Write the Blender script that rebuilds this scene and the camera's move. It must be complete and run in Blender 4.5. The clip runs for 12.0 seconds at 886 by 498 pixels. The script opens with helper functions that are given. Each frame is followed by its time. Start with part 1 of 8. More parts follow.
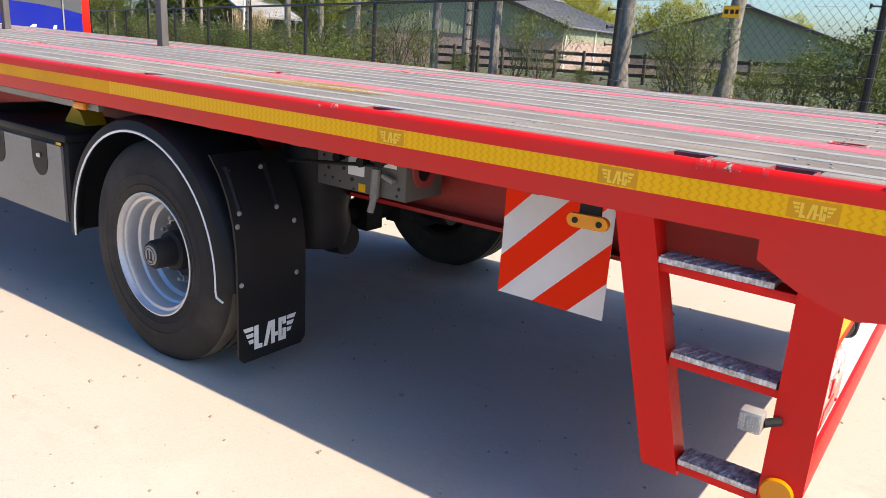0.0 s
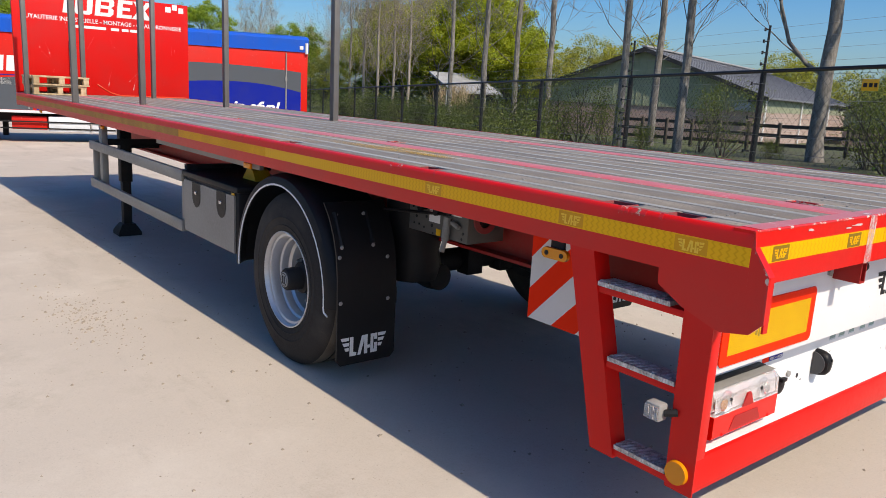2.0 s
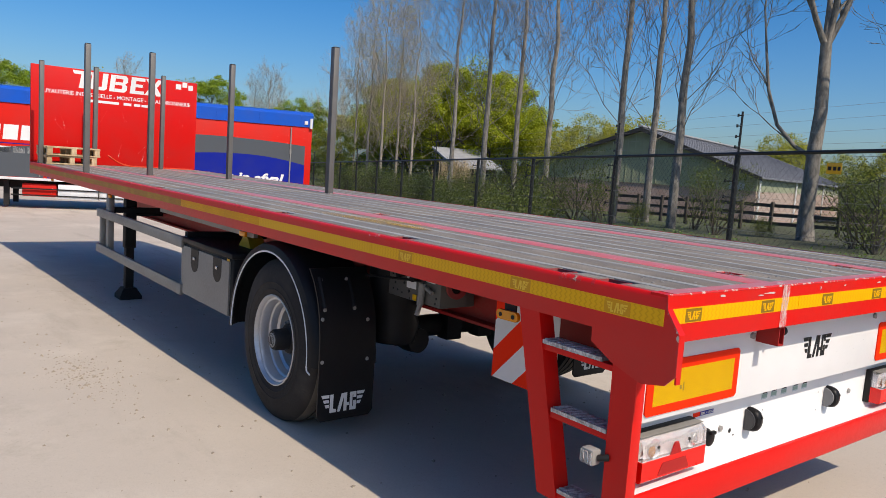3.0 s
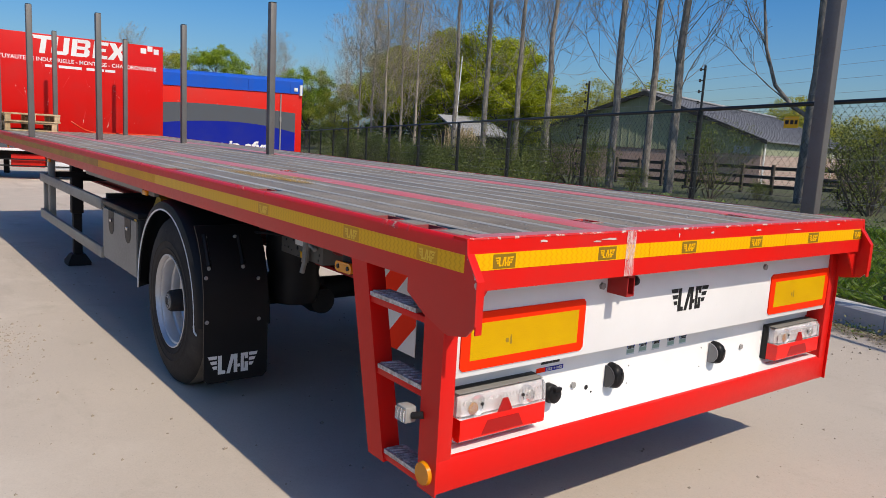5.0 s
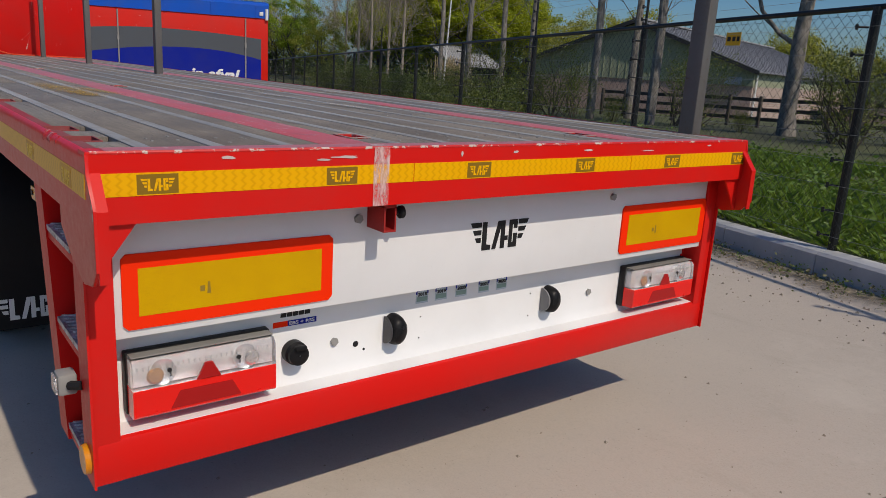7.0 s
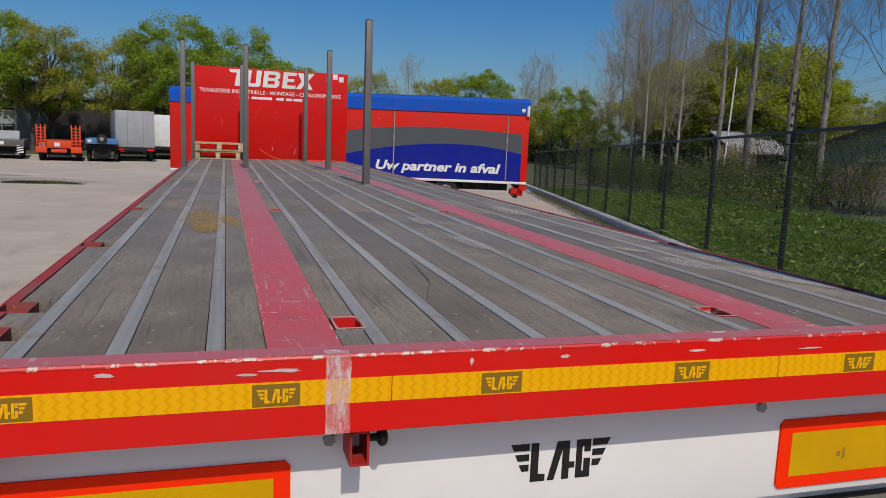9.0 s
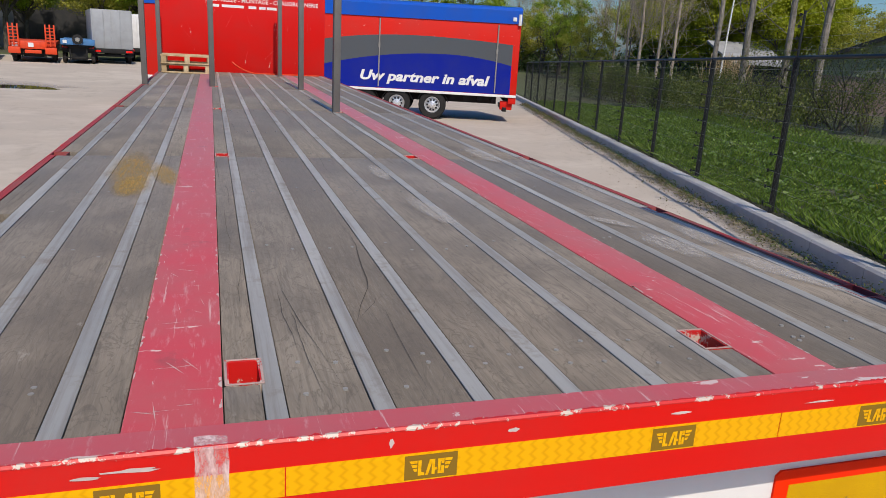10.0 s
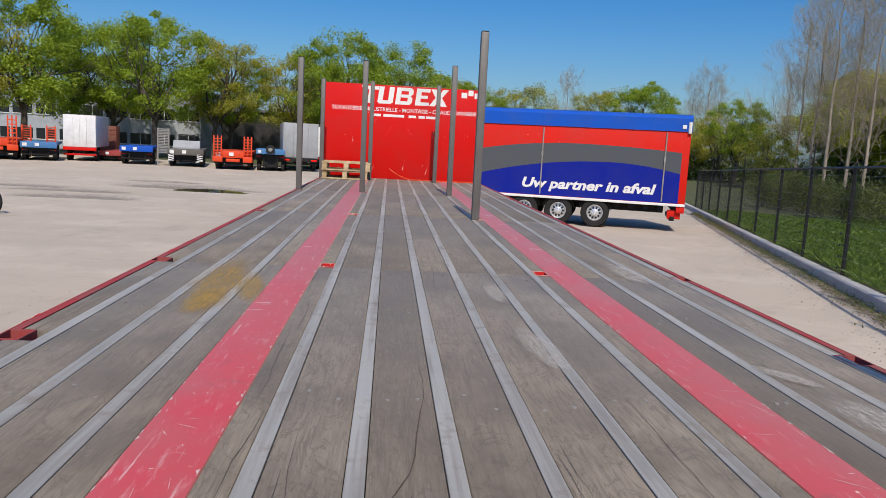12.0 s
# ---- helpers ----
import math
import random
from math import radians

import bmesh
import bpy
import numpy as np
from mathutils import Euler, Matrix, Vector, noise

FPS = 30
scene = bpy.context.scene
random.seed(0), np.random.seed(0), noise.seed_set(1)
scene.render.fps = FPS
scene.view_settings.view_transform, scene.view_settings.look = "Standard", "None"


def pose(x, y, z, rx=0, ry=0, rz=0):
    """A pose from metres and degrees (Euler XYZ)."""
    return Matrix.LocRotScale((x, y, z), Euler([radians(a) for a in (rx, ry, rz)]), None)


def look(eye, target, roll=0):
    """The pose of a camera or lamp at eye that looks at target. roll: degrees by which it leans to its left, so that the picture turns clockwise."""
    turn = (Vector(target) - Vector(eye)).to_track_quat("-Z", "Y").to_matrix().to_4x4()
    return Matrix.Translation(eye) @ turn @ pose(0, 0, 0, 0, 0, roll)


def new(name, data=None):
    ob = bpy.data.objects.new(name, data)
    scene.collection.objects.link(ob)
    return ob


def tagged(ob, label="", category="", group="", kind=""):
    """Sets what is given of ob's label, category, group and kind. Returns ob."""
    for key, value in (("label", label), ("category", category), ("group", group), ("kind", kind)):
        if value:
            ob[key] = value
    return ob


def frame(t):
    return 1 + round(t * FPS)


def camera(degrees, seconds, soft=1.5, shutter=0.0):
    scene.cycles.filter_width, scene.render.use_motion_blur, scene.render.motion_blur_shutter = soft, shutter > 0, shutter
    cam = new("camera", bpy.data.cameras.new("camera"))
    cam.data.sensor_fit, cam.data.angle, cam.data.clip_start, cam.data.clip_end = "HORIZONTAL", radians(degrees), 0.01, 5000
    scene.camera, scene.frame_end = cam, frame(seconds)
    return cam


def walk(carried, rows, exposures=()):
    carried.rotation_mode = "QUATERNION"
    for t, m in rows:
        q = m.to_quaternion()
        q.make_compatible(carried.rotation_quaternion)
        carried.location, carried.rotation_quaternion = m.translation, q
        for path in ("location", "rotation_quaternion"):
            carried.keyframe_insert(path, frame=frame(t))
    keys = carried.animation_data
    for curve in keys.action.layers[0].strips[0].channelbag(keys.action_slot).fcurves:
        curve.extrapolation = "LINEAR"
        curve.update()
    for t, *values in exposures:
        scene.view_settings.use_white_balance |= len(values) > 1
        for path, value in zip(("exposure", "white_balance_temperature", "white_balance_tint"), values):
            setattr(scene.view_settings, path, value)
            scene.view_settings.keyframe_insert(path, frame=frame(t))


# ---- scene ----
cam = camera(61.7, 12.0, soft=0.6)
PATH = [
    (0, (0.094, -3.092, 1.539), (-1.027, -1.535, 0.976), 3.8),
    (0.5, (0.327, -3.182, 1.56), (-0.831, -1.641, 1.027), 4.0),
    (1, (0.561, -3.215, 1.566), (-0.592, -1.633, 1.156), 4.7),
    (1.5, (0.824, -3.181, 1.587), (-0.484, -1.724, 1.181), 4.0),
    (2, (1.029, -3.194, 1.607), (-0.497, -1.97, 1.194), 3.1),
    (2.5, (1.238, -3.276, 1.632), (-0.315, -2.049, 1.343), 3.7),
    (2.7, (1.293, -3.296, 1.638), (-0.259, -2.056, 1.404), 4.0),
    (4.5, (1.735, -2.894, 1.601), (0.139, -1.706, 1.403), 3.6),
    (5, (1.663, -2.636, 1.578), (0.093, -1.434, 1.273), 3.3),
    (5.5, (1.633, -2.412, 1.537), (0.09, -1.189, 1.185), 3.3),
    (6, (1.668, -2.119, 1.513), (0.135, -0.894, 1.126), 3.5),
    (6.5, (1.702, -1.893, 1.483), (0.186, -0.663, 1.045), 3.6),
    (8.3, (1.698, -0.946, 1.616), (-0.038, -0.097, 1.102), 2.5),
    (8.5, (1.653, -0.888, 1.629), (-0.153, -0.16, 1.173), 2.1),
    (9, (1.427, -0.745, 1.713), (-0.471, -0.183, 1.423), 2.3),
    (9.5, (1.229, -0.652, 1.816), (-0.621, -0.059, 1.34), 3.0),
    (10, (1.052, -0.516, 1.887), (-0.786, 0.07, 1.357), 3.3),
    (10.5, (0.925, -0.371, 1.896), (-0.945, 0.081, 1.347), 3.0),
    (11, (0.763, -0.238, 1.892), (-1.146, -0.028, 1.333), 2.3),
    (11.5, (0.622, -0.204, 1.869), (-1.341, -0.05, 1.524), 2.9),
    (12, (0.533, -0.206, 1.861), (-1.442, -0.052, 1.584), 3.0),
]
EXPOSURE = [(0.0, 1.16, 7750, 13), (0.5, 0.97, 7600, 13), (1.0, 0.74, 7450, 13), (2.5, 0.30, 7300, 13), (4.5, 0.18, 7300, 13), (5.0, 0.14, 7250, 13), (6.5, -0.24, 7250, 13), (8.5, -0.64, 7150, 13), (9.5, -0.07, 7150, 13), (10.0, 0.0, 7150, 13), (10.5, 0.22, 7150, 13), (11.3, 0.12, 7200, 13), (12.0, 0.08, 7200, 13)]
walk(cam, [(t, look(eye, target, roll)) for t, eye, target, roll in PATH], EXPOSURE)
SUN, SKY = 3.55, 0.124

# ---------------------------------------------------------------- world, sun
world = bpy.data.worlds.new("sky")
scene.world = world
world.use_nodes = True
wn = world.node_tree
sky = wn.nodes.new("ShaderNodeTexSky")
sky.sky_type = "NISHITA"
sky.sun_disc = False
sky.sun_elevation = radians(48.6)
sky.sun_rotation = radians(86)
sky.air_density = 1.0
sky.dust_density = 4.0
sky.ozone_density = 3.0
sky.altitude = 900
wn.nodes["Background"].inputs["Strength"].default_value = SKY
deep = wn.nodes.new("ShaderNodeHueSaturation")
deep.inputs["Saturation"].default_value = 1.5
wn.links.new(sky.outputs[0], deep.inputs["Color"])
tint = wn.nodes.new("ShaderNodeMix")
tint.data_type, tint.blend_type = "RGBA", "MULTIPLY"
tint.inputs[0].default_value = 1.0
tint.inputs[7].default_value = (0.71, 0.865, 1.0, 1)
wn.links.new(deep.outputs[0], tint.inputs[6])
wn.links.new(tint.outputs[2], wn.nodes["Background"].inputs["Color"])
sun_data = bpy.data.lights.new("sun", "SUN")
sun_data.energy = SUN
sun_data.angle = radians(0.53)
sun_data.color = (1.0, 0.95, 0.87)
sun_lamp = new("sun", sun_data)
sun_lamp.matrix_world = look((8.81, 0.27, 10.0), (0, 0, 0))

# ---------------------------------------------------------------- materials


def material(name):
    m = bpy.data.materials.new(name)
    m.use_nodes = True
    t = m.node_tree
    return m, t, t.nodes["Principled BSDF"]


def add(t, kind, **kw):
    n = t.nodes.new(kind)
    for k, v in kw.items():
        n.inputs[k.replace("_", " ")].default_value = v
    return n


def ramp(t, source, stops):
    r = t.nodes.new("ShaderNodeValToRGB")
    e = r.color_ramp.elements
    while len(e) < len(stops):
        e.new(0.5)
    for i, (p, c) in enumerate(stops):
        e[i].position = p
        e[i].color = (c, c, c, 1) if isinstance(c, (int, float)) else (*c, 1)
    t.links.new(source, r.inputs[0])
    return r.outputs[0]


def mix(t, fac, a, b, blend="MIX"):
    n = t.nodes.new("ShaderNodeMix")
    n.data_type = "RGBA"
    n.blend_type = blend
    for sock, v in ((n.inputs[0], fac), (n.inputs[6], a), (n.inputs[7], b)):
        if isinstance(v, bpy.types.NodeSocket):
            t.links.new(v, sock)
        elif isinstance(v, (int, float)):
            sock.default_value = v
        else:
            sock.default_value = (*v, 1)
    return n.outputs[2]


def coords(t, scale=(1, 1, 1), which="Object"):
    c = t.nodes.new("ShaderNodeTexCoord")
    m = t.nodes.new("ShaderNodeMapping")
    m.inputs["Scale"].default_value = scale
    t.links.new(c.outputs[which], m.inputs[0])
    return m.outputs[0]


def noise_tex(t, vec, scale, detail=4.0, rough=0.55, distort=0.0):
    n = add(t, "ShaderNodeTexNoise", Scale=scale, Detail=detail, Roughness=rough, Distortion=distort)
    t.links.new(vec, n.inputs["Vector"])
    return n.outputs["Fac"]


def bump(t, bsdf, height, strength=0.3, distance=0.005):
    b = add(t, "ShaderNodeBump", Strength=strength, Distance=distance)
    t.links.new(height, b.inputs["Height"])
    t.links.new(b.outputs[0], bsdf.inputs["Normal"])


def island(t):
    return t.nodes.new("ShaderNodeNewGeometry").outputs["Random Per Island"]


def paint(name, colour, rough=0.35, dirt=0.25, chips=0.0, spec=0.3, chip_colour=(0.55, 0.5, 0.45), metal=0.0, dirt_colour=(0.16, 0.13, 0.1), scale=1.0, coat=0.0):
    m, t, b = material(name)
    v = coords(t)
    big = noise_tex(t, v, 1.7 * scale, 5)
    fine = noise_tex(t, v, 45 * scale, 6, 0.7)
    c = mix(t, ramp(t, big, [(0.3, 0.0), (0.75, 1.0)]), colour, tuple(min(1, x * 0.86 + 0.008) for x in colour))
    d = mix(t, 1.0, ramp(t, big, [(0.42, 0.0), (0.7, dirt)]), ramp(t, fine, [(0.35, 0.2), (0.7, 1.0)]), "MULTIPLY")
    c = mix(t, d, c, dirt_colour)
    if chips:
        ch = noise_tex(t, v, 16 * scale, 8, 0.75)
        c = mix(t, ramp(t, ch, [(0.66 - chips * 0.05, 0.0), (0.68 - chips * 0.05, 1.0)]), c, chip_colour)
    t.links.new(c, b.inputs["Base Color"])
    t.links.new(ramp(t, fine, [(0.2, rough * 0.8), (0.8, min(1.0, rough * 1.3))]), b.inputs["Roughness"])
    b.inputs["Metallic"].default_value = metal
    b.inputs["Specular IOR Level"].default_value = spec
    b.inputs["Coat Weight"].default_value = coat
    b.inputs["Coat Roughness"].default_value = 0.15
    bump(t, b, fine, 0.08, 0.002)
    return m


RED = paint("red_paint", (0.70, 0.007, 0.004), 0.36, 0.08, 0.0, spec=0.2)
RED_WORN = paint("glossy_edge_red", (0.68, 0.008, 0.005), 0.32, 0.08, 0.0, spec=0.35)
# RED_FRAME is about half as bright as RED: underframe and rear bracket
RED_FRAME = paint("dark_dusty_red_paint", (0.36, 0.014, 0.012), 0.5, 0.5, 0.0)
WHITE = paint("white_panel_paint", (0.78, 0.78, 0.77), 0.3, 0.10, 0.0, dirt_colour=(0.5, 0.45, 0.38))
GREY_ALU = paint("grey_aluminium", (0.29, 0.28, 0.255), 0.5, 0.4, 0.0, metal=0.3)
GALV = paint("galvanised_steel", (0.30, 0.295, 0.28), 0.6, 0.55, 0.0, metal=0.12, dirt_colour=(0.15, 0.13, 0.11), scale=2)
STAKE = paint("stake_steel", (0.155, 0.152, 0.147), 0.5, 0.8, 0.6, chip_colour=(0.13, 0.095, 0.07), metal=0.35, dirt_colour=(0.12, 0.095, 0.075), scale=2.5)
BLACK_PLASTIC = paint("black_plastic", (0.009, 0.009, 0.010), 0.42, 0.06, spec=0.16, dirt_colour=(0.08, 0.075, 0.07))
BLACK_STEEL = paint("black_chassis_steel", (0.011, 0.011, 0.012), 0.6, 0.25, spec=0.2, dirt_colour=(0.07, 0.06, 0.05))
BLACK_TYRE = paint("clean_black_rubber", (0.016, 0.016, 0.016), 0.7, 0.3, spec=0.2, dirt_colour=(0.05, 0.045, 0.04), scale=2)
RUBBER = paint("tyre_rubber", (0.026, 0.023, 0.021), 0.8, 0.7, spec=0.2, dirt_colour=(0.11, 0.092, 0.074), scale=2)
SILVER = paint("silver_rim_paint", (0.56, 0.57, 0.59), 0.36, 0.3, 0.0, metal=0.6, dirt_colour=(0.2, 0.18, 0.16), scale=1.4)
CHROME = paint("bright_steel", (0.6, 0.6, 0.6), 0.25, 0.1, metal=0.9, scale=4)
FENCE_BLACK = paint("black_fence_coating", (0.010, 0.012, 0.012), 0.4, 0.2, dirt_colour=(0.05, 0.05, 0.045))
INK = paint("black_ink", (0.012, 0.012, 0.013), 0.4, 0.0)
WHITE_INK = paint("white_ink", (0.75, 0.75, 0.74), 0.45, 0.12, dirt_colour=(0.4, 0.35, 0.3))
DARK_GREEN = paint("green_cladding", (0.31, 0.34, 0.225), 0.55, 0.2)
BLUE_TARP = paint("blue_tarpaulin", (0.002, 0.085, 0.48), 0.45, 0.1, spec=0.15)
BLUE_DECAL = paint("deep_blue_vinyl", (0.002, 0.013, 0.255), 0.4, 0.03, spec=0.15)
GREY_DECAL = paint("grey_vinyl", (0.08, 0.091, 0.105), 0.45, 0.1, spec=0.12)
TRAILER_RED = paint("curtain_red", (0.62, 0.014, 0.007), 0.45, 0.1, 0.35, spec=0.15, chip_colour=(0.6, 0.45, 0.4), scale=0.6)
HEAD_RED = paint("headboard_red", (0.60, 0.006, 0.004), 0.35, 0.08, 0.0, spec=0.2)
GRIT = paint("grit_stone", (0.32, 0.27, 0.21), 0.9, 0.5, scale=20)
RUST_RED = paint("rusty_red_steel", (0.20, 0.065, 0.045), 0.7, 0.5)
ORANGE_RED = paint("orange_red_paint", (0.70, 0.06, 0.014), 0.45, 0.15)
YARD_BLUE = paint("yard_trailer_blue", (0.05, 0.19, 0.42), 0.45, 0.3)
BOX_WHITE = paint("box_white", (0.72, 0.73, 0.74), 0.4, 0.2, dirt_colour=(0.3, 0.28, 0.25))
BOX_GREY = paint("box_grey", (0.33, 0.35, 0.37), 0.4, 0.25)
YELLOW_PLASTIC = paint("yellow_plastic", (0.80, 0.44, 0.008), 0.45, 0.3)
LAMP_SILVER = paint("lamp_reflector_silver", (0.70, 0.71, 0.73), 0.25, 0.15, metal=0.55, scale=6)
VALVE_GREY = paint("dusty_grey_casting", (0.12, 0.115, 0.105), 0.6, 0.6, metal=0.1, dirt_colour=(0.13, 0.115, 0.1), scale=3)
PLATE_PRINT = paint("faded_plate_print", (0.30, 0.19, 0.02), 0.4, 0.1)
BROWN_BULB = paint("amber_bulb_glass", (0.30, 0.13, 0.03), 0.25, 0.2, scale=6)
STICKER = paint("faded_sticker_foil", (0.50, 0.58, 0.62), 0.35, 0.2, scale=6)
AMBER_PRINT = paint("amber_tape_print", (0.70, 0.315, 0.002), 0.4, 0.05)
PALE_PRINT = paint("pale_tape_print", (0.92, 0.58, 0.06), 0.4, 0.05)
LENS_GREY = paint("dull_grey_lens", (0.20, 0.20, 0.205), 0.35, 0.2)
VALVE_DARK = paint("smoked_grey_lens", (0.05, 0.05, 0.052), 0.3, 0.2)
STICKER_GREEN = paint("faded_green_print", (0.22, 0.34, 0.30), 0.4, 0.3, scale=6)
GREY_PALE = paint("pale_wall", (0.38, 0.42, 0.47), 0.7, 0.3)
DARK_WALL = paint("dark_wall", (0.03, 0.032, 0.035), 0.6, 0.2)
GLASS_DARK = paint("dark_window_glass", (0.02, 0.025, 0.03), 0.08, 0.0)


def chipped_edge_paint(name="chipped_red_edge", level=0.555):
    m, t, b = material(name)
    v = coords(t, (1, 1, 1))
    n = noise_tex(t, v, 22, 8, 0.72)
    scr = noise_tex(t, coords(t, (60, 6, 6)), 1.5, 6, 0.7)
    c = mix(t, ramp(t, noise_tex(t, v, 3, 4), [(0.35, 0.0), (0.7, 1.0)]), (0.60, 0.012, 0.009), (0.52, 0.018, 0.02))
    c = mix(t, ramp(t, n, [(level, 0.0), (level + 0.025, 1.0)]), c, (0.54, 0.45, 0.38))
    c = mix(t, ramp(t, scr, [(0.72, 0.0), (0.75, 0.8)]), c, (0.45, 0.36, 0.33))
    t.links.new(c, b.inputs["Base Color"])
    b.inputs["Roughness"].default_value = 0.45
    bump(t, b, n, 0.25, 0.002)
    return m


CHIPPED = chipped_edge_paint()
WORN_RIM = chipped_edge_paint("bare_worn_edge", 0.545)


def faded_red():
    m, t, b = material("faded_deck_red")
    v = coords(t)
    scr = noise_tex(t, coords(t, (5, 26, 5)), 2.0, 8, 0.75)
    spot = noise_tex(t, v, 14, 7, 0.7)
    wide = noise_tex(t, v, 2.4, 5)
    c = mix(t, ramp(t, wide, [(0.3, 0.0), (0.7, 1.0)]), (0.52, 0.036, 0.056), (0.46, 0.075, 0.088))
    c = mix(t, ramp(t, scr, [(0.56, 0.0), (0.68, 0.55)]), c, (0.6, 0.33, 0.34))
    c = mix(t, ramp(t, spot, [(0.68, 0.0), (0.695, 0.85)]), c, (0.66, 0.55, 0.52))
    c = mix(t, ramp(t, noise_tex(t, v, 6, 6, 0.65), [(0.62, 0.0), (0.72, 0.5)]), c, (0.13, 0.06, 0.06))
    dust = noise_tex(t, v, 5, 7, 0.7)
    c = mix(t, ramp(t, dust, [(0.42, 0.0), (0.70, 0.28)]), c, (0.285, 0.13, 0.12))
    c = mix(t, ramp(t, noise_tex(t, coords(t, (16, 4, 5)), 1.3, 5, 0.6), [(0.67, 0.0), (0.685, 0.85)]), c, (0.64, 0.53, 0.50))
    c = mix(t, ramp(t, noise_tex(t, coords(t, (3, 60, 5)), 1.0, 6, 0.65), [(0.64, 0.0), (0.67, 0.7)]), c, (0.60, 0.42, 0.40))
    t.links.new(c, b.inputs["Base Color"])
    b.inputs["Roughness"].default_value = 0.46
    b.inputs["Specular IOR Level"].default_value = 0.3
    b.inputs["Sheen Weight"].default_value = 0.5
    b.inputs["Sheen Roughness"].default_value = 0.5
    b.inputs["Sheen Tint"].default_value = (0.85, 0.72, 0.66, 1)
    bump(t, b, scr, 0.1, 0.002)
    return m


DECK_RED = faded_red()
EDGE_RED = paint("dusty_edge_red", (0.36, 0.045, 0.048), 0.55, 0.8, 0.3, spec=0.15, chip_colour=(0.4, 0.33, 0.29), dirt_colour=(0.20, 0.15, 0.125), scale=3)


def deck_wood():
    m, t, b = material("weathered_deck_plywood")
    info = t.nodes.new("ShaderNodeObjectInfo")
    shift = t.nodes.new("ShaderNodeVectorMath")
    shift.operation = "MULTIPLY_ADD"
    c0 = t.nodes.new("ShaderNodeTexCoord")
    comb = t.nodes.new("ShaderNodeCombineXYZ")
    for i in range(3):
        t.links.new(info.outputs["Random"], comb.inputs[i])
    t.links.new(comb.outputs[0], shift.inputs[0])
    shift.inputs[1].default_value = (31, 17, 5)
    t.links.new(c0.outputs["Object"], shift.inputs[2])
    mp = t.nodes.new("ShaderNodeMapping")
    mp.inputs["Scale"].default_value = (1.6, 22, 22)
    t.links.new(shift.outputs[0], mp.inputs[0])
    grain = noise_tex(t, mp.outputs[0], 3.2, 9, 0.68, 1.2)
    fine = noise_tex(t, mp.outputs[0], 14, 6, 0.7)
    wide = noise_tex(t, shift.outputs[0], 2.2, 5, 0.6)
    base = ramp(t, info.outputs["Random"], [(0.0, (0.155, 0.130, 0.102)), (0.35, (0.25, 0.209, 0.162)), (0.7, (0.205, 0.178, 0.144)), (1.0, (0.31, 0.262, 0.206))])
    c = mix(t, ramp(t, grain, [(0.32, 0.68), (0.56, 0.0)]), base, (0.085, 0.073, 0.060))
    swirl = noise_tex(t, coords(t, (5, 11, 5)), 1.0, 4, 0.55, 2.4)
    c = mix(t, ramp(t, swirl, [(0.46, 0.0), (0.487, 0.7), (0.51, 0.0)]), c, (0.10, 0.084, 0.068))
    c = mix(t, ramp(t, fine, [(0.5, 0.0), (0.75, 0.4)]), c, (0.34, 0.31, 0.27))
    c = mix(t, ramp(t, wide, [(0.36, 0.65), (0.58, 0.0)]), c, (0.10, 0.083, 0.066))
    scr = noise_tex(t, coords(t, (3, 40, 3)), 1.4, 8, 0.8)
    c = mix(t, ramp(t, scr, [(0.70, 0.0), (0.73, 0.35)]), c, (0.45, 0.41, 0.36))
    c = mix(t, ramp(t, noise_tex(t, coords(t, (2, 55, 5)), 1.0, 6, 0.65), [(0.68, 0.0), (0.72, 0.5)]), c, (0.05, 0.043, 0.036))
    c = mix(t, ramp(t, noise_tex(t, coords(t, (9, 13, 5)), 1.0, 6, 0.7), [(0.66, 0.0), (0.72, 0.45)]), c, (0.36, 0.33, 0.29))
    c = mix(t, ramp(t, noise_tex(t, coords(t, (1.2, 4, 1)), 1.0, 5, 0.7), [(0.55, 0.0), (0.7, 0.5)]), c, (0.09, 0.078, 0.066))
    c = mix(t, ramp(t, noise_tex(t, coords(t), 34, 4, 0.6), [(0.72, 0.0), (0.75, 0.4)]), c, (0.07, 0.06, 0.05))
    t.links.new(c, b.inputs["Base Color"])
    t.links.new(ramp(t, wide, [(0.3, 0.6), (0.7, 0.82)]), b.inputs["Roughness"])
    b.inputs["Specular IOR Level"].default_value = 0.25
    b.inputs["Sheen Weight"].default_value = 0.25
    b.inputs["Sheen Roughness"].default_value = 0.5
    b.inputs["Sheen Tint"].default_value = (0.9, 0.78, 0.66, 1)
    bump(t, b, grain, 0.3, 0.003)
    return m


WOOD = deck_wood()


def batten_steel():
    m, t, b = material("worn_steel_batten")
    v = coords(t)
    streak = noise_tex(t, coords(t, (1.2, 38, 40)), 1.0, 6, 0.7)
    blotch = noise_tex(t, v, 7, 6, 0.7)
    wide = noise_tex(t, v, 0.9, 4)
    c = mix(t, ramp(t, wide, [(0.35, 0.0), (0.65, 1.0)]), (0.33, 0.325, 0.305), (0.43, 0.425, 0.40))
    c = mix(t, ramp(t, streak, [(0.38, 0.6), (0.54, 0.0)]), c, (0.22, 0.195, 0.165))
    c = mix(t, ramp(t, streak, [(0.58, 0.0), (0.72, 0.35)]), c, (0.48, 0.47, 0.45))
    c = mix(t, ramp(t, blotch, [(0.56, 0.0), (0.68, 0.55)]), c, (0.20, 0.16, 0.12))
    t.links.new(c, b.inputs["Base Color"])
    t.links.new(ramp(t, blotch, [(0.3, 0.42), (0.7, 0.7)]), b.inputs["Roughness"])
    b.inputs["Metallic"].default_value = 0.15
    bump(t, b, streak, 0.15, 0.002)
    return m


BATTEN = batten_steel()


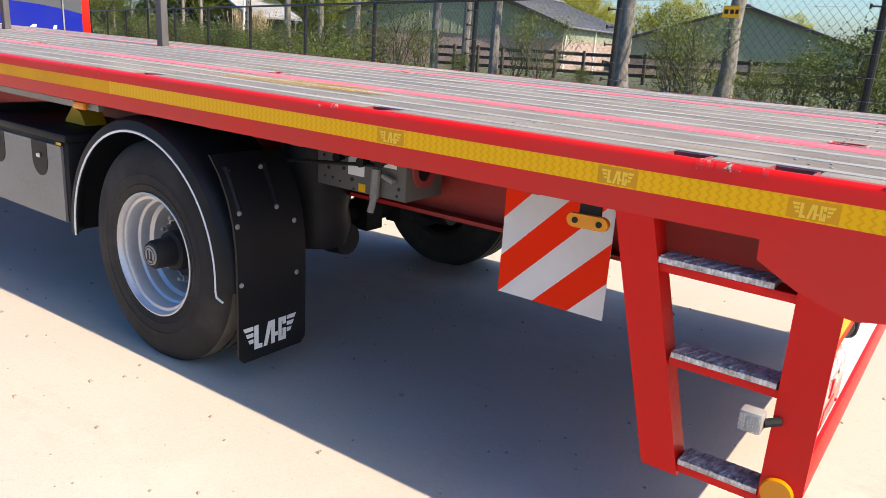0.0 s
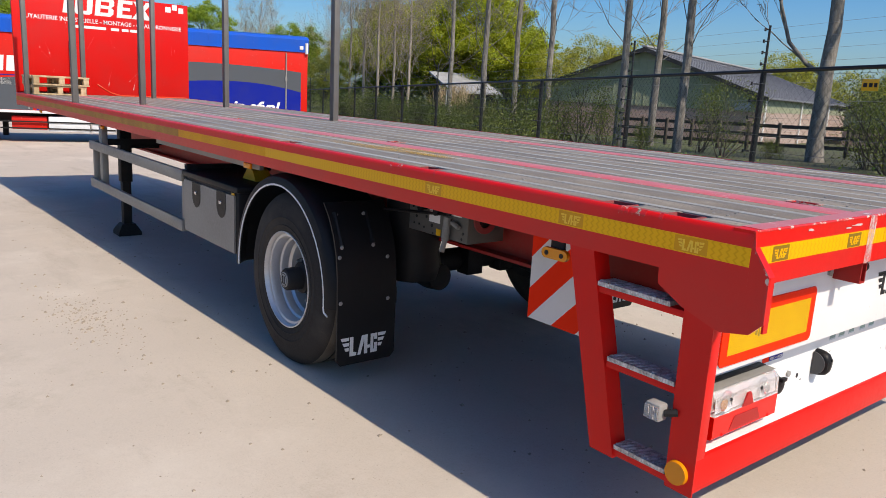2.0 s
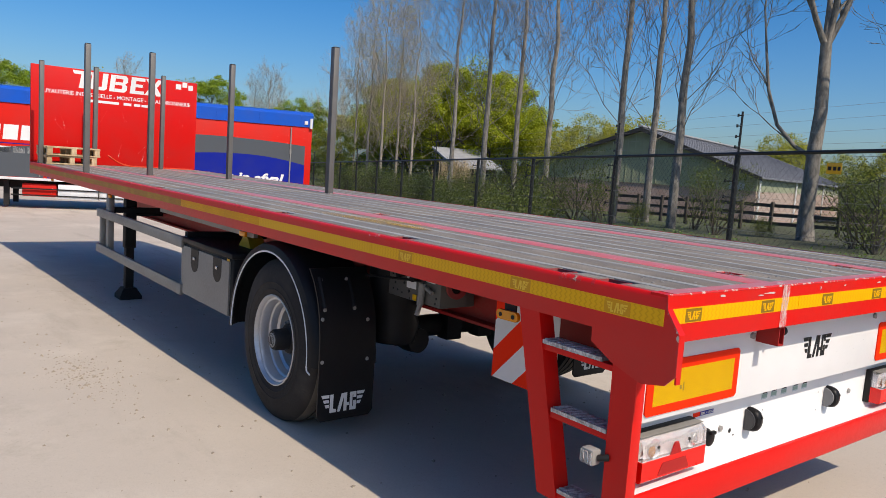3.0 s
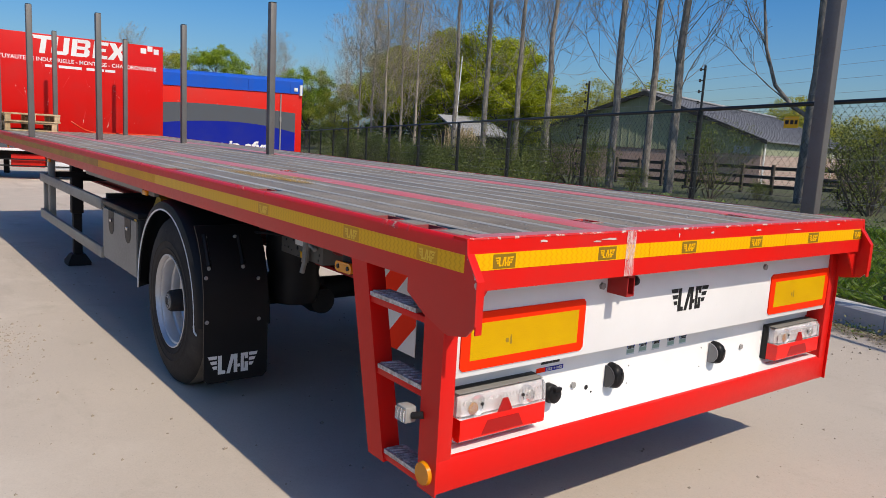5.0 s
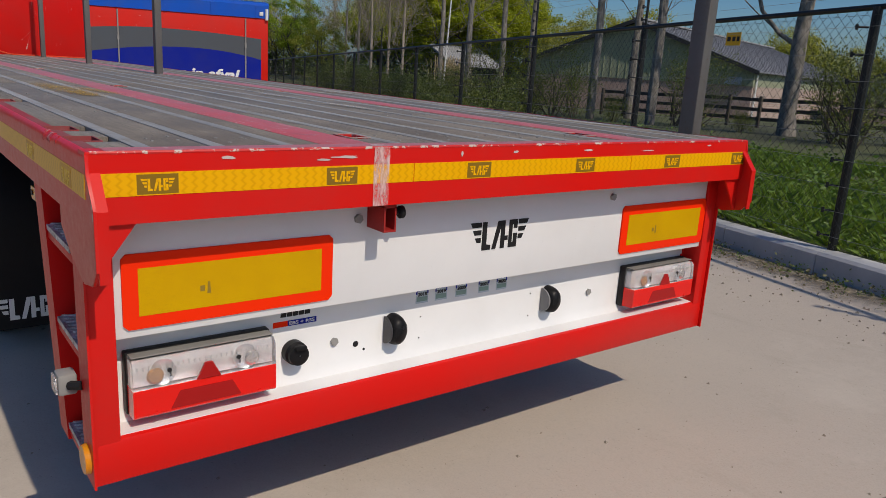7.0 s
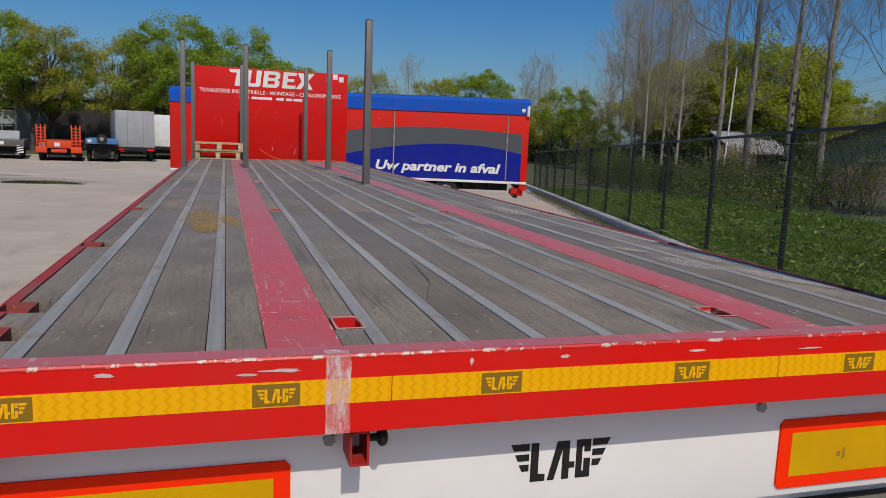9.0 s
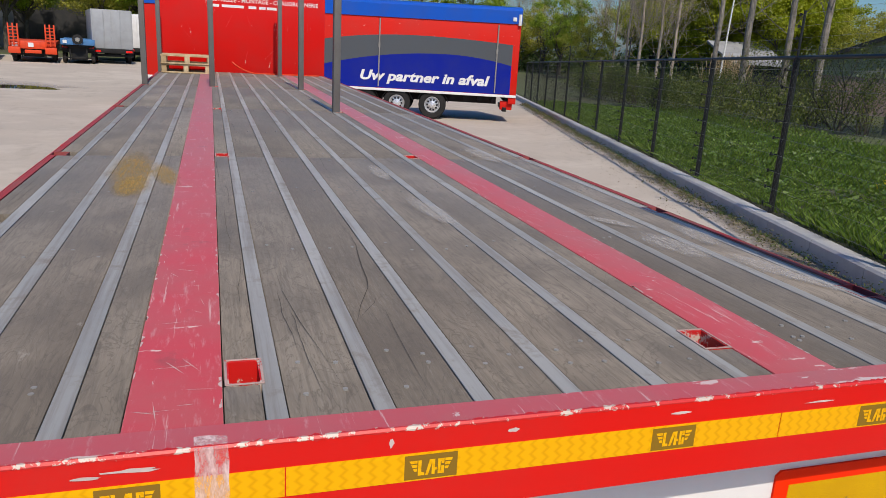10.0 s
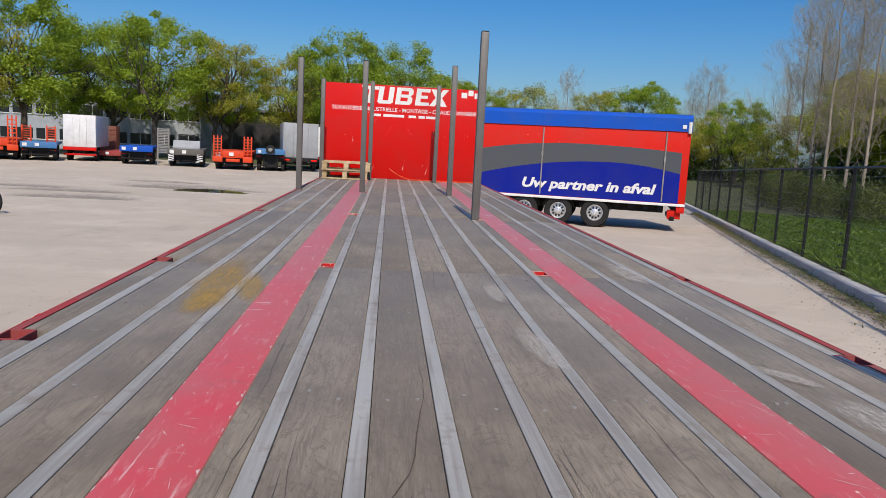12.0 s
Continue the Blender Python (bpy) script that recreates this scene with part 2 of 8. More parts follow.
BARE_SCRATCH = paint("bare_scratch", (0.62, 0.50, 0.47), 0.6, 0.3)
BARE_RIM = paint("worn_rim", (0.52, 0.36, 0.32), 0.55, 0.6, 1.6, chip_colour=(0.5, 0.02, 0.015), scale=4)
SPLIT = paint("dark_wood_split", (0.075, 0.063, 0.052), 0.9, 0.2)


def reflective(name, colour, dark, size=260):
    m, t, b = material(name)
    v = coords(t)
    vo = t.nodes.new("ShaderNodeTexVoronoi")
    vo.feature = "DISTANCE_TO_EDGE"
    vo.inputs["Scale"].default_value = size
    t.links.new(v, vo.inputs["Vector"])
    cell = ramp(t, vo.outputs["Distance"], [(0.0, 0.55), (0.12, 0.0)])
    wide = noise_tex(t, v, 5, 4)
    c = mix(t, ramp(t, wide, [(0.35, 0.0), (0.7, 0.7)]), colour, dark)
    c = mix(t, cell, c, tuple(x * 0.75 for x in dark))
    t.links.new(c, b.inputs["Base Color"])
    b.inputs["Roughness"].default_value = 0.4
    b.inputs["Specular IOR Level"].default_value = 0.15
    return m


def chevron_tape(name="yellow_patterned_tape", light=(0.87, 0.45, 0.008), dark=(0.74, 0.35, 0.002)):
    m, t, b = material(name)
    c = t.nodes.new("ShaderNodeTexCoord")
    sp = t.nodes.new("ShaderNodeSeparateXYZ")
    t.links.new(c.outputs["Object"], sp.inputs[0])

    def calc(op, a, v):
        n = t.nodes.new("ShaderNodeMath")
        n.operation = op
        for sock, q in zip(n.inputs, (a, v)):
            if isinstance(q, bpy.types.NodeSocket):
                t.links.new(q, sock)
            else:
                sock.default_value = q
        return n.outputs[0]

    along = calc("ADD", sp.outputs["X"], sp.outputs["Y"])
    wave = calc("FRACT", calc("MULTIPLY", calc("ADD", along, calc("PINGPONG", sp.outputs["Z"], 0.0095)), 42.0), 0.0)
    t.links.new(mix(t, ramp(t, wave, [(0.25, 0.0), (0.5, 1.0), (0.75, 0.0)]), light, dark), b.inputs["Base Color"])
    b.inputs["Roughness"].default_value = 0.35
    b.inputs["Specular IOR Level"].default_value = 0.2
    return m


YELLOW_TAPE = reflective("yellow_reflective_tape", (0.84, 0.385, 0.002), (0.70, 0.30, 0.002))
YELLOW_PATTERN = chevron_tape()
YELLOW_SCALES = chevron_tape("yellow_scaled_tape", (0.84, 0.41, 0.004), (0.73, 0.335, 0.002))
YELLOW_PLATE = reflective("yellow_reflective_plate", (0.66, 0.38, 0.003), (0.56, 0.30, 0.003), 230)
RED_PLATE = paint("fluorescent_red", (1.0, 0.028, 0.0), 0.5, 0.0, spec=0.08)
BROWN_MARK = paint("tape_mark_brown", (0.25, 0.135, 0.008), 0.35, 0.1)
FADED_TAPE = reflective("sun_faded_tape", (0.50, 0.27, 0.03), (0.34, 0.12, 0.02))


def clear_plastic(name, colour, rough=0.12, trans=0.75):
    m, t, b = material(name)
    v = coords(t, (90, 90, 90))
    w = noise_tex(t, v, 1.0, 2)
    b.inputs["Base Color"].default_value = (*colour, 1)
    b.inputs["Roughness"].default_value = rough
    b.inputs["Transmission Weight"].default_value = trans
    b.inputs["IOR"].default_value = 1.45
    bump(t, b, w, 0.06, 0.002)
    return m


LENS_RED = clear_plastic("red_lamp_lens", (0.88, 0.008, 0.004), 0.12, 0.08)
LENS_DARK = clear_plastic("dark_red_lens", (0.42, 0.004, 0.004), 0.2, 0.1)
LENS_CLEAR = clear_plastic("clear_lamp_lens", (0.95, 0.95, 0.96), 0.04, 0.88)
LENS_AMBER = clear_plastic("amber_lens", (0.85, 0.30, 0.008), 0.2, 0.2)


def packing_tape():
    m, t, b = material("clear_packing_tape")
    n = noise_tex(t, coords(t, (14, 14, 5)), 3.0, 7, 0.75)
    b.inputs["Base Color"].default_value = (0.75, 0.6, 0.58, 1)
    b.inputs["Roughness"].default_value = 0.25
    t.links.new(ramp(t, n, [(0.42, 0.16), (0.62, 0.85)]), b.inputs["Alpha"])
    bump(t, b, n, 0.5, 0.003)
    return m


TAPE_CLEAR = packing_tape()


def tread_plate():
    m, t, b = material("worn_checker_aluminium")
    v = coords(t)
    w = t.nodes.new("ShaderNodeTexWave")
    w.inputs["Scale"].default_value = 30
    w.inputs["Distortion"].default_value = 3
    t.links.new(v, w.inputs["Vector"])
    n = noise_tex(t, v, 40, 6, 0.7)
    t.links.new(mix(t, ramp(t, n, [(0.4, 0.0), (0.62, 1.0)]), (0.66, 0.66, 0.65), (0.30, 0.28, 0.26)), b.inputs["Base Color"])
    b.inputs["Metallic"].default_value = 0.4
    b.inputs["Roughness"].default_value = 0.45
    bump(t, b, w.outputs["Fac"], 0.6, 0.004)
    return m


TREAD = tread_plate()
DUSTY_TREAD = paint("dusty_tyre_tread", (0.15, 0.127, 0.10), 0.9, 0.8, spec=0.1, dirt_colour=(0.05, 0.045, 0.04), scale=3)


def ground_material():
    m, t, b = material("dusty_concrete_yard")
    v = coords(t)
    fine = noise_tex(t, v, 120, 5, 0.7)
    grit = noise_tex(t, v, 30, 6, 0.75)
    wide = noise_tex(t, v, 0.55, 6, 0.62)
    huge = noise_tex(t, v, 0.09, 4, 0.6)
    c = mix(t, ramp(t, wide, [(0.32, 0.0), (0.7, 1.0)]), (0.50, 0.435, 0.36), (0.435, 0.38, 0.32))
    c = mix(t, ramp(t, huge, [(0.4, 0.0), (0.65, 0.35)]), c, (0.55, 0.485, 0.405))
    c = mix(t, ramp(t, grit, [(0.58, 0.0), (0.75, 0.55)]), c, (0.33, 0.28, 0.23))
    c = mix(t, ramp(t, fine, [(0.35, 0.35), (0.55, 0.0)]), c, (0.36, 0.31, 0.26))
    spots = noise_tex(t, v, 8, 8, 0.85)
    c = mix(t, ramp(t, spots, [(0.655, 0.0), (0.69, 0.7)]), c, (0.17, 0.148, 0.125))
    patch = noise_tex(t, v, 0.35, 8, 0.72)
    c = mix(t, ramp(t, patch, [(0.50, 0.0), (0.62, 0.45)]), c, (0.60, 0.54, 0.46))
    c = mix(t, ramp(t, noise_tex(t, coords(t, (0.5, 2.2, 1)), 0.8, 7, 0.7), [(0.56, 0.0), (0.70, 0.4)]), c, (0.31, 0.265, 0.215))
    c = mix(t, ramp(t, noise_tex(t, v, 75, 3, 0.5), [(0.68, 0.0), (0.72, 0.45)]), c, (0.24, 0.21, 0.175))
    dirt = noise_tex(t, v, 0.9, 7, 0.75)
    c = mix(t, ramp(t, dirt, [(0.56, 0.0), (0.72, 0.55)]), c, (0.33, 0.285, 0.225))
    t.links.new(c, b.inputs["Base Color"])
    b.inputs["Roughness"].default_value = 0.88
    b.inputs["Specular IOR Level"].default_value = 0.25
    bump(t, b, grit, 0.35, 0.006)
    return m


GROUND = ground_material()


def soil():
    m, t, b = material("grassy_soil")
    v = coords(t)
    n = noise_tex(t, v, 3.0, 8, 0.7)
    f = noise_tex(t, v, 40, 6, 0.75)
    wide = noise_tex(t, v, 0.12, 5, 0.6)
    c = mix(t, ramp(t, n, [(0.35, 0.0), (0.65, 1.0)]), (0.08, 0.12, 0.03), (0.12, 0.145, 0.05))
    c = mix(t, ramp(t, wide, [(0.36, 0.1), (0.58, 0.75)]), c, (0.07, 0.06, 0.038))
    c = mix(t, ramp(t, f, [(0.4, 0.5), (0.6, 0.0)]), c, (0.04, 0.045, 0.02))
    t.links.new(c, b.inputs["Base Color"])
    b.inputs["Roughness"].default_value = 0.95
    bump(t, b, f, 0.7, 0.03)
    return m


SOIL = soil()


def kerb_dirt():
    m, t, b = material("kerbside_dirt")
    c = t.nodes.new("ShaderNodeTexCoord")
    sp = t.nodes.new("ShaderNodeSeparateXYZ")
    t.links.new(c.outputs["Object"], sp.inputs[0])
    v = coords(t)
    n = noise_tex(t, v, 4, 7, 0.7)
    f = noise_tex(t, v, 45, 6, 0.75)
    col = mix(t, ramp(t, f, [(0.4, 0.0), (0.62, 1.0)]), (0.22, 0.175, 0.12), (0.42, 0.35, 0.26))
    col = mix(t, ramp(t, noise_tex(t, v, 9, 5, 0.7), [(0.55, 0.0), (0.65, 0.7)]), col, (0.10, 0.12, 0.04))
    t.links.new(col, b.inputs["Base Color"])
    add_n = t.nodes.new("ShaderNodeMath")
    t.links.new(sp.outputs["Y"], add_n.inputs[0])
    t.links.new(n, add_n.inputs[1])
    t.links.new(ramp(t, add_n.outputs[0], [(0.72, 0.0), (1.08, 0.8)]), b.inputs["Alpha"])
    b.inputs["Roughness"].default_value = 0.95
    return m


DIRT = kerb_dirt()


def kerb_stone():
    m, t, b = material("kerb_concrete")
    v = coords(t)
    n = noise_tex(t, v, 60, 6, 0.7)
    w = noise_tex(t, v, 2, 6, 0.65)
    c = mix(t, ramp(t, w, [(0.35, 0.0), (0.65, 1.0)]), (0.50, 0.50, 0.50), (0.40, 0.40, 0.395))
    c = mix(t, ramp(t, n, [(0.6, 0.0), (0.75, 0.5)]), c, (0.16, 0.15, 0.14))
    t.links.new(c, b.inputs["Base Color"])
    b.inputs["Roughness"].default_value = 0.9
    bump(t, b, n, 0.4, 0.004)
    return m


KERB = kerb_stone()


def leaf(name, a, c, e, trans=0.35):
    m, t, b = material(name)
    r = island(t)
    col = ramp(t, r, [(0.0, a), (0.5, c), (1.0, e)])
    t.links.new(col, b.inputs["Base Color"])
    b.inputs["Roughness"].default_value = 0.55
    tr = t.nodes.new("ShaderNodeBsdfTranslucent")
    t.links.new(mix(t, 0.3, col, (0.34, 0.42, 0.01)), tr.inputs["Color"])
    ms = t.nodes.new("ShaderNodeMixShader")
    ms.inputs[0].default_value = trans
    out = [n for n in t.nodes if n.type == "OUTPUT_MATERIAL"][0]
    t.links.new(b.outputs[0], ms.inputs[1])
    t.links.new(tr.outputs[0], ms.inputs[2])
    t.links.new(ms.outputs[0], out.inputs["Surface"])
    return m


LEAF_MAPLE = leaf("maple_leaves", (0.15, 0.25, 0.02), (0.26, 0.38, 0.028), (0.40, 0.50, 0.045), 0.5)
LEAF_OLIVE = leaf("olive_spring_leaves", (0.26, 0.27, 0.028), (0.38, 0.37, 0.045), (0.47, 0.44, 0.065), 0.45)
LEAF_BRIGHT = leaf("bright_spring_leaves", (0.22, 0.28, 0.013), (0.34, 0.39, 0.018), (0.47, 0.49, 0.024), 0.5)
LEAF_SHRUB = leaf("shrub_leaves", (0.06, 0.085, 0.012), (0.11, 0.14, 0.022), (0.18, 0.20, 0.035), 0.3)
LEAF_BUD = leaf("tan_catkins", (0.36, 0.27, 0.12), (0.44, 0.35, 0.10), (0.40, 0.36, 0.06), 0.3)
LEAF_DARK = leaf("dark_shrub_leaves", (0.03, 0.055, 0.012), (0.055, 0.085, 0.02), (0.09, 0.12, 0.03))
LEAF_YELLOW = leaf("yellow_flowers", (0.6, 0.45, 0.01), (0.7, 0.55, 0.01), (0.75, 0.62, 0.03))
GRASS = leaf("grass_blades", (0.065, 0.135, 0.018), (0.12, 0.215, 0.026), (0.20, 0.29, 0.05), 0.45)
LEAF_WEED = leaf("weed_leaves", (0.05, 0.11, 0.014), (0.09, 0.17, 0.022), (0.15, 0.24, 0.04), 0.3)
REED = leaf("straw_reeds", (0.42, 0.32, 0.19), (0.52, 0.41, 0.26), (0.34, 0.25, 0.14), 0.2)
DRY = leaf("dry_weeds", (0.22, 0.17, 0.09), (0.16, 0.15, 0.07), (0.09, 0.12, 0.03), 0.2)


def bark(name, a, c, scale=3.0):
    m, t, b = material(name)
    v = coords(t, (1, 1, 0.35))
    n = noise_tex(t, v, 9 * scale / 3, 7, 0.7)
    t.links.new(mix(t, ramp(t, n, [(0.38, 0.0), (0.62, 1.0)]), a, c), b.inputs["Base Color"])
    b.inputs["Roughness"].default_value = 0.9
    bump(t, b, n, 0.6, 0.02)
    return m


BARK_GREY = bark("grey_poplar_bark", (0.125, 0.112, 0.096), (0.28, 0.253, 0.217))
BARK_TAN = bark("tan_twig_bark", (0.27, 0.22, 0.17), (0.40, 0.345, 0.285))
BARK_DARK = bark("dark_bark", (0.05, 0.042, 0.033), (0.11, 0.095, 0.075))
FENCE_WOOD = bark("dark_rail_timber", (0.04, 0.032, 0.026), (0.085, 0.07, 0.055))
PALLET_WOOD = bark("pallet_timber", (0.36, 0.25, 0.13), (0.55, 0.42, 0.26))


def roof_sheet(name, a, c):
    m, t, b = material(name)
    v = coords(t)
    n = noise_tex(t, v, 0.8, 6, 0.65)
    f = noise_tex(t, v, 30, 5, 0.7)
    col = mix(t, ramp(t, n, [(0.35, 0.0), (0.65, 1.0)]), a, c)
    t.links.new(mix(t, ramp(t, f, [(0.5, 0.0), (0.7, 0.3)]), col, tuple(x * 0.6 for x in a)), b.inputs["Base Color"])
    b.inputs["Roughness"].default_value = 0.75
    return m


ROOF_GREY = roof_sheet("grey_roof_sheeting", (0.15, 0.16, 0.18), (0.19, 0.195, 0.21))
ROOF_PALE = roof_sheet("pale_roof_sheeting", (0.25, 0.255, 0.262), (0.33, 0.335, 0.34))


def pink_brick():
    m, t, b = material("pale_pink_brickwork")
    v = coords(t, (1, 1, 1))
    br = t.nodes.new("ShaderNodeTexBrick")
    br.inputs["Scale"].default_value = 4.5
    br.inputs["Color1"].default_value = (0.40, 0.26, 0.21, 1)
    br.inputs["Color2"].default_value = (0.46, 0.31, 0.26, 1)
    br.inputs["Mortar"].default_value = (0.42, 0.36, 0.31, 1)
    br.inputs["Mortar Size"].default_value = 0.02
    rot = t.nodes.new("ShaderNodeMapping")
    rot.inputs["Rotation"].default_value = (radians(90), 0, 0)
    t.links.new(v, rot.inputs[0])
    t.links.new(rot.outputs[0], br.inputs["Vector"])
    n = noise_tex(t, v, 1.5, 5)
    t.links.new(mix(t, ramp(t, n, [(0.4, 0.0), (0.7, 0.45)]), br.outputs["Color"], (0.25, 0.17, 0.14)), b.inputs["Base Color"])
    b.inputs["Roughness"].default_value = 0.9
    return m


BRICK = pink_brick()


def wet_patch(name, a, c, rough, lo, hi, most, broken=0):
    """Wet ground on a unit disc, fading unevenly towards its rim."""
    m, t, b = material(name)
    g = t.nodes.new("ShaderNodeTexGradient")
    g.gradient_type = "SPHERICAL"
    t.links.new(coords(t), g.inputs[0])
    n = noise_tex(t, coords(t), 2.6, 7, 0.7)
    fine = noise_tex(t, coords(t), 11, 6, 0.7)
    t.links.new(mix(t, ramp(t, fine, [(0.4, 0.0), (0.6, 1.0)]), a, c), b.inputs["Base Color"])
    b.inputs["Roughness"].default_value = rough
    s = t.nodes.new("ShaderNodeMath")
    s.operation = "MULTIPLY_ADD"
    t.links.new(n, s.inputs[0])
    s.inputs[1].default_value = 0.9
    t.links.new(g.outputs["Fac"], s.inputs[2])
    cover = ramp(t, s.outputs[0], [(lo, 0.0), (hi, most)])
    if broken:
        streak = noise_tex(t, coords(t, (0.9, 2.2, 1)), 6, 9, 0.8, 0.6)
        cover = mix(t, 1.0, cover, ramp(t, streak, [(0.5 - 0.16 / broken, 0.0), (0.5 + 0.16 / broken, 1.0)]), "MULTIPLY")
    t.links.new(cover, b.inputs["Alpha"])
    return m


PUDDLE = wet_patch("shallow_puddle", (0.05, 0.043, 0.036), (0.08, 0.07, 0.058), 0.02, 0.56, 0.60, 1.0)
STAIN = wet_patch("yellow_spill_stain", (0.54, 0.34, 0.06), (0.40, 0.25, 0.08), 0.7, 0.52, 1.0, 0.85, 1.2)
SCUFF = wet_patch("pale_scuff", (0.60, 0.57, 0.53), (0.44, 0.41, 0.37), 0.8, 0.62, 1.1, 0.8, 1)
DAMP = wet_patch("damp_concrete", (0.24, 0.205, 0.17), (0.34, 0.30, 0.26), 0.6, 0.50, 0.85, 0.9, 0.8)


# ---------------------------------------------------------------- building helpers


def box(bm, x0, x1, y0, y1, z0, z1, r=0.0):
    """A block between two corners, its edges rounded by r."""
    vs = [bm.verts.new(p) for p in ((x0, y0, z0), (x1, y0, z0), (x1, y1, z0), (x0, y1, z0), (x0, y0, z1), (x1, y0, z1), (x1, y1, z1), (x0, y1, z1))]
    fs = [bm.faces.new([vs[i] for i in q]) for q in ((3, 2, 1, 0), (4, 5, 6, 7), (0, 1, 5, 4), (1, 2, 6, 5), (2, 3, 7, 6), (3, 0, 4, 7))]
    if r:
        es = list({e for f in fs for e in f.edges})
        bmesh.ops.bevel(bm, geom=es, offset=r, segments=2, affect="EDGES", profile=0.5)
    return vs


def prism(bm, poly, axis, a, b):
    """A polygon of (u, v) pushed along an axis from a to b. x: (y, z); y: (x, z); z: (x, y)."""
    def at(u, v, w):
        return {"x": (w, u, v), "y": (u, w, v), "z": (u, v, w)}[axis]
    lo = [bm.verts.new(at(u, v, a)) for u, v in poly]
    hi = [bm.verts.new(at(u, v, b)) for u, v in poly]
    n = len(poly)
    bm.faces.new(lo[::-1])
    bm.faces.new(hi)
    for i in range(n):
        bm.faces.new((lo[i], lo[(i + 1) % n], hi[(i + 1) % n], hi[i]))


def rod(bm, p, q, r, n=10, r2=None, caps=True):
    """A round bar from p to q, tapering to r2."""
    p, q = Vector(p), Vector(q)
    d = (q - p).normalized()
    s = d.orthogonal().normalized()
    u = d.cross(s)
    r2 = r if r2 is None else r2
    a, b = [], []
    for i in range(n):
        w = s * math.cos(2 * math.pi * i / n) + u * math.sin(2 * math.pi * i / n)
        a.append(bm.verts.new(p + w * r))
        b.append(bm.verts.new(q + w * r2))
    for i in range(n):
        bm.faces.new((a[i], a[(i + 1) % n], b[(i + 1) % n], b[i]))
    if caps:
        bm.faces.new(a[::-1])
        bm.faces.new(b)


def lathe(bm, profile, centre, axis="y", n=48, closed=True):
    """Turns a profile of (radius, offset along the axis) round the axis."""
    rings = []
    for r, w in profile:
        ring = []
        for i in range(n):
            c, s = r * math.cos(2 * math.pi * i / n), r * math.sin(2 * math.pi * i / n)
            o = {"x": (w, c, s), "y": (c, w, s), "z": (c, s, w)}[axis]
            ring.append(bm.verts.new(Vector(centre) + Vector(o)))
        rings.append(ring)
    pairs = list(zip(rings, rings[1:] + ([rings[0]] if closed else [])))
    if not closed:
        pairs = list(zip(rings, rings[1:]))
    for a, b in pairs:
        for i in range(n):
            bm.faces.new((a[i], a[(i + 1) % n], b[(i + 1) % n], b[i]))


def finish(bm, name, mats, smooth=35):
    bmesh.ops.recalc_face_normals(bm, faces=bm.faces)
    me = bpy.data.meshes.new(name)
    bm.to_mesh(me)
    bm.free()
    for m in mats if isinstance(mats, (list, tuple)) else [mats]:
        me.materials.append(m)
    me.shade_smooth()
    me.set_sharp_from_angle(angle=radians(smooth))
    return me


def part(name, bm, mat, parent=None, label="", smooth=35):
    ob = new(name, finish(bm, name, mat, smooth))
    if parent:
        ob.parent = parent
    if label:
        ob["label"] = label
    return ob


def raw_mesh(name, verts, faces, mat):
    me = bpy.data.meshes.new(name)
    me.from_pydata(verts, [], faces)
    for m in mat if isinstance(mat, (list, tuple)) else [mat]:
        me.materials.append(m)
    return me


def base(name, label, category, group="", m=None):
    e = new(name)
    e.empty_display_size = 0.2
    if m is not None:
        e.matrix_world = m
    return tagged(e, label, category, group)


def lettering(name, body, height, width, mat, parent, m, slant=0.0, bold=0.0):
    """Words of the built-in font, cut from sheet 2 mm thick, fitted to a height and a width."""
    cu = bpy.data.curves.new(name, "FONT")
    cu.body = body
    cu.shear = slant
    cu.offset = bold
    cu.extrude = 0.001
    cu.resolution_u = 3
    tmp = new(name, cu)
    bpy.context.view_layer.update()
    me = bpy.data.meshes.new_from_object(tmp)
    bpy.data.objects.remove(tmp)
    me.name = name
    co = np.empty(len(me.vertices) * 3)
    me.vertices.foreach_get("co", co)
    co = co.reshape(-1, 3)
    lo, hi = co.min(0), co.max(0)
    co[:, 0] = (co[:, 0] - lo[0]) / (hi[0] - lo[0]) * width
    co[:, 1] = co[:, 1] * height / 0.72
    me.vertices.foreach_set("co", co.ravel())
    me.materials.clear()
    me.materials.append(mat)
    ob = new(name, me)
    ob.parent = parent
    ob.matrix_basis = m
    return ob


def face_pose(origin, right, up):
    """A pose whose x runs along right, y along up."""
    r, u = Vector(right).normalized(), Vector(up).normalized()
    return Matrix.Translation(origin) @ Matrix((r, u, r.cross(u))).transposed().to_4x4()


def pieces(name, bm, mat, parent, label=""):
    """Links every loose piece of a bmesh as a part of its own."""
    bm.verts.index_update()
    seen, groups = set(), []
    for v in bm.verts:
        if v in seen:
            continue
        stack, grp = [v], []
        seen.add(v)
        while stack:
            a = stack.pop()
            grp.append(a)
            for e in a.link_edges:
                o = e.other_vert(a)
                if o not in seen:
                    seen.add(o)
                    stack.append(o)
        groups.append(grp)
    out = []
    for grp in groups:
        nb = bmesh.new()
        tab = {v: nb.verts.new(v.co) for v in grp}
        for f in {f for v in grp for f in v.link_faces}:
            nb.faces.new([tab[v] for v in f.verts])
        out.append(part(name, nb, mat, parent, label))
    bm.free()
    return out


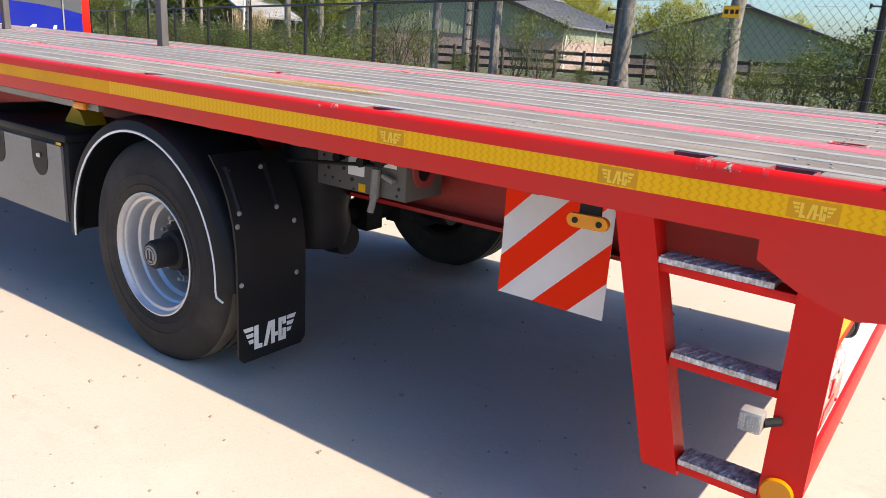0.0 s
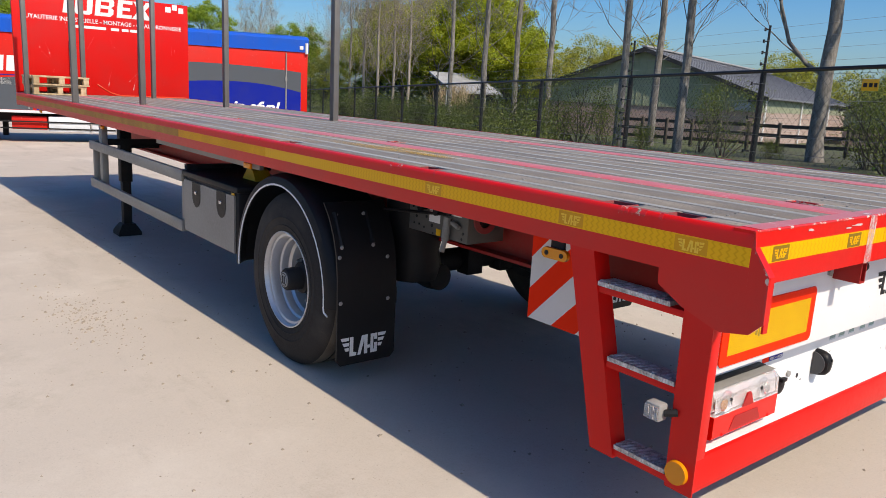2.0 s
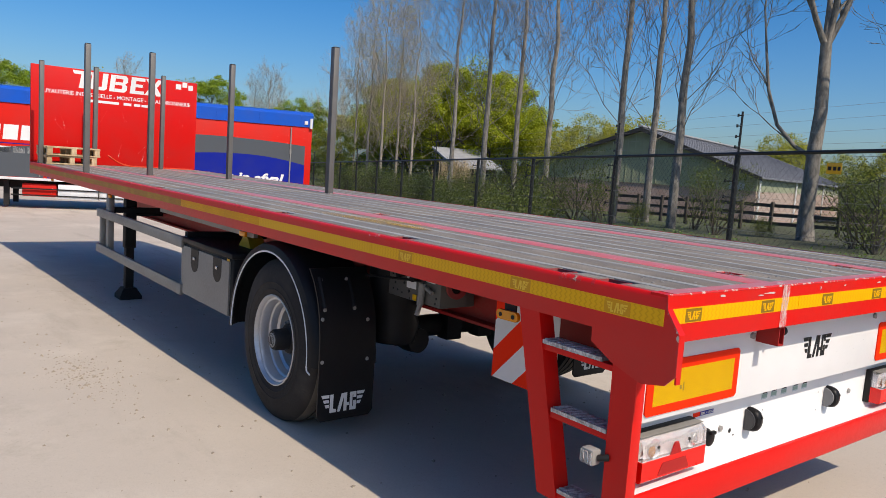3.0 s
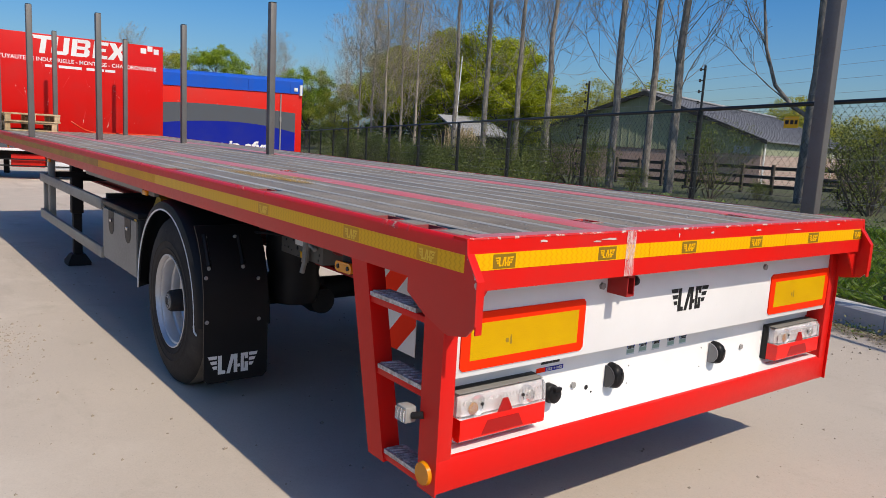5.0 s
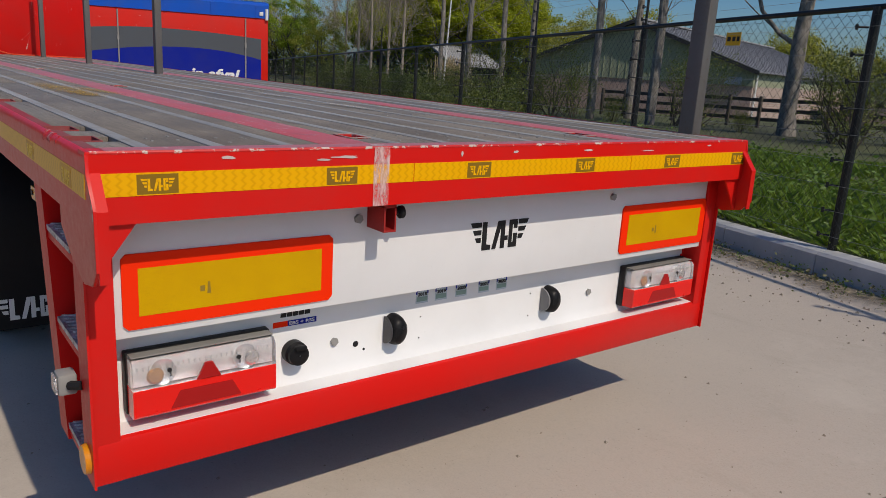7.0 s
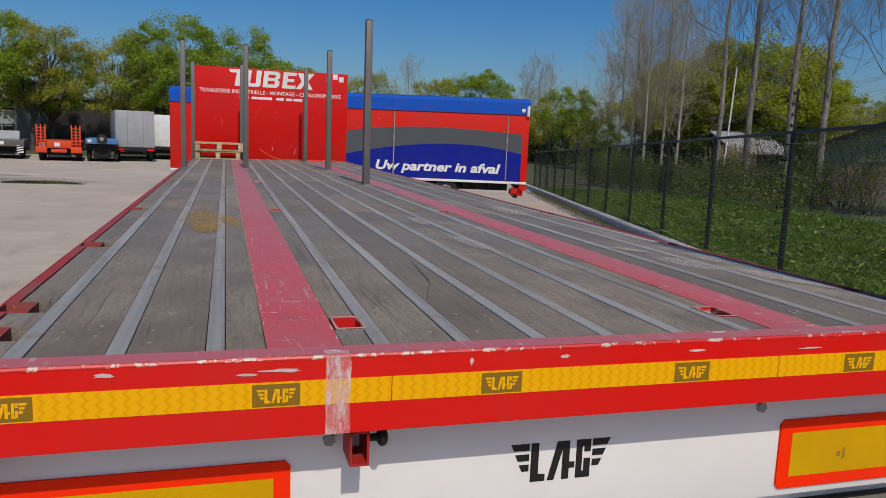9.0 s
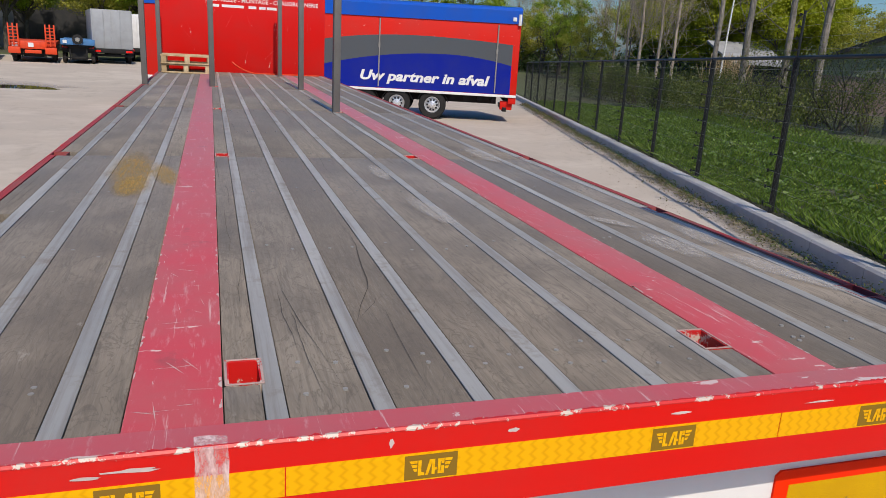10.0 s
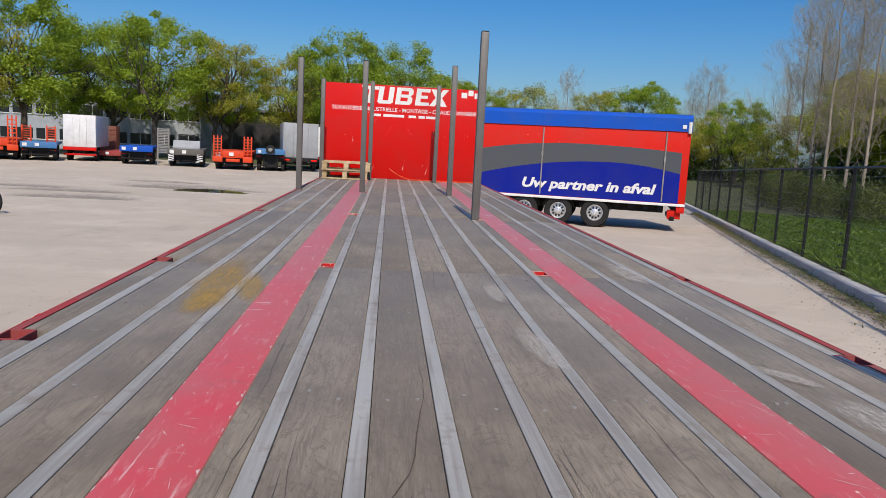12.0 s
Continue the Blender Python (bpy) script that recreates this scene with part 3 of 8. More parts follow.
def wing_mark(name, width, mat, parent, m, thick=0.0015):
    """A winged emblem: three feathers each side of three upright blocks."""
    bm = bmesh.new()
    k, h = width, 0.37 * width
    for i in range(3):
        z1 = h * (1.0 - 0.27 * i)
        z0 = z1 - h * 0.17
        x0 = k * 0.042 * i
        prism(bm, [(x0 + 0.03 * k, z0), (0.18 * k, z0), (0.18 * k, z1), (x0, z1)], "z", 0, thick)
        prism(bm, [(0.82 * k, z0), (k - x0 - 0.03 * k, z0), (k - x0, z1), (0.82 * k, z1)], "z", 0, thick)
    prism(bm, [(u * k, v * h) for u, v in ((0.20, 0), (0.345, 0), (0.345, 0.17), (0.275, 0.2), (0.275, 1), (0.20, 1))], "z", 0, thick)
    for block in (((0.37, 0), (0.435, 0), (0.513, 0.78), (0.513, 1), (0.46, 1)), ((0.515, 0), (0.585, 0), (0.585, 0.28), (0.64, 0.28), (0.64, 0.44), (0.585, 0.44), (0.585, 1), (0.515, 1))):
        prism(bm, [(u * k, v * h) for u, v in block], "z", 0, thick)
    prism(bm, [(u * k, v * h) for u, v in ((0.655, 0), (0.80, 0), (0.80, 0.5), (0.735, 0.5), (0.735, 0.17), (0.715, 0.17), (0.715, 0.83), (0.735, 0.83), (0.735, 0.68), (0.80, 0.68), (0.80, 1), (0.655, 1))], "z", 0, thick)
    ob = part(name, bm, mat, parent)
    ob.matrix_basis = m
    return ob


def bolt(bm, p, axis, r=0.011, h=0.008):
    q = Vector(p) + Vector({"x": (h, 0, 0), "y": (0, h, 0), "z": (0, 0, h)}[axis])
    rod(bm, p, q, r, 6)


# ---------------------------------------------------------------- ground
FU, FN = Vector((-0.9538, 0.3005, 0)), Vector((0.3005, 0.9538, 0))  # along the fence, and across it away from the yard
KERB_V = 3.48


def yard_z(x):
    """The yard falls gently towards the front of the flatbed and levels out further on."""
    return 0.024 * (max(-42.0, min(5.0, x)) + 2.7) - 0.02


def land_z(x, y):
    v = FN.x * x + FN.y * y
    z = yard_z(x)
    if v > KERB_V + 0.16:
        z += 0.30
        z += 0.05 * noise.noise(Vector((x * 0.35, y * 0.35, 2.0))) * min(1.0, (v - KERB_V - 0.3) / 2.0)
        z -= 0.012 * max(0, min(30, v - KERB_V - 8))
    else:
        z += 0.012 * noise.noise(Vector((x * 0.5, y * 0.5, 0.0)))
        k = max(0.0, min(1.0, (v - KERB_V + 1.5) / 1.4))
        z += 0.11 * k * k * (3 - 2 * k)
    return z


def steps(spans):
    out = []
    for a, b, n in spans:
        out += [a + (b - a) * i / n for i in range(n)]
    return out + [spans[-1][1]]


us = steps([(-2000, -200, 6), (-200, -60, 7), (-60, -12, 16), (-12, 30, 60), (30, 70, 20), (70, 300, 8), (300, 2500, 6)])
vs_lines = steps([(-2000, -200, 6), (-200, -60, 7), (-60, -12, 14), (-12, KERB_V + 0.15, 30), (KERB_V + 0.15, KERB_V + 0.18, 1), (KERB_V + 0.18, 16, 24), (16, 60, 14), (60, 250, 8), (250, 2500, 6)])
gv, gf, gm = [], [], []
for v in vs_lines:
    for u in us:
        p = FU * u + FN * v
        gv.append((p.x, p.y, land_z(p.x, p.y)))
nu = len(us)
for j in range(len(vs_lines) - 1):
    for i in range(nu - 1):
        gf.append((j * nu + i, (j + 1) * nu + i, (j + 1) * nu + i + 1, j * nu + i + 1))
        far = us[i] > 62 or vs_lines[j] < -70 or us[i] < -60
        gm.append(1 if vs_lines[j] > KERB_V + 0.1 or far else 0)
ground = new("ground", raw_mesh("ground", gv, gf, [GROUND, SOIL]))
ground.data.polygons.foreach_set("material_index", gm)
ground.data.shade_smooth()
bmg = bmesh.new()
bmg.from_mesh(ground.data)
bmesh.ops.recalc_face_normals(bmg, faces=bmg.faces)
if sum(f.normal.z for f in bmg.faces) < 0:
    bmesh.ops.reverse_faces(bmg, faces=bmg.faces)
bmg.to_mesh(ground.data)
bmg.free()
tagged(ground, "pale dusty concrete yard bordered by rough grassland", "ground", kind="structure")

# ---------------------------------------------------------------- the flatbed trailer
H, W, FRONT = 1.28, 1.275, -11.46
flatbed = base("flatbed_trailer", "red flatbed semi-trailer with a worn plywood deck and steel stakes", "trailer")


def shaped(name, mat, blocks, label="", parent=None, r=0.003):
    bm = bmesh.new()
    for b in blocks:
        box(bm, *b, r)
    return part(name, bm, mat, parent or flatbed, label)


SIDE_PX = [-0.262, -0.512, -1.554, -2.90, -5.38, -8.05, -10.85]  # stake pockets in the side edges
# edge beams
for s in (-1, 1):
    bm = bmesh.new()
    prof = [(s * W, 1.263), (s * (W - 0.001), 1.2685), (s * (W - 0.0032), 1.2732), (s * (W - 0.0065), 1.277), (s * (W - 0.0105), 1.2795), (s * (W - 0.014), 1.2802), (s * (W - 0.014), 1.13), (s * (W - 0.05), 1.125), (s * (W - 0.05), 1.115), (s * W, 1.115)]
    prism(bm, prof if s > 0 else prof[::-1], "x", FRONT, -0.0062)
    part("edge_beam", bm, RED_WORN if s < 0 else EDGE_RED, flatbed, "red painted steel edge beam with chipped top")
    x1 = -0.0695
    for px in SIDE_PX + [None]:
        x0 = FRONT if px is None else px + 0.05
        bm = bmesh.new()
        prism(bm, [(s * (W - 0.0145), 1.262), (s * (W - 0.0145), 1.2795), (s * (W - 0.042), 1.2795), (s * (W - 0.042), 1.262)], "x", x0, x1)
        part("edge_flange", bm, EDGE_RED, flatbed, "dusty worn red edge strip")
        x1 = None if px is None else px - 0.05
bm = bmesh.new()
prism(bm, [(0.0, 1.118), (0.0, 1.277), (-0.003, 1.28), (-0.068, 1.28), (-0.068, 1.22), (-0.05, 1.118)], "y", -W + 0.002, W - 0.002)
part("rear_beam", bm, RED, flatbed, "glossy red rear beam")
# the battered top rim of the rear beam
bm = bmesh.new()
N = 320
rng = random.Random(4)
rim = []
for i in range(N + 1):
    y = -W + 0.01 + (2 * W - 0.02) * i / N
    d = 0.0015 + 0.008 * rng.random() ** 4
    rim.append([bm.verts.new(p) for p in ((0.0008, y, 1.2768 - d * 0.4), (0.001, y, 1.278), (-0.002, y, 1.2822), (-0.0045 - d * 0.8, y, 1.2820))])
for a, b in zip(rim, rim[1:]):
    for k in range(3):
        bm.faces.new((a[k], b[k], b[k + 1], a[k + 1]))
part("worn_edge", bm, WORN_RIM, flatbed, "paint chipped off along the rear edge")
# paint flakes on the rear beam and on the near edge
bm = bmesh.new()
for y, z, w, h in ((-0.64, 1.256, 0.055, 0.006), (-0.71, 1.250, 0.035, 0.004), (-0.25, 1.256, 0.006, 0.012), (-0.035, 1.258, 0.014, 0.006), (0.3, 1.257, 0.03, 0.004), (0.62, 1.25, 0.05, 0.003), (-0.96, 1.262, 0.03, 0.006), (1.0, 1.262, 0.02, 0.005)):
    ring = [(y + 0.75 * w * math.cos(k * 0.571) * rng.uniform(0.6, 1.2), z + 0.7 * h * math.sin(k * 0.571) * rng.uniform(0.5, 1.3)) for k in range(11)]
    bm.faces.new([bm.verts.new((0.0014, u, v)) for u, v in ring])
pieces("paint_chip", bm, BARE_SCRATCH, flatbed, "pale bare patch in the red paint")
bm = bmesh.new()
for x0 in (-0.318, -0.400, -0.425, -0.448, -0.475, -1.46, -1.72, -1.80, -3.2, -3.45, -3.52, -5.9, -6.1):
    L, d = rng.uniform(0.012, 0.035), rng.uniform(0.004, 0.011)
    prism(bm, [(x0, 1.266), (x0 + L, 1.266), (x0 + L * 0.8, 1.266 - d), (x0 + L * 0.45, 1.266 - d * 0.4), (x0 + L * 0.2, 1.266 - d * 0.9)], "y", -W - 0.0006, -W + 0.002)
    prism(bm, [(-W - 0.0004, 1.265), (-W + 0.0008, 1.271), (-W + 0.005, 1.2765), (-W + 0.009, 1.28), (-W + 0.009, 1.27), (-W + 0.004, 1.262)], "x", x0, x0 + L)
    prism(bm, [(x0 + 0.003, -W + 0.0085), (x0 + L, -W + 0.0085), (x0 + L * 0.8, -W + 0.009 + d), (x0 + L * 0.3, -W + 0.0085 + d)], "z", 1.2794, 1.2808)
pieces("edge_chip", bm, CHIPPED, flatbed, "chipped paint along the side edge")

# deck base below the boards, black so that their gaps look shaded
shaped("deck_base", BLACK_STEEL, [(FRONT, -0.07, -1.23, 1.23, 1.20, 1.235)], "black sheet that darkens the gaps under the boards", r=0.0)
# rear plate and longitudinal red strips
REDL, REDR = (-0.665, -0.511), (0.568, 0.724)
STRIPS = [-1.131, -0.952, -0.766, -0.425, -0.243, -0.063, 0.112, 0.298, 0.487, 0.843, 1.038, 1.195]
bm = bmesh.new()
prism(bm, [(-0.0675, 1.2803), (-0.004, 1.2803), (-0.004, 1.2815), (-0.0675, 1.2815)], "y", -1.232, 1.232)
part("rear_deck_plate", bm, DECK_RED, flatbed, "scratched faded red steel plate")
for y0, y1 in (REDL, REDR):
    shaped("deck_strip", DECK_RED, [(FRONT, -0.0685, y0, y1, 1.236, 1.2795)], "scratched faded red steel strip", r=0.0015)
for y in STRIPS:
    bm = bmesh.new()
    prism(bm, [(y - 0.018, 1.236), (y + 0.018, 1.236), (y + 0.018, 1.2785), (y + 0.0165, 1.2797), (y - 0.0165, 1.2797), (y - 0.018, 1.2785)], "x", FRONT, -0.0685)
    part("steel_batten", bm, BATTEN, flatbed, "dull galvanised steel batten between boards")
# boards, with gaps left for the stake pockets
PX = [-0.262, -2.90, -5.38, -8.05, -10.85]
JOINTS = [-0.070, -2.86, -5.45, -8.06, -10.4, FRONT]
edges = sorted([(-1.2315, None), (1.2315, None)] + [(y - 0.018, y + 0.018) for y in STRIPS] + [REDL, REDR], key=lambda e: e[0])
lanes = []
cur = -1.2315
for a, b in edges[1:]:
    lanes.append((cur + 0.0023, a - 0.0023))
    cur = b
POCKET_LANES = {min(range(len(lanes)), key=lambda i: abs((lanes[i][0] + lanes[i][1]) / 2 - y)): y for y in (-0.472, 0.531)}
for li, (y0, y1) in enumerate(lanes):
    spans = []
    if li in POCKET_LANES:
        x = -0.070
        for px in PX:
            spans.append((px + 0.052, x))
            x = px - 0.052
        spans.append((FRONT, x))
    elif li in (0, len(lanes) - 1):
        x = -0.070
        for px in SIDE_PX:
            spans.append((px + 0.053, x))
            x = px - 0.053
        spans.append((FRONT, x))
    else:
        spans = [(b, a) for a, b in zip(JOINTS, JOINTS[1:])]
    for x0, x1 in spans:
        bm = bmesh.new()
        sag = rng.uniform(-0.0008, 0.0008)
        box(bm, x0 + 0.0015, x1 - 0.0015, y0, y1, 1.238, 1.2785 + sag, 0.0018)
        part("board", bm, WOOD, flatbed)
# screws in the boards
bm = bmesh.new()
for y0, y1 in lanes:
    for xj in (-0.2, -0.27, -1.1, -2.0, -2.75, -2.98, -3.9, -5.3, -5.6, -6.7):
        for yy in (y0 + 0.035, y1 - 0.035):
            if y1 - y0 > 0.09:
                x = xj + rng.uniform(-0.05, 0.05)
                rod(bm, (x, yy, 1.277), (x, yy, 1.2806), 0.0055, 6)
tagged(part("board_screw", bm, GALV, flatbed, "flat screw heads in the boards"), kind="stuff")

# stake pockets: open red boxes let into the deck
def pocket_shell(x0, x1, y0, y1, z0, z1, tx, ty, floor_z=None):
    """A thin-walled open box in one piece."""
    bm = bmesh.new()
    rings = []
    for (ax, bx, ay, by), z in (((x0 - tx, x1 + tx, y0, y1), z0), ((x0 - tx, x1 + tx, y0, y1), z1), ((x0 + tx, x1 - tx, y0 + ty, y1 - ty), z1), ((x0 + tx, x1 - tx, y0 + ty, y1 - ty), z0 if floor_z is None else floor_z)):
        rings.append([bm.verts.new((x, y, z)) for x, y in ((ax, ay), (bx, ay), (bx, by), (ax, by))])
    for a, b in zip(rings, rings[1:]):
        for k in range(4):
            bm.faces.new((a[k], a[(k + 1) % 4], b[(k + 1) % 4], b[k]))
    if floor_z is None:
        for k in range(4):
            bm.faces.new((rings[3][k], rings[3][(k + 1) % 4], rings[0][(k + 1) % 4], rings[0][k]))
    else:
        bm.faces.new(rings[3])
        bm.faces.new(rings[0][::-1])
    return bm


for px in PX:
    for py in (-0.472, 0.531):
        x0, x1, y0, y1 = px - 0.05, px + 0.05, py - 0.032, py + 0.032
        pocket = part("stake_pocket", pocket_shell(x0, x1, y0, y1, 1.12, 1.2805, 0.004, 0.005, 1.13), CHIPPED, flatbed, "open red stake pocket with chipped rim")
        bm = bmesh.new()
        box(bm, px - 0.003, px + 0.003, y0 + 0.005, y1 - 0.005, 1.13, 1.25)
        part("pocket_web", bm, CHIPPED, pocket)
        bm = bmesh.new()
        for b in ((x0 - 0.006, x0 - 0.001, y0 - 0.003, y1 + 0.003), (x1 + 0.001, x1 + 0.006, y0 - 0.003, y1 + 0.003), (x0 - 0.001, x1 + 0.001, y0 - 0.003, y0 + 0.002), (x0 - 0.001, x1 + 0.001, y1 - 0.002, y1 + 0.003)):
            box(bm, b[0], b[1], b[2], b[3], 1.2806, 1.2826, 0.0006)
        part("pocket_rim", bm, BARE_RIM, pocket, "rim worn to bare metal")
for px in SIDE_PX:
    for s in (-1, 1):
        y0, y1 = sorted((s * 1.262, s * 1.188))
        part("stake_pocket", pocket_shell(px - 0.05, px + 0.05, y0, y1, 1.128, 1.2802, 0.003, 0.004), EDGE_RED, flatbed, "open red stake pocket with chipped rim")

# stains and scuffs lying on the boards
bm = bmesh.new()
bm.faces.new([bm.verts.new((math.cos(a * math.pi / 16), math.sin(a * math.pi / 16), 0)) for a in range(32)])
disc_me = finish(bm, "stain", STAIN)
scuff_me = disc_me.copy()
scuff_me.materials[0] = SCUFF
for name, me, note, spots in (("stain", disc_me, "yellowish spill stain on the boards", ((-2.42, -0.85, 0.62, 0.125, 4), (-2.33, -0.715, 0.34, 0.06, 8), (-2.05, -0.83, 0.25, 0.08, 0))), ("scuff", scuff_me, "pale scuff marks on the boards", ((-1.02, 0.955, 0.22, 0.11, 10), (-1.14, 1.13, 0.20, 0.07, -5), (-0.74, 1.11, 0.22, 0.08, 12), (-0.60, 1.15, 0.16, 0.05, 20), (-2.38, 0.24, 0.26, 0.06, 0), (-1.56, 0.265, 0.32, 0.07, 6), (-3.0, 0.98, 0.4, 0.10, 0), (-1.35, 0.90, 0.14, 0.05, 30)))):
    for k, (cx, cy, rx, ry, turn) in enumerate(spots):
        o = new(name, me)
        o.parent = flatbed
        o["label"] = note
        o.matrix_basis = pose(cx, cy, 1.2829 + 0.0003 * k, 0, 0, turn) @ Matrix.Diagonal((rx, ry, 1, 1))
# scratches and chips in the paint of the red strips
verts, faces = [], []
for y0, y1 in (REDL, REDR):
    for k in range(150):
        x = -0.13 - 6.5 * rng.random() ** 1.5
        if k < 70:
            y, a = rng.choice((y0, y1)), rng.uniform(0, 6.28)
            ring = [(x + rng.uniform(0.003, 0.02) * math.cos(a + j), min(y1 - 0.001, max(y0 + 0.001, y + rng.uniform(0.002, 0.009) * math.sin(a + j)))) for j in range(6)]
        else:
            y = rng.uniform(y0 + 0.01, y1 - 0.01)
            a, L, w = rng.choice((rng.gauss(1.45, 0.12), rng.gauss(0.3, 0.3), rng.uniform(0, 3.1))), rng.uniform(0.006, 0.045), rng.uniform(0.0003, 0.0010)
            dx, dy = math.cos(a) * L, math.sin(a) * L
            if not (y0 < y + dy < y1 and y0 < y - dy < y1):
                dy = 0.0
            ring = [(x - dx, y - dy), (x - w, y + w), (x + dx, y + dy), (x + w, y - w)]
        faces.append(tuple(range(len(verts), len(verts) + len(ring))))
        verts += [(u, v, 1.2804) for u, v in ring]
tagged(new("paint_scratch", raw_mesh("paint_scratch", verts, faces, BARE_SCRATCH)), "pale scratches and chips in the red strips", kind="stuff").parent = flatbed
# fine splits running along the grain
verts, faces = [], []
for k in range(60):
    y0, y1 = rng.choice(lanes)
    x, y = -0.14 - 5.5 * rng.random() ** 1.4, rng.uniform(y0 + 0.01, y1 - 0.01)
    run = [(x, y)]
    drift = rng.gauss(0, 0.004)
    for _ in range(rng.randint(6, 20)):
        x -= rng.uniform(0.02, 0.05)
        drift = drift * 0.6 + rng.gauss(0, 0.0014)
        y = min(y1 - 0.006, max(y0 + 0.006, y + drift))
        run.append((x, y))
    for i, ((xa, ya), (xb, yb)) in enumerate(zip(run, run[1:])):
        wa, wb = (0.00045 * math.sin(math.pi * (i + q) / len(run)) + 0.0001 for q in (0, 1))
        faces.append(tuple(range(len(verts), len(verts) + 4)))
        verts += [(xa, ya - wa, 1.2803), (xa, ya + wa, 1.2803), (xb, yb + wb, 1.2803), (xb, yb - wb, 1.2803)]
tagged(new("wood_split", raw_mesh("wood_split", verts, faces, SPLIT)), "fine dark splits along the wood grain", kind="stuff").parent = flatbed
# a long dark crack in the boards
bm = bmesh.new()
for pts, w in (([(-0.454, -0.227), (-0.50, -0.213), (-0.592, -0.189), (-0.66, -0.166), (-0.72, -0.146), (-0.792, -0.135), (-0.90, -0.128), (-1.023, -0.116), (-1.12, -0.104), (-1.253, -0.101), (-1.36, -0.107)], 0.0013), ([(-0.50, -0.211), (-0.56, -0.178), (-0.60, -0.155), (-0.64, -0.142)], 0.0008), ([(-0.13, -0.152), (-0.25, -0.150), (-0.40, -0.146), (-0.55, -0.139)], 0.0005), ([(-0.16, -0.30), (-0.33, -0.318), (-0.50, -0.342), (-0.72, -0.362), (-0.95, -0.366)], 0.0006)):
    left, right = [], []
    for i, (xa, ya) in enumerate(pts):
        h = w * math.sin(math.pi * (i + 0.4) / len(pts)) * rng.uniform(0.6, 1.2)
        left.append(bm.verts.new((xa, ya - h, 1.2805)))
        right.append(bm.verts.new((xa, ya + h, 1.2805)))
    for a, b, c, d in zip(left, left[1:], right[1:], right):
        bm.faces.new((a, b, c, d))
pieces("crack", bm, SPLIT, flatbed, "dark split in a board")

# reflective tape along the edges
for s in (-1, 1):
    x = 0.0
    segs = [(-0.006, -0.62, YELLOW_PATTERN), (-0.62, -1.75, YELLOW_PATTERN), (-1.75, -3.1, YELLOW_PATTERN), (-3.1, -4.6, YELLOW_TAPE), (-4.6, -7.0, FADED_TAPE), (-7.0, FRONT + 0.02, FADED_TAPE)]
    for a, b, mt in segs:
        bm = bmesh.new()
        prism(bm, [(b + 0.001, 1.177), (a - 0.001, 1.177), (a - 0.001, 1.231), (b + 0.001, 1.231)], "y", s * W, s * (W + 0.0012))
        part("reflective_tape", bm, mt, flatbed, "yellow reflective tape")
    for cx in (-0.195, -0.669, -1.45):
        m = face_pose((cx - 0.046, -W - 0.0014, 1.184), (1, 0, 0), (0, 0, 1)) if s < 0 else face_pose((cx + 0.046, W + 0.0014, 1.184), (-1, 0, 0), (0, 0, 1))
        bm = bmesh.new()
        prism(bm, [(cx - 0.056, 1.181), (cx + 0.056, 1.181), (cx + 0.056, 1.227), (cx - 0.056, 1.227)], "y", s * (W + 0.0012), s * (W + 0.0016))
        part("tape_badge", bm, AMBER_PRINT, flatbed, "amber printed patch on the tape")
        wing_mark("tape_emblem", 0.092, PALE_PRINT, flatbed, m @ Matrix.Translation((0, 0, 0.0005)), 0.0006)
for a, b, mt in ((-1.255, -0.42, YELLOW_SCALES), (-0.42, 0.53, YELLOW_SCALES), (0.53, 1.262, YELLOW_SCALES)):
    bm = bmesh.new()
    prism(bm, [(a + 0.001, 1.181), (b - 0.001, 1.181), (b - 0.001, 1.233), (a + 0.001, 1.233)], "x", 0.0, 0.0012)
    part("reflective_tape", bm, mt, flatbed, "yellow reflective tape")
for cy in (-1.125, -0.651, -0.18, 0.29, 0.772, 1.215):
    bm = bmesh.new()
    prism(bm, [(cy - 0.046, 1.184), (cy + 0.046, 1.184), (cy + 0.046, 1.229), (cy - 0.046, 1.229)], "x", 0.0012, 0.0018)
    part("tape_badge", bm, BROWN_MARK, flatbed, "brown printed patch on the tape")
    wing_mark("tape_emblem", 0.076, YELLOW_PATTERN, flatbed, face_pose((0.0019, cy - 0.038, 1.191), (0, 1, 0), (0, 0, 1)), 0.0006)
# a strip of clear packing tape over the rear beam
bm = bmesh.new()
rows = []
for i in range(9):
    z = 1.281 - i * 0.0203
    rows.append([bm.verts.new((0.0028 + 0.0014 * rng.random(), -0.556 + 0.05 * k / 4 + 0.002 * rng.random(), z)) for k in range(5)])
rows.insert(0, [bm.verts.new((-0.024 - 0.012 * rng.random(), -0.556 + 0.05 * k / 4, 1.2836 + 0.0015 * rng.random())) for k in range(5)])
for a, b in zip(rows, rows[1:]):
    for k in range(4):
        bm.faces.new((a[k], a[k + 1], b[k + 1], b[k]))
part("packing_tape", bm, TAPE_CLEAR, flatbed, "crinkled clear tape stuck over the edge")

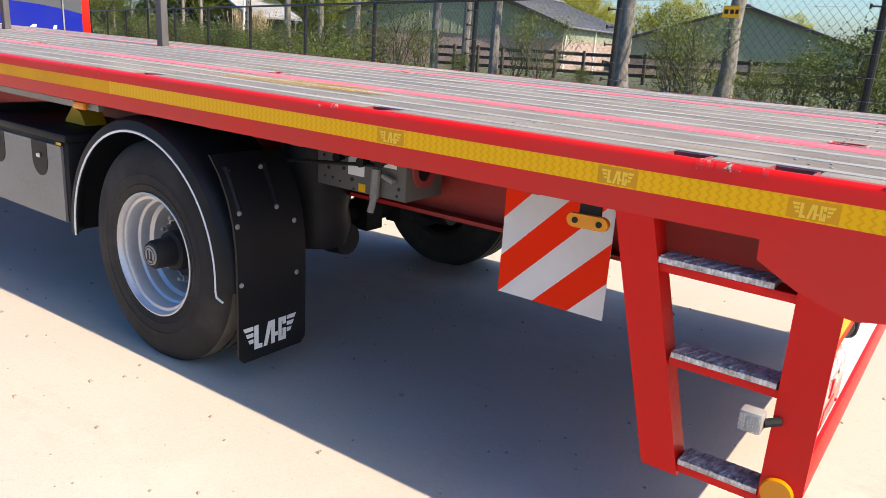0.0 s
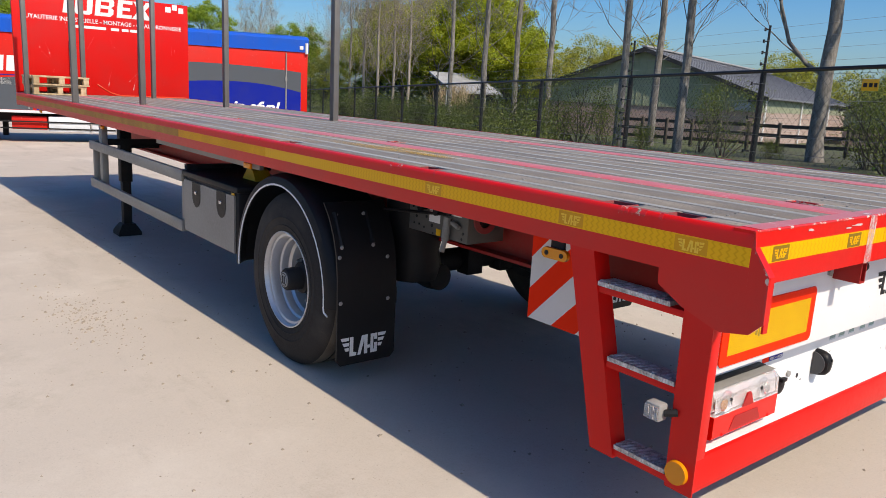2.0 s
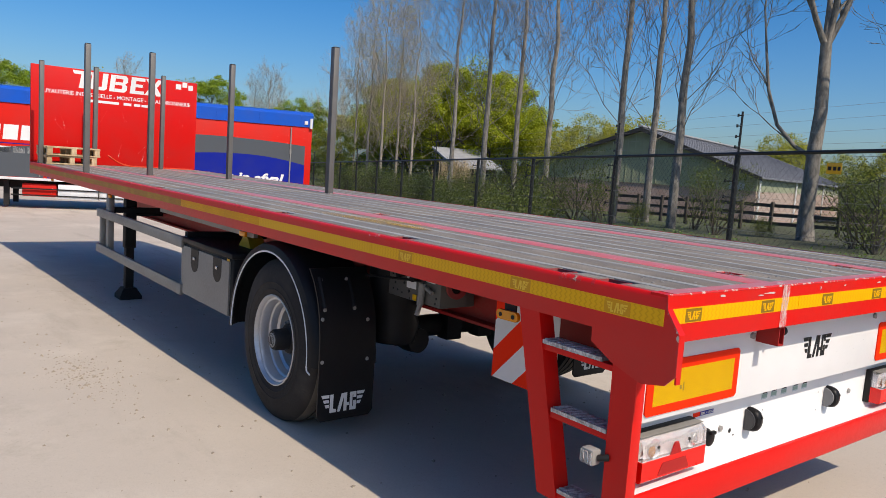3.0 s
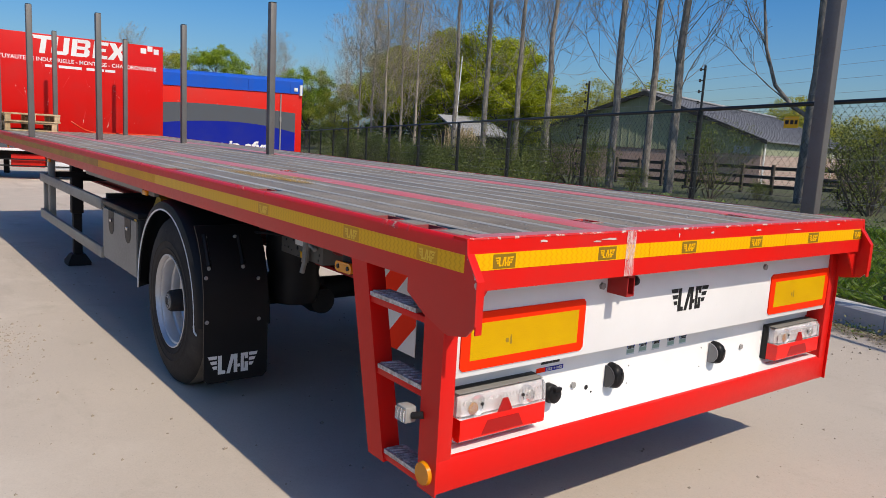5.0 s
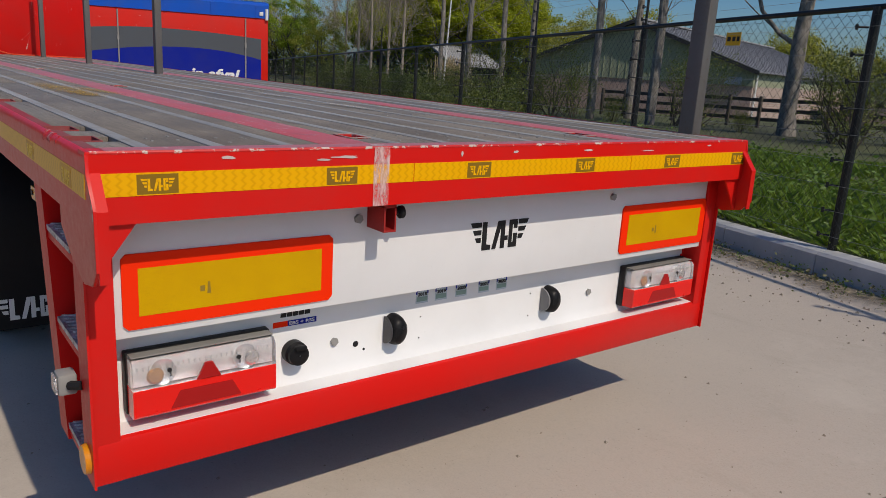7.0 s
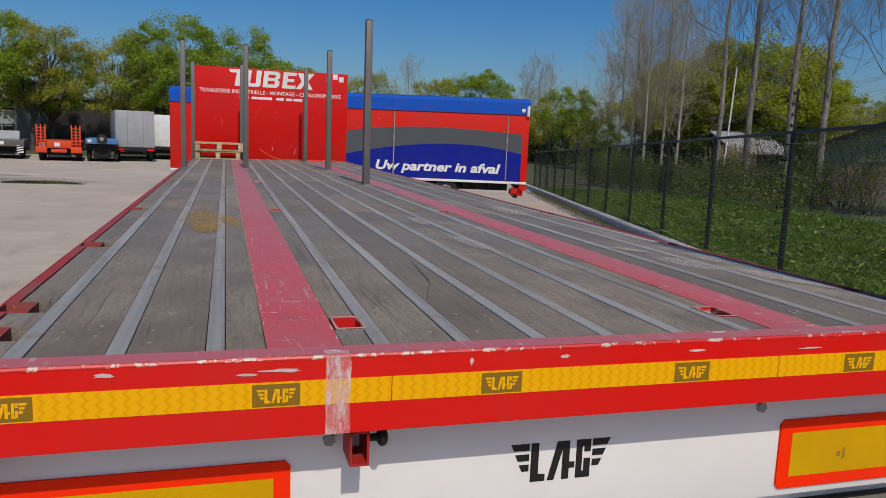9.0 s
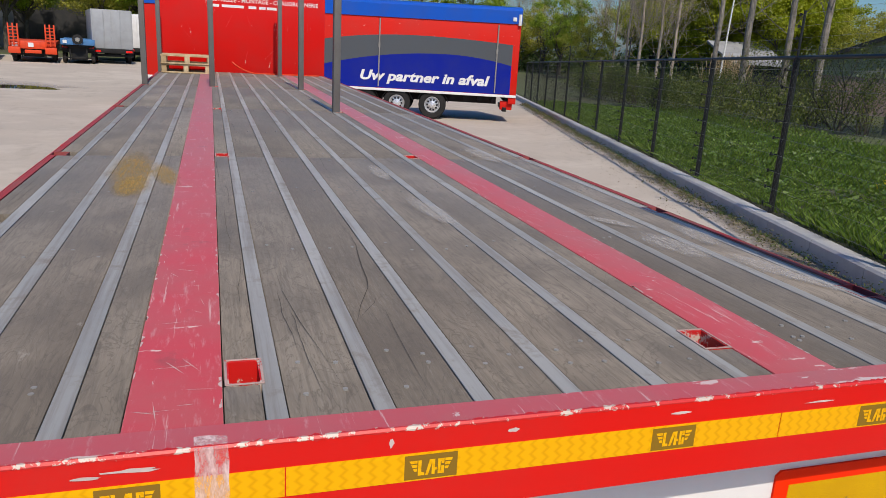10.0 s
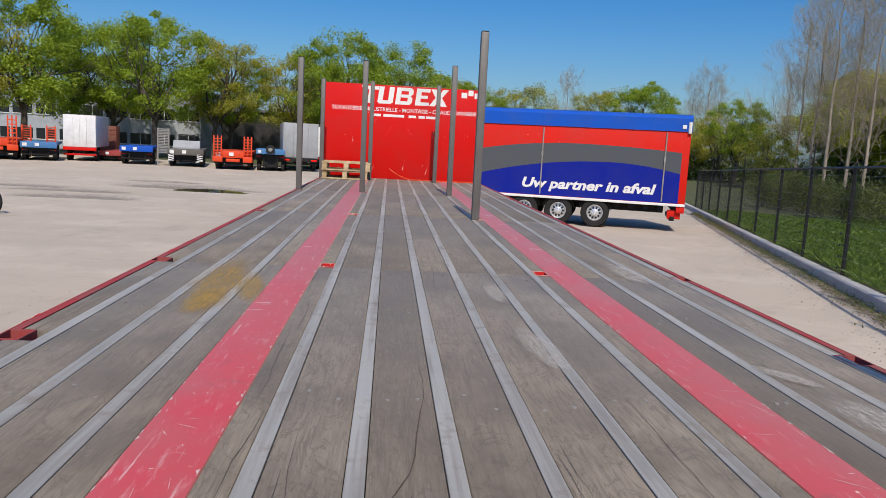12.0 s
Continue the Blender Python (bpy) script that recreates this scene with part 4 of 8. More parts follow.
# side gusset plates and ladders
for s in (-1, 1):
    y_out, y_in = s * W, s * (W - 0.007)
    lo, hi = min(y_out, y_in), max(y_out, y_in)
    bm = bmesh.new()
    prism(bm, [(-0.296, 1.115), (-0.294, 1.065), (-0.20, 1.012), (-0.088, 0.975), (-0.066, 0.972), (0.018, 0.988), (0.057, 1.028), (0.055, 1.162), (0.004, 1.232), (0.0, 1.278), (-0.006, 1.278), (-0.006, 1.115)], "y", lo, hi)
    part("gusset_plate", bm, RED_WORN, flatbed, "red corner gusset plate with a chipped edge")
    # bare metal where the gusset's rear edge has been knocked
    bm = bmesh.new()
    path = [(0.018, 0.990), (0.055, 1.028), (0.0545, 1.07), (0.0535, 1.115), (0.053, 1.162), (0.03, 1.193), (0.004, 1.23), (0.0, 1.262)]
    fine = [(a[0] + (b[0] - a[0]) * k / 6, a[1] + (b[1] - a[1]) * k / 6) for a, b in zip(path, path[1:]) for k in range(6)]
    edge = [(bm.verts.new((x + 0.002, s * (W + 0.0008), z)), bm.verts.new((x - 0.0015 - 0.007 * rng.random() ** 3, s * (W + 0.0008), z))) for x, z in fine]
    for a, b in zip(edge, edge[1:]):
        bm.faces.new((a[0], b[0], b[1], a[1]))
    part("worn_edge", bm, WORN_RIM, flatbed, "paint knocked off the gusset's edge")
    # folded flange along the rear edge of the gusset
    bm = bmesh.new()
    prism(bm, [(0.05, 1.0), (0.056, 1.0), (0.056, 1.16), (0.0, 1.235), (-0.006, 1.23), (0.05, 1.155)], "y", min(s * (W - 0.006), s * (W - 0.03)), max(s * (W - 0.006), s * (W - 0.03)))
    prism(bm, [(s * (W - 0.008), 1.118), (s * 1.17, 1.118), (s * (W - 0.008), 0.985)], "x", -0.02, -0.012)
    part("gusset_rib", bm, RED, flatbed)
    # ladder stringers as folded channels
    def channel(top, low, zt, zb, both):
        bm = bmesh.new()
        yd, th, yo = s * (W - 0.075), 0.006, s * (W - 0.0015)
        loops = []
        for (x0, x1), z in ((top, zt), (low, zb)):
            if both:
                sec = [(x0, yo), (x1, yo), (x1, yd), (x1 - th, yd), (x1 - th, y_in), (x0 + th, y_in), (x0 + th, yd), (x0, yd)]
            else:
                sec = [(x0, yo), (x1, yo), (x1, y_in), (x0 + th, y_in), (x0 + th, yd), (x0, yd)]
            loops.append([bm.verts.new((x, y, z if both or z < 0.9 else z - (x - x0) * 0.34)) for x, y in sec])
        n = len(loops[0])
        bm.faces.new(loops[0])
        bm.faces.new(loops[1][::-1])
        for k in range(n):
            bm.faces.new((loops[0][k], loops[1][k], loops[1][(k + 1) % n], loops[0][(k + 1) % n]))
        bmesh.ops.recalc_face_normals(bm, faces=bm.faces)
        part("ladder_stringer", bm, RED, flatbed, "red folded steel ladder side")

    channel((-0.664, -0.558), (-0.492, -0.392), 1.116, 0.43, True)
    channel((-0.192, -0.088), (-0.186, -0.088), 1.01, 0.43, False)
    # bars and treads
    for zb, xa, xb in ((0.978, -0.535, -0.19), (0.733, -0.464, -0.186), (0.44, -0.40, -0.182)):
        bm = bmesh.new()
        box(bm, xa, xb, min(s * 1.268, s * 1.19), max(s * 1.268, s * 1.19), zb, zb + 0.022, 0.002)
        part("ladder_bar", bm, RED, flatbed)
        bm = bmesh.new()
        y0, y1 = min(s * 1.27, s * 1.185), max(s * 1.27, s * 1.185)
        xr = xb - 0.055 if zb > 0.9 else xb - 0.01
        prism(bm, [(y0, zb + 0.023), (y1, zb + 0.023), (y1, zb + 0.038), (y0, zb + 0.038)], "x", xa + 0.004, xr)
        n = 9
        for i in range(n):
            xx = xa + 0.02 + (xr - xa - 0.04) * i / (n - 1)
            rod(bm, (xx - 0.012, y0 + 0.01, zb + 0.039), (xx + 0.012, y1 - 0.01, zb + 0.039), 0.0035, 5)
        part("ladder_tread", bm, TREAD, flatbed, "worn checkered aluminium tread")
    bm = bmesh.new()
    rod(bm, (-0.146, s * (W - 0.002), 0.492), (-0.146, s * (W + 0.012), 0.492), 0.04, 28, 0.037)
    part("reflector_disc", bm, LENS_AMBER, flatbed, "round amber reflector")

# rear frame: posts, bumper, white panels
for s in (-1, 1):
    shaped("rear_post", RED, [(-0.19, -0.1, min(s * 1.205, s * 1.268), max(s * 1.205, s * 1.268), 0.431, 1.117)], "red rear corner post")
shaped("bumper_beam", RED, [(-0.19, -0.098, -1.2685, 1.2685, 0.428, 0.551)], "red under-run bumper beam", r=0.014)
LP = -0.19  # face of the recessed lower panel
shaped("rear_panel", WHITE, [(-0.122, -0.112, -1.204, 1.204, 0.806, 1.125)], "upper white painted rear panel")
bm = bmesh.new()
prism(bm, [(LP - 0.006, 0.535), (-0.112, 0.535), (-0.112, 0.553), (LP + 0.018, 0.556), (LP, 0.585), (LP, 0.812), (-0.123, 0.815), (-0.123, 0.821), (LP - 0.006, 0.818)], "y", -1.204, 1.204)
part("lower_rear_panel", bm, WHITE, flatbed, "lower white painted rear panel with a folded lip")
# marker plates
for y0, y1 in ((-1.186, -0.613), (0.657, 1.203)):
    bm = bmesh.new()
    z0, z1, c = 0.828, 1.02, 0.012
    prism(bm, [(y0 + c, z0), (y1 - c, z0), (y1, z0 + c), (y1, z1 - c), (y1 - c, z1), (y0 + c, z1), (y0, z1 - c), (y0, z0 + c)], "x", -0.1115, -0.106)
    plate = part("marker_plate", bm, RED_PLATE, flatbed, "rear marking plate, yellow inside a fluorescent red border")
    bm = bmesh.new()
    prism(bm, [(y0 + 0.038, z0 + 0.033), (y1 - 0.036, z0 + 0.033), (y1 - 0.036, z1 - 0.037), (y0 + 0.038, z1 - 0.037)], "x", -0.106, -0.1052)
    part("yellow_field", bm, YELLOW_PLATE, plate)
    bm = bmesh.new()
    yc = y0 + 0.19
    prism(bm, [(yc, 0.905), (yc + 0.012, 0.905), (yc + 0.012, 0.92), (yc, 0.92)], "x", -0.1052, -0.1048)
    prism(bm, [(yc + 0.018, 0.898), (yc + 0.028, 0.898), (yc + 0.025, 0.93), (yc + 0.02, 0.93)], "x", -0.1052, -0.1048)
    pieces("approval_mark", bm, PLATE_PRINT, plate)
wing_mark("rear_emblem", 0.26, INK, flatbed, face_pose((-0.1118, -0.103, 0.915), (0, 1, 0), (0, 0, 1)))


def rear_lamp(y0, y1):
    z0, zm, z1, xf = 0.583, 0.662, 0.743, -0.106
    ym = (y0 + y1) / 2
    bm = bmesh.new()
    box(bm, LP + 0.0005, LP + 0.03, y0 - 0.004, y1 + 0.004, z0 - 0.004, z1 + 0.006, 0.004)
    body = part("rear_lamp", bm, BLACK_PLASTIC, flatbed, "combination tail lamp with clear and red lens")
    bm = bmesh.new()
    prism(bm, [(LP + 0.0305, z0), (xf - 0.006, z0 + 0.002), (xf, z0 + 0.008), (xf, zm), (LP + 0.0305, zm)], "y", y0, y1)
    part("red_lens", bm, LENS_RED, body)
    bm = bmesh.new()
    prism(bm, [(LP + 0.0305, zm + 0.001), (xf, zm + 0.001), (xf - 0.004, z1 - 0.018), (xf - 0.016, z1 - 0.006), (LP + 0.0305, z1)], "y", y0, y1)
    part("clear_lens", bm, LENS_CLEAR, body).visible_shadow = False
    bm = bmesh.new()
    box(bm, LP + 0.032, xf - 0.024, y0 + 0.004, y1 - 0.004, zm + 0.004, z1 - 0.008, 0.002)
    for yy in (ym - 0.115, ym + 0.105):
        lathe(bm, [(0.034, 0.0), (0.028, -0.004), (0.014, -0.007), (0.001, -0.008)], (xf - 0.015, yy, zm + 0.036), "x", 20, False)
    part("reflector_bowl", bm, LAMP_SILVER, body, "bright reflector inside the lamp")
    bm = bmesh.new()
    box(bm, LP + 0.03, xf - 0.018, y0 + 0.002, y1 - 0.002, z1 + 0.001, z1 + 0.004, 0.001)
    part("top_rim", bm, GREY_ALU, body, "dull grey upper rim")
    bm = bmesh.new()
    prism(bm, [(ym - 0.032, zm + 0.002), (ym + 0.034, zm + 0.002), (ym + 0.011, zm + 0.046), (ym - 0.009, zm + 0.046)], "x", xf - 0.004, xf + 0.0025)
    part("triangle_reflector", bm, LENS_DARK, body)
    bm = bmesh.new()
    prism(bm, [(ym - 0.10, z0 + 0.014), (ym + 0.09, z0 + 0.014), (ym + 0.065, z0 + 0.060), (ym - 0.075, z0 + 0.060)], "x", xf, xf + 0.0015)
    part("red_reflector", bm, LENS_DARK, body)
    bm = bmesh.new()
    for k in range(26):
        yy = y0 + 0.012 + (y1 - y0 - 0.024) * k / 25
        prism(bm, [(yy - 0.0015, z1 - 0.030), (yy + 0.0015, z1 - 0.030), (yy + 0.0015, z1 - 0.019), (yy - 0.0015, z1 - 0.019)], "x", xf - 0.004, xf - 0.001)
    pieces("lens_rib", bm, LENS_CLEAR, body)
    for yy, tone in ((ym - 0.135, BROWN_BULB), (ym + 0.125, CHROME)):
        bm = bmesh.new()
        lathe(bm, [(0.001, -0.012), (0.016, -0.010), (0.022, 0.0), (0.016, 0.006), (0.001, 0.008)], (xf - 0.012, yy, zm + 0.030), "x", 16, False)
        part("lamp_bulb", bm, tone, body, "bulb and reflector behind the lens")
    for yy in (ym - 0.10, ym + 0.085):
        bm = bmesh.new()
        rod(bm, (xf - 0.012, yy, zm + 0.040), (xf - 0.0015, yy, zm + 0.042), 0.006, 10)
        rod(bm, (xf - 0.006, yy, zm + 0.042), (xf - 0.006, yy + 0.004, zm + 0.024), 0.003, 6)
        part("lens_screw", bm, BLACK_STEEL, body)
    for yy in (y0 + 0.055, y1 - 0.05):
        bm = bmesh.new()
        rod(bm, (xf - 0.001, yy, z0 + 0.012), (xf + 0.003, yy, z0 + 0.012), 0.005, 8)
        part("lens_screw", bm, LENS_RED, body)


rear_lamp(-1.17, -0.785)
rear_lamp(0.785, 1.185)
# number lights, socket, bolts
for yc, lens in ((-0.343, VALVE_DARK), (0.363, LENS_GREY)):
    bm = bmesh.new()
    lathe(bm, [(0.046, 0.0), (0.046, 0.014), (0.044, 0.030), (0.038, 0.046), (0.026, 0.056), (0.002, 0.060)], (LP + 0.0005, yc, 0.668), "x", 28, False)
    for v in bm.verts:
        v.co.z = 0.668 + (v.co.z - 0.668) * 1.12
        v.co.y = max(yc - 0.026, yc + (v.co.y - yc) * 0.82)
    light = part("number_light", bm, BLACK_PLASTIC, flatbed, "domed black plate light")
    bm = bmesh.new()
    ring = [(LP + 0.003 + 0.047 * math.sin(math.pi * j / 12), 0.668 + 0.045 * math.cos(math.pi * j / 12)) for j in range(13)]
    prism(bm, ring, "y", yc - 0.033, yc - 0.0265)
    part("light_window", bm, lens, light, "lens facing the plate")
    bm = bmesh.new()
    rod(bm, (LP + 0.052, yc + 0.006, 0.684), (LP + 0.0615, yc + 0.006, 0.686), 0.006, 8)
    part("light_screw", bm, INK, light)
bm = bmesh.new()
lathe(bm, [(0.036, 0.0), (0.036, 0.026), (0.031, 0.032), (0.031, 0.046), (0.023, 0.050), (0.002, 0.050)], (LP + 0.0005, -0.694, 0.655), "x", 24, False)
socket = part("socket", bm, BLACK_PLASTIC, flatbed, "black round trailer socket")
bm = bmesh.new()
box(bm, LP + 0.045, LP + 0.062, -0.712, -0.676, 0.674, 0.688, 0.004)
part("socket_hinge", bm, BLACK_PLASTIC, socket)
bm = bmesh.new()
for yy in (-0.719, -0.669):
    rod(bm, (LP + 0.030, yy, 0.658), (LP + 0.036, yy, 0.658), 0.005, 8)
pieces("socket_screw", bm, GALV, socket)
bm = bmesh.new()
for y, z in ((-0.555, 0.659), (0.598, 0.661)):
    bolt(bm, (LP, y, z), "x", 0.013, 0.008)
for y, z in ((-0.531, 1.06), (0.588, 1.061)):
    bolt(bm, (-0.112, y, z), "x", 0.014, 0.01)
pieces("panel_bolt", bm, GALV, flatbed)
bm = bmesh.new()
for y, z, r in ((-0.477, 0.636, 0.010), (-0.446, 0.613, 0.0045), (-0.228, 0.687, 0.003), (-0.231, 0.613, 0.003), (0.276, 0.697, 0.003), (0.273, 0.611, 0.003)):
    rod(bm, (LP - 0.001, y, z), (LP + 0.0008, y, z), r, 12)
pieces("drill_hole", bm, INK, flatbed)
# small stickers
for i, yy in enumerate((-0.2265, -0.1475, -0.0605, 0.0415, 0.1255)):
    bm = bmesh.new()
    prism(bm, [(yy - 0.025, 0.735), (yy + 0.025, 0.735), (yy + 0.025, 0.788), (yy - 0.025, 0.788)], "x", LP + 0.0002, LP + 0.001)
    st = part("inspection_sticker", bm, STICKER, flatbed, "small faded inspection sticker with a year")
    bm = bmesh.new()
    prism(bm, [(yy - 0.025, 0.777), (yy + 0.025, 0.777), (yy + 0.025, 0.788), (yy - 0.025, 0.788)], "x", LP + 0.001, LP + 0.0013)
    prism(bm, [(yy - 0.025, 0.766), (yy - 0.020, 0.766), (yy - 0.020, 0.777), (yy - 0.025, 0.777)], "x", LP + 0.001, LP + 0.0013)
    prism(bm, [(yy + 0.020, 0.766), (yy + 0.025, 0.766), (yy + 0.025, 0.777), (yy + 0.020, 0.777)], "x", LP + 0.001, LP + 0.0013)
    part("sticker_band", bm, BLUE_DECAL, st)
    bm = bmesh.new()
    prism(bm, [(yy - 0.022, 0.741), (yy + 0.022, 0.741), (yy + 0.022, 0.757), (yy - 0.022, 0.757)], "x", LP + 0.001, LP + 0.0013)
    part("sticker_field", bm, STICKER_GREEN, st)
    lettering("sticker_year", str(2018 + i), 0.012, 0.036, INK, st, face_pose((LP + 0.0026, yy - 0.018, 0.7605), (0, 1, 0), (0, 0, 1)), 0, 0.01)
bm = bmesh.new()
for a, b in ((-0.734, -0.716), (-0.714, -0.697), (-0.695, -0.678), (-0.676, -0.659), (-0.657, -0.639)):
    prism(bm, [(a, 0.764), (b, 0.764), (b + 0.002, 0.783), (a + 0.002, 0.783)], "x", LP + 0.0002, LP + 0.001)
pieces("maker_mark", bm, INK, flatbed, "short dark printed maker's mark")
bm = bmesh.new()
prism(bm, [(-0.757, 0.735), (-0.711, 0.735), (-0.711, 0.752), (-0.757, 0.752)], "x", LP + 0.0002, LP + 0.001)
part("brake_sticker", bm, RED_PLATE, flatbed)
bm = bmesh.new()
prism(bm, [(-0.711, 0.735), (-0.617, 0.735), (-0.617, 0.752), (-0.711, 0.752)], "x", LP + 0.0002, LP + 0.001)
part("brake_sticker", bm, BLUE_DECAL, flatbed)
lettering("brake_text", "EBS + RSS", 0.010, 0.082, WHITE_INK, flatbed, face_pose((LP + 0.0022, -0.706, 0.739), (0, 1, 0), (0, 0, 1)), 0, 0.01)
# bracket hanging below the rear beam, whose shade is put into its darker red
bm = bmesh.new()
for b in ((-0.111, -0.02, -0.500, -0.495, 1.040, 1.108), (-0.111, -0.02, -0.464, -0.459, 1.040, 1.108), (-0.111, -0.02, -0.500, -0.459, 1.104, 1.112), (-0.111, -0.02, -0.500, -0.459, 1.034, 1.040)):
    box(bm, *b)
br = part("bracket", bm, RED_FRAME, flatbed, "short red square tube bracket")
bm = bmesh.new()
rod(bm, (-0.045, -0.459, 1.085), (-0.045, -0.437, 1.085), 0.008, 10)
lathe(bm, [(0.001, 0.0), (0.012, 0.0), (0.019, 0.006), (0.019, 0.016), (0.012, 0.021), (0.001, 0.021)], (-0.045, -0.438, 1.085), "y", 16, False)
part("bracket_pin", bm, BLACK_STEEL, br, "black pull knob")

# side marker lamp and warning board
bm = bmesh.new()
pts = []
for i in range(16):
    a = 2 * math.pi * i / 16
    pts.append((-0.746 + 0.042 * (1 if math.cos(a) > 0 else -1) + 0.02 * math.cos(a), 1.062 + 0.02 * math.sin(a)))
prism(bm, pts, "y", -1.262, -1.245)
lampm = part("side_marker", bm, LENS_AMBER, flatbed, "amber side marker lamp on a bracket")
bm = bmesh.new()
box(bm, -0.78, -0.715, -1.245, -1.235, 1.045, 1.115, 0.002)
part("marker_bracket", bm, BLACK_STEEL, lampm)
bm = bmesh.new()
for xx in (-0.782, -0.71):
    rod(bm, (xx, -1.262, 1.062), (xx, -1.265, 1.062), 0.009, 10)
pieces("marker_screw", bm, BLACK_PLASTIC, lampm)
bm = bmesh.new()
box(bm, -1.262, -0.84, -0.842, -0.838, 0.624, 1.02, 0.001)
board = part("warning_board", bm, WHITE_INK, flatbed, "square red and white striped warning board")


def clip_band(c0, c1, x0, x1, z0, z1):
    """The band c0 < x + z < c1 inside a rectangle, as a polygon."""
    poly = [(x0, z0), (x1, z0), (x1, z1), (x0, z1)]
    for c, sgn in ((c0, 1), (c1, -1)):
        out = []
        for i, p in enumerate(poly):
            q = poly[(i + 1) % len(poly)]
            fp, fq = sgn * (p[0] + p[1] - c), sgn * (q[0] + q[1] - c)
            if fp >= 0:
                out.append(p)
            if (fp < 0) != (fq < 0):
                k = fp / (fp - fq)
                out.append((p[0] + (q[0] - p[0]) * k, p[1] + (q[1] - p[1]) * k))
        poly = out
        if not poly:
            break
    return poly


for i in range(3):
    c = 0.135 + 0.285 * i
    # stripes rise towards the rear
    poly = clip_band(c, c + 0.14, 0, 0.422, 0, 0.396)
    if len(poly) > 2:
        bm = bmesh.new()
        prism(bm, [(-0.84 - u, 0.624 + v) for u, v in poly], "y", -0.8428, -0.842)
        part("stripe", bm, RED_PLATE, board)
# small work lamp on the ladder
bm = bmesh.new()
box(bm, -0.258, -0.202, -1.322, -1.276, 0.645, 0.702, 0.008)
wl = part("work_lamp", bm, GALV, flatbed, "small square work lamp with clear front")
for k in range(3):
    bm = bmesh.new()
    box(bm, -0.254 + 0.0175 * k, -0.239 + 0.0175 * k, -1.328, -1.3225, 0.652, 0.695, 0.001)
    part("lamp_lens", bm, LENS_CLEAR, wl)
bm = bmesh.new()
rod(bm, (-0.203, -1.295, 0.672), (-0.17, -1.272, 0.68), 0.012, 8)
part("lamp_arm", bm, BLACK_STEEL, wl)

# ---------------------------------------------------------------- running gear under the flatbed
for y in (-0.5, 0.5):
    bm = bmesh.new()
    prism(bm, [(y - 0.075, 0.765), (y + 0.075, 0.765), (y + 0.075, 0.782), (y + 0.006, 0.782), (y + 0.006, 1.06), (y + 0.075, 1.06), (y + 0.075, 1.075), (y - 0.075, 1.075), (y - 0.075, 1.06), (y - 0.006, 1.06), (y - 0.006, 0.782), (y - 0.075, 0.782)], "x", -8.6, -0.21)
    part("main_beam", bm, RED_FRAME, flatbed, "dark dusty red longitudinal chassis beam")
for i in range(22):
    x = -0.45 - i * 0.5
    bm = bmesh.new()
    box(bm, x - 0.025, x + 0.025, -1.22, 1.22, 1.10, 1.2)
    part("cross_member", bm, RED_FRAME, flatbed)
WX, WZ, WR = -2.85, 0.478, 0.518
bm = bmesh.new()
rod(bm, (WX, -1.0, WZ), (WX, 1.0, WZ), 0.08, 14)
for yy in (-0.78, 0.78):
    rod(bm, (WX, yy - 0.08, WZ), (WX, yy + 0.08, WZ), 0.2, 24)
for yy in (-0.35, 0.1, 0.4):
    box(bm, WX + 0.02, WX + 0.14, yy - 0.07, yy + 0.07, WZ - 0.09, WZ + 0.1, 0.01)
part("axle", bm, BLACK_STEEL, flatbed, "black axle tube")
for s in (-1, 1):
    bm = bmesh.new()
    box(bm, WX - 0.1, WX + 0.46, s * 0.62 - 0.05, s * 0.62 + 0.05, WZ + 0.05, WZ + 0.12, 0.006)
    part("trailing_arm", bm, BLACK_STEEL, flatbed)
    bm = bmesh.new()
    lathe(bm, [(0.0, -0.2), (0.14, -0.2), (0.165, -0.1), (0.15, -0.02), (0.17, 0.08), (0.17, 0.3), (0.0, 0.3)], (WX + 0.42, s * 0.64, 0.72), "z", 28, False)
    part("air_spring", bm, BLACK_PLASTIC, flatbed, "black rubber air spring")
    bm = bmesh.new()
    rod(bm, (WX + 0.1, s * 0.52, WZ - 0.02), (WX + 0.45, s * 0.52, 1.0), 0.03, 12)
    part("shock_absorber", bm, BLACK_STEEL, flatbed)


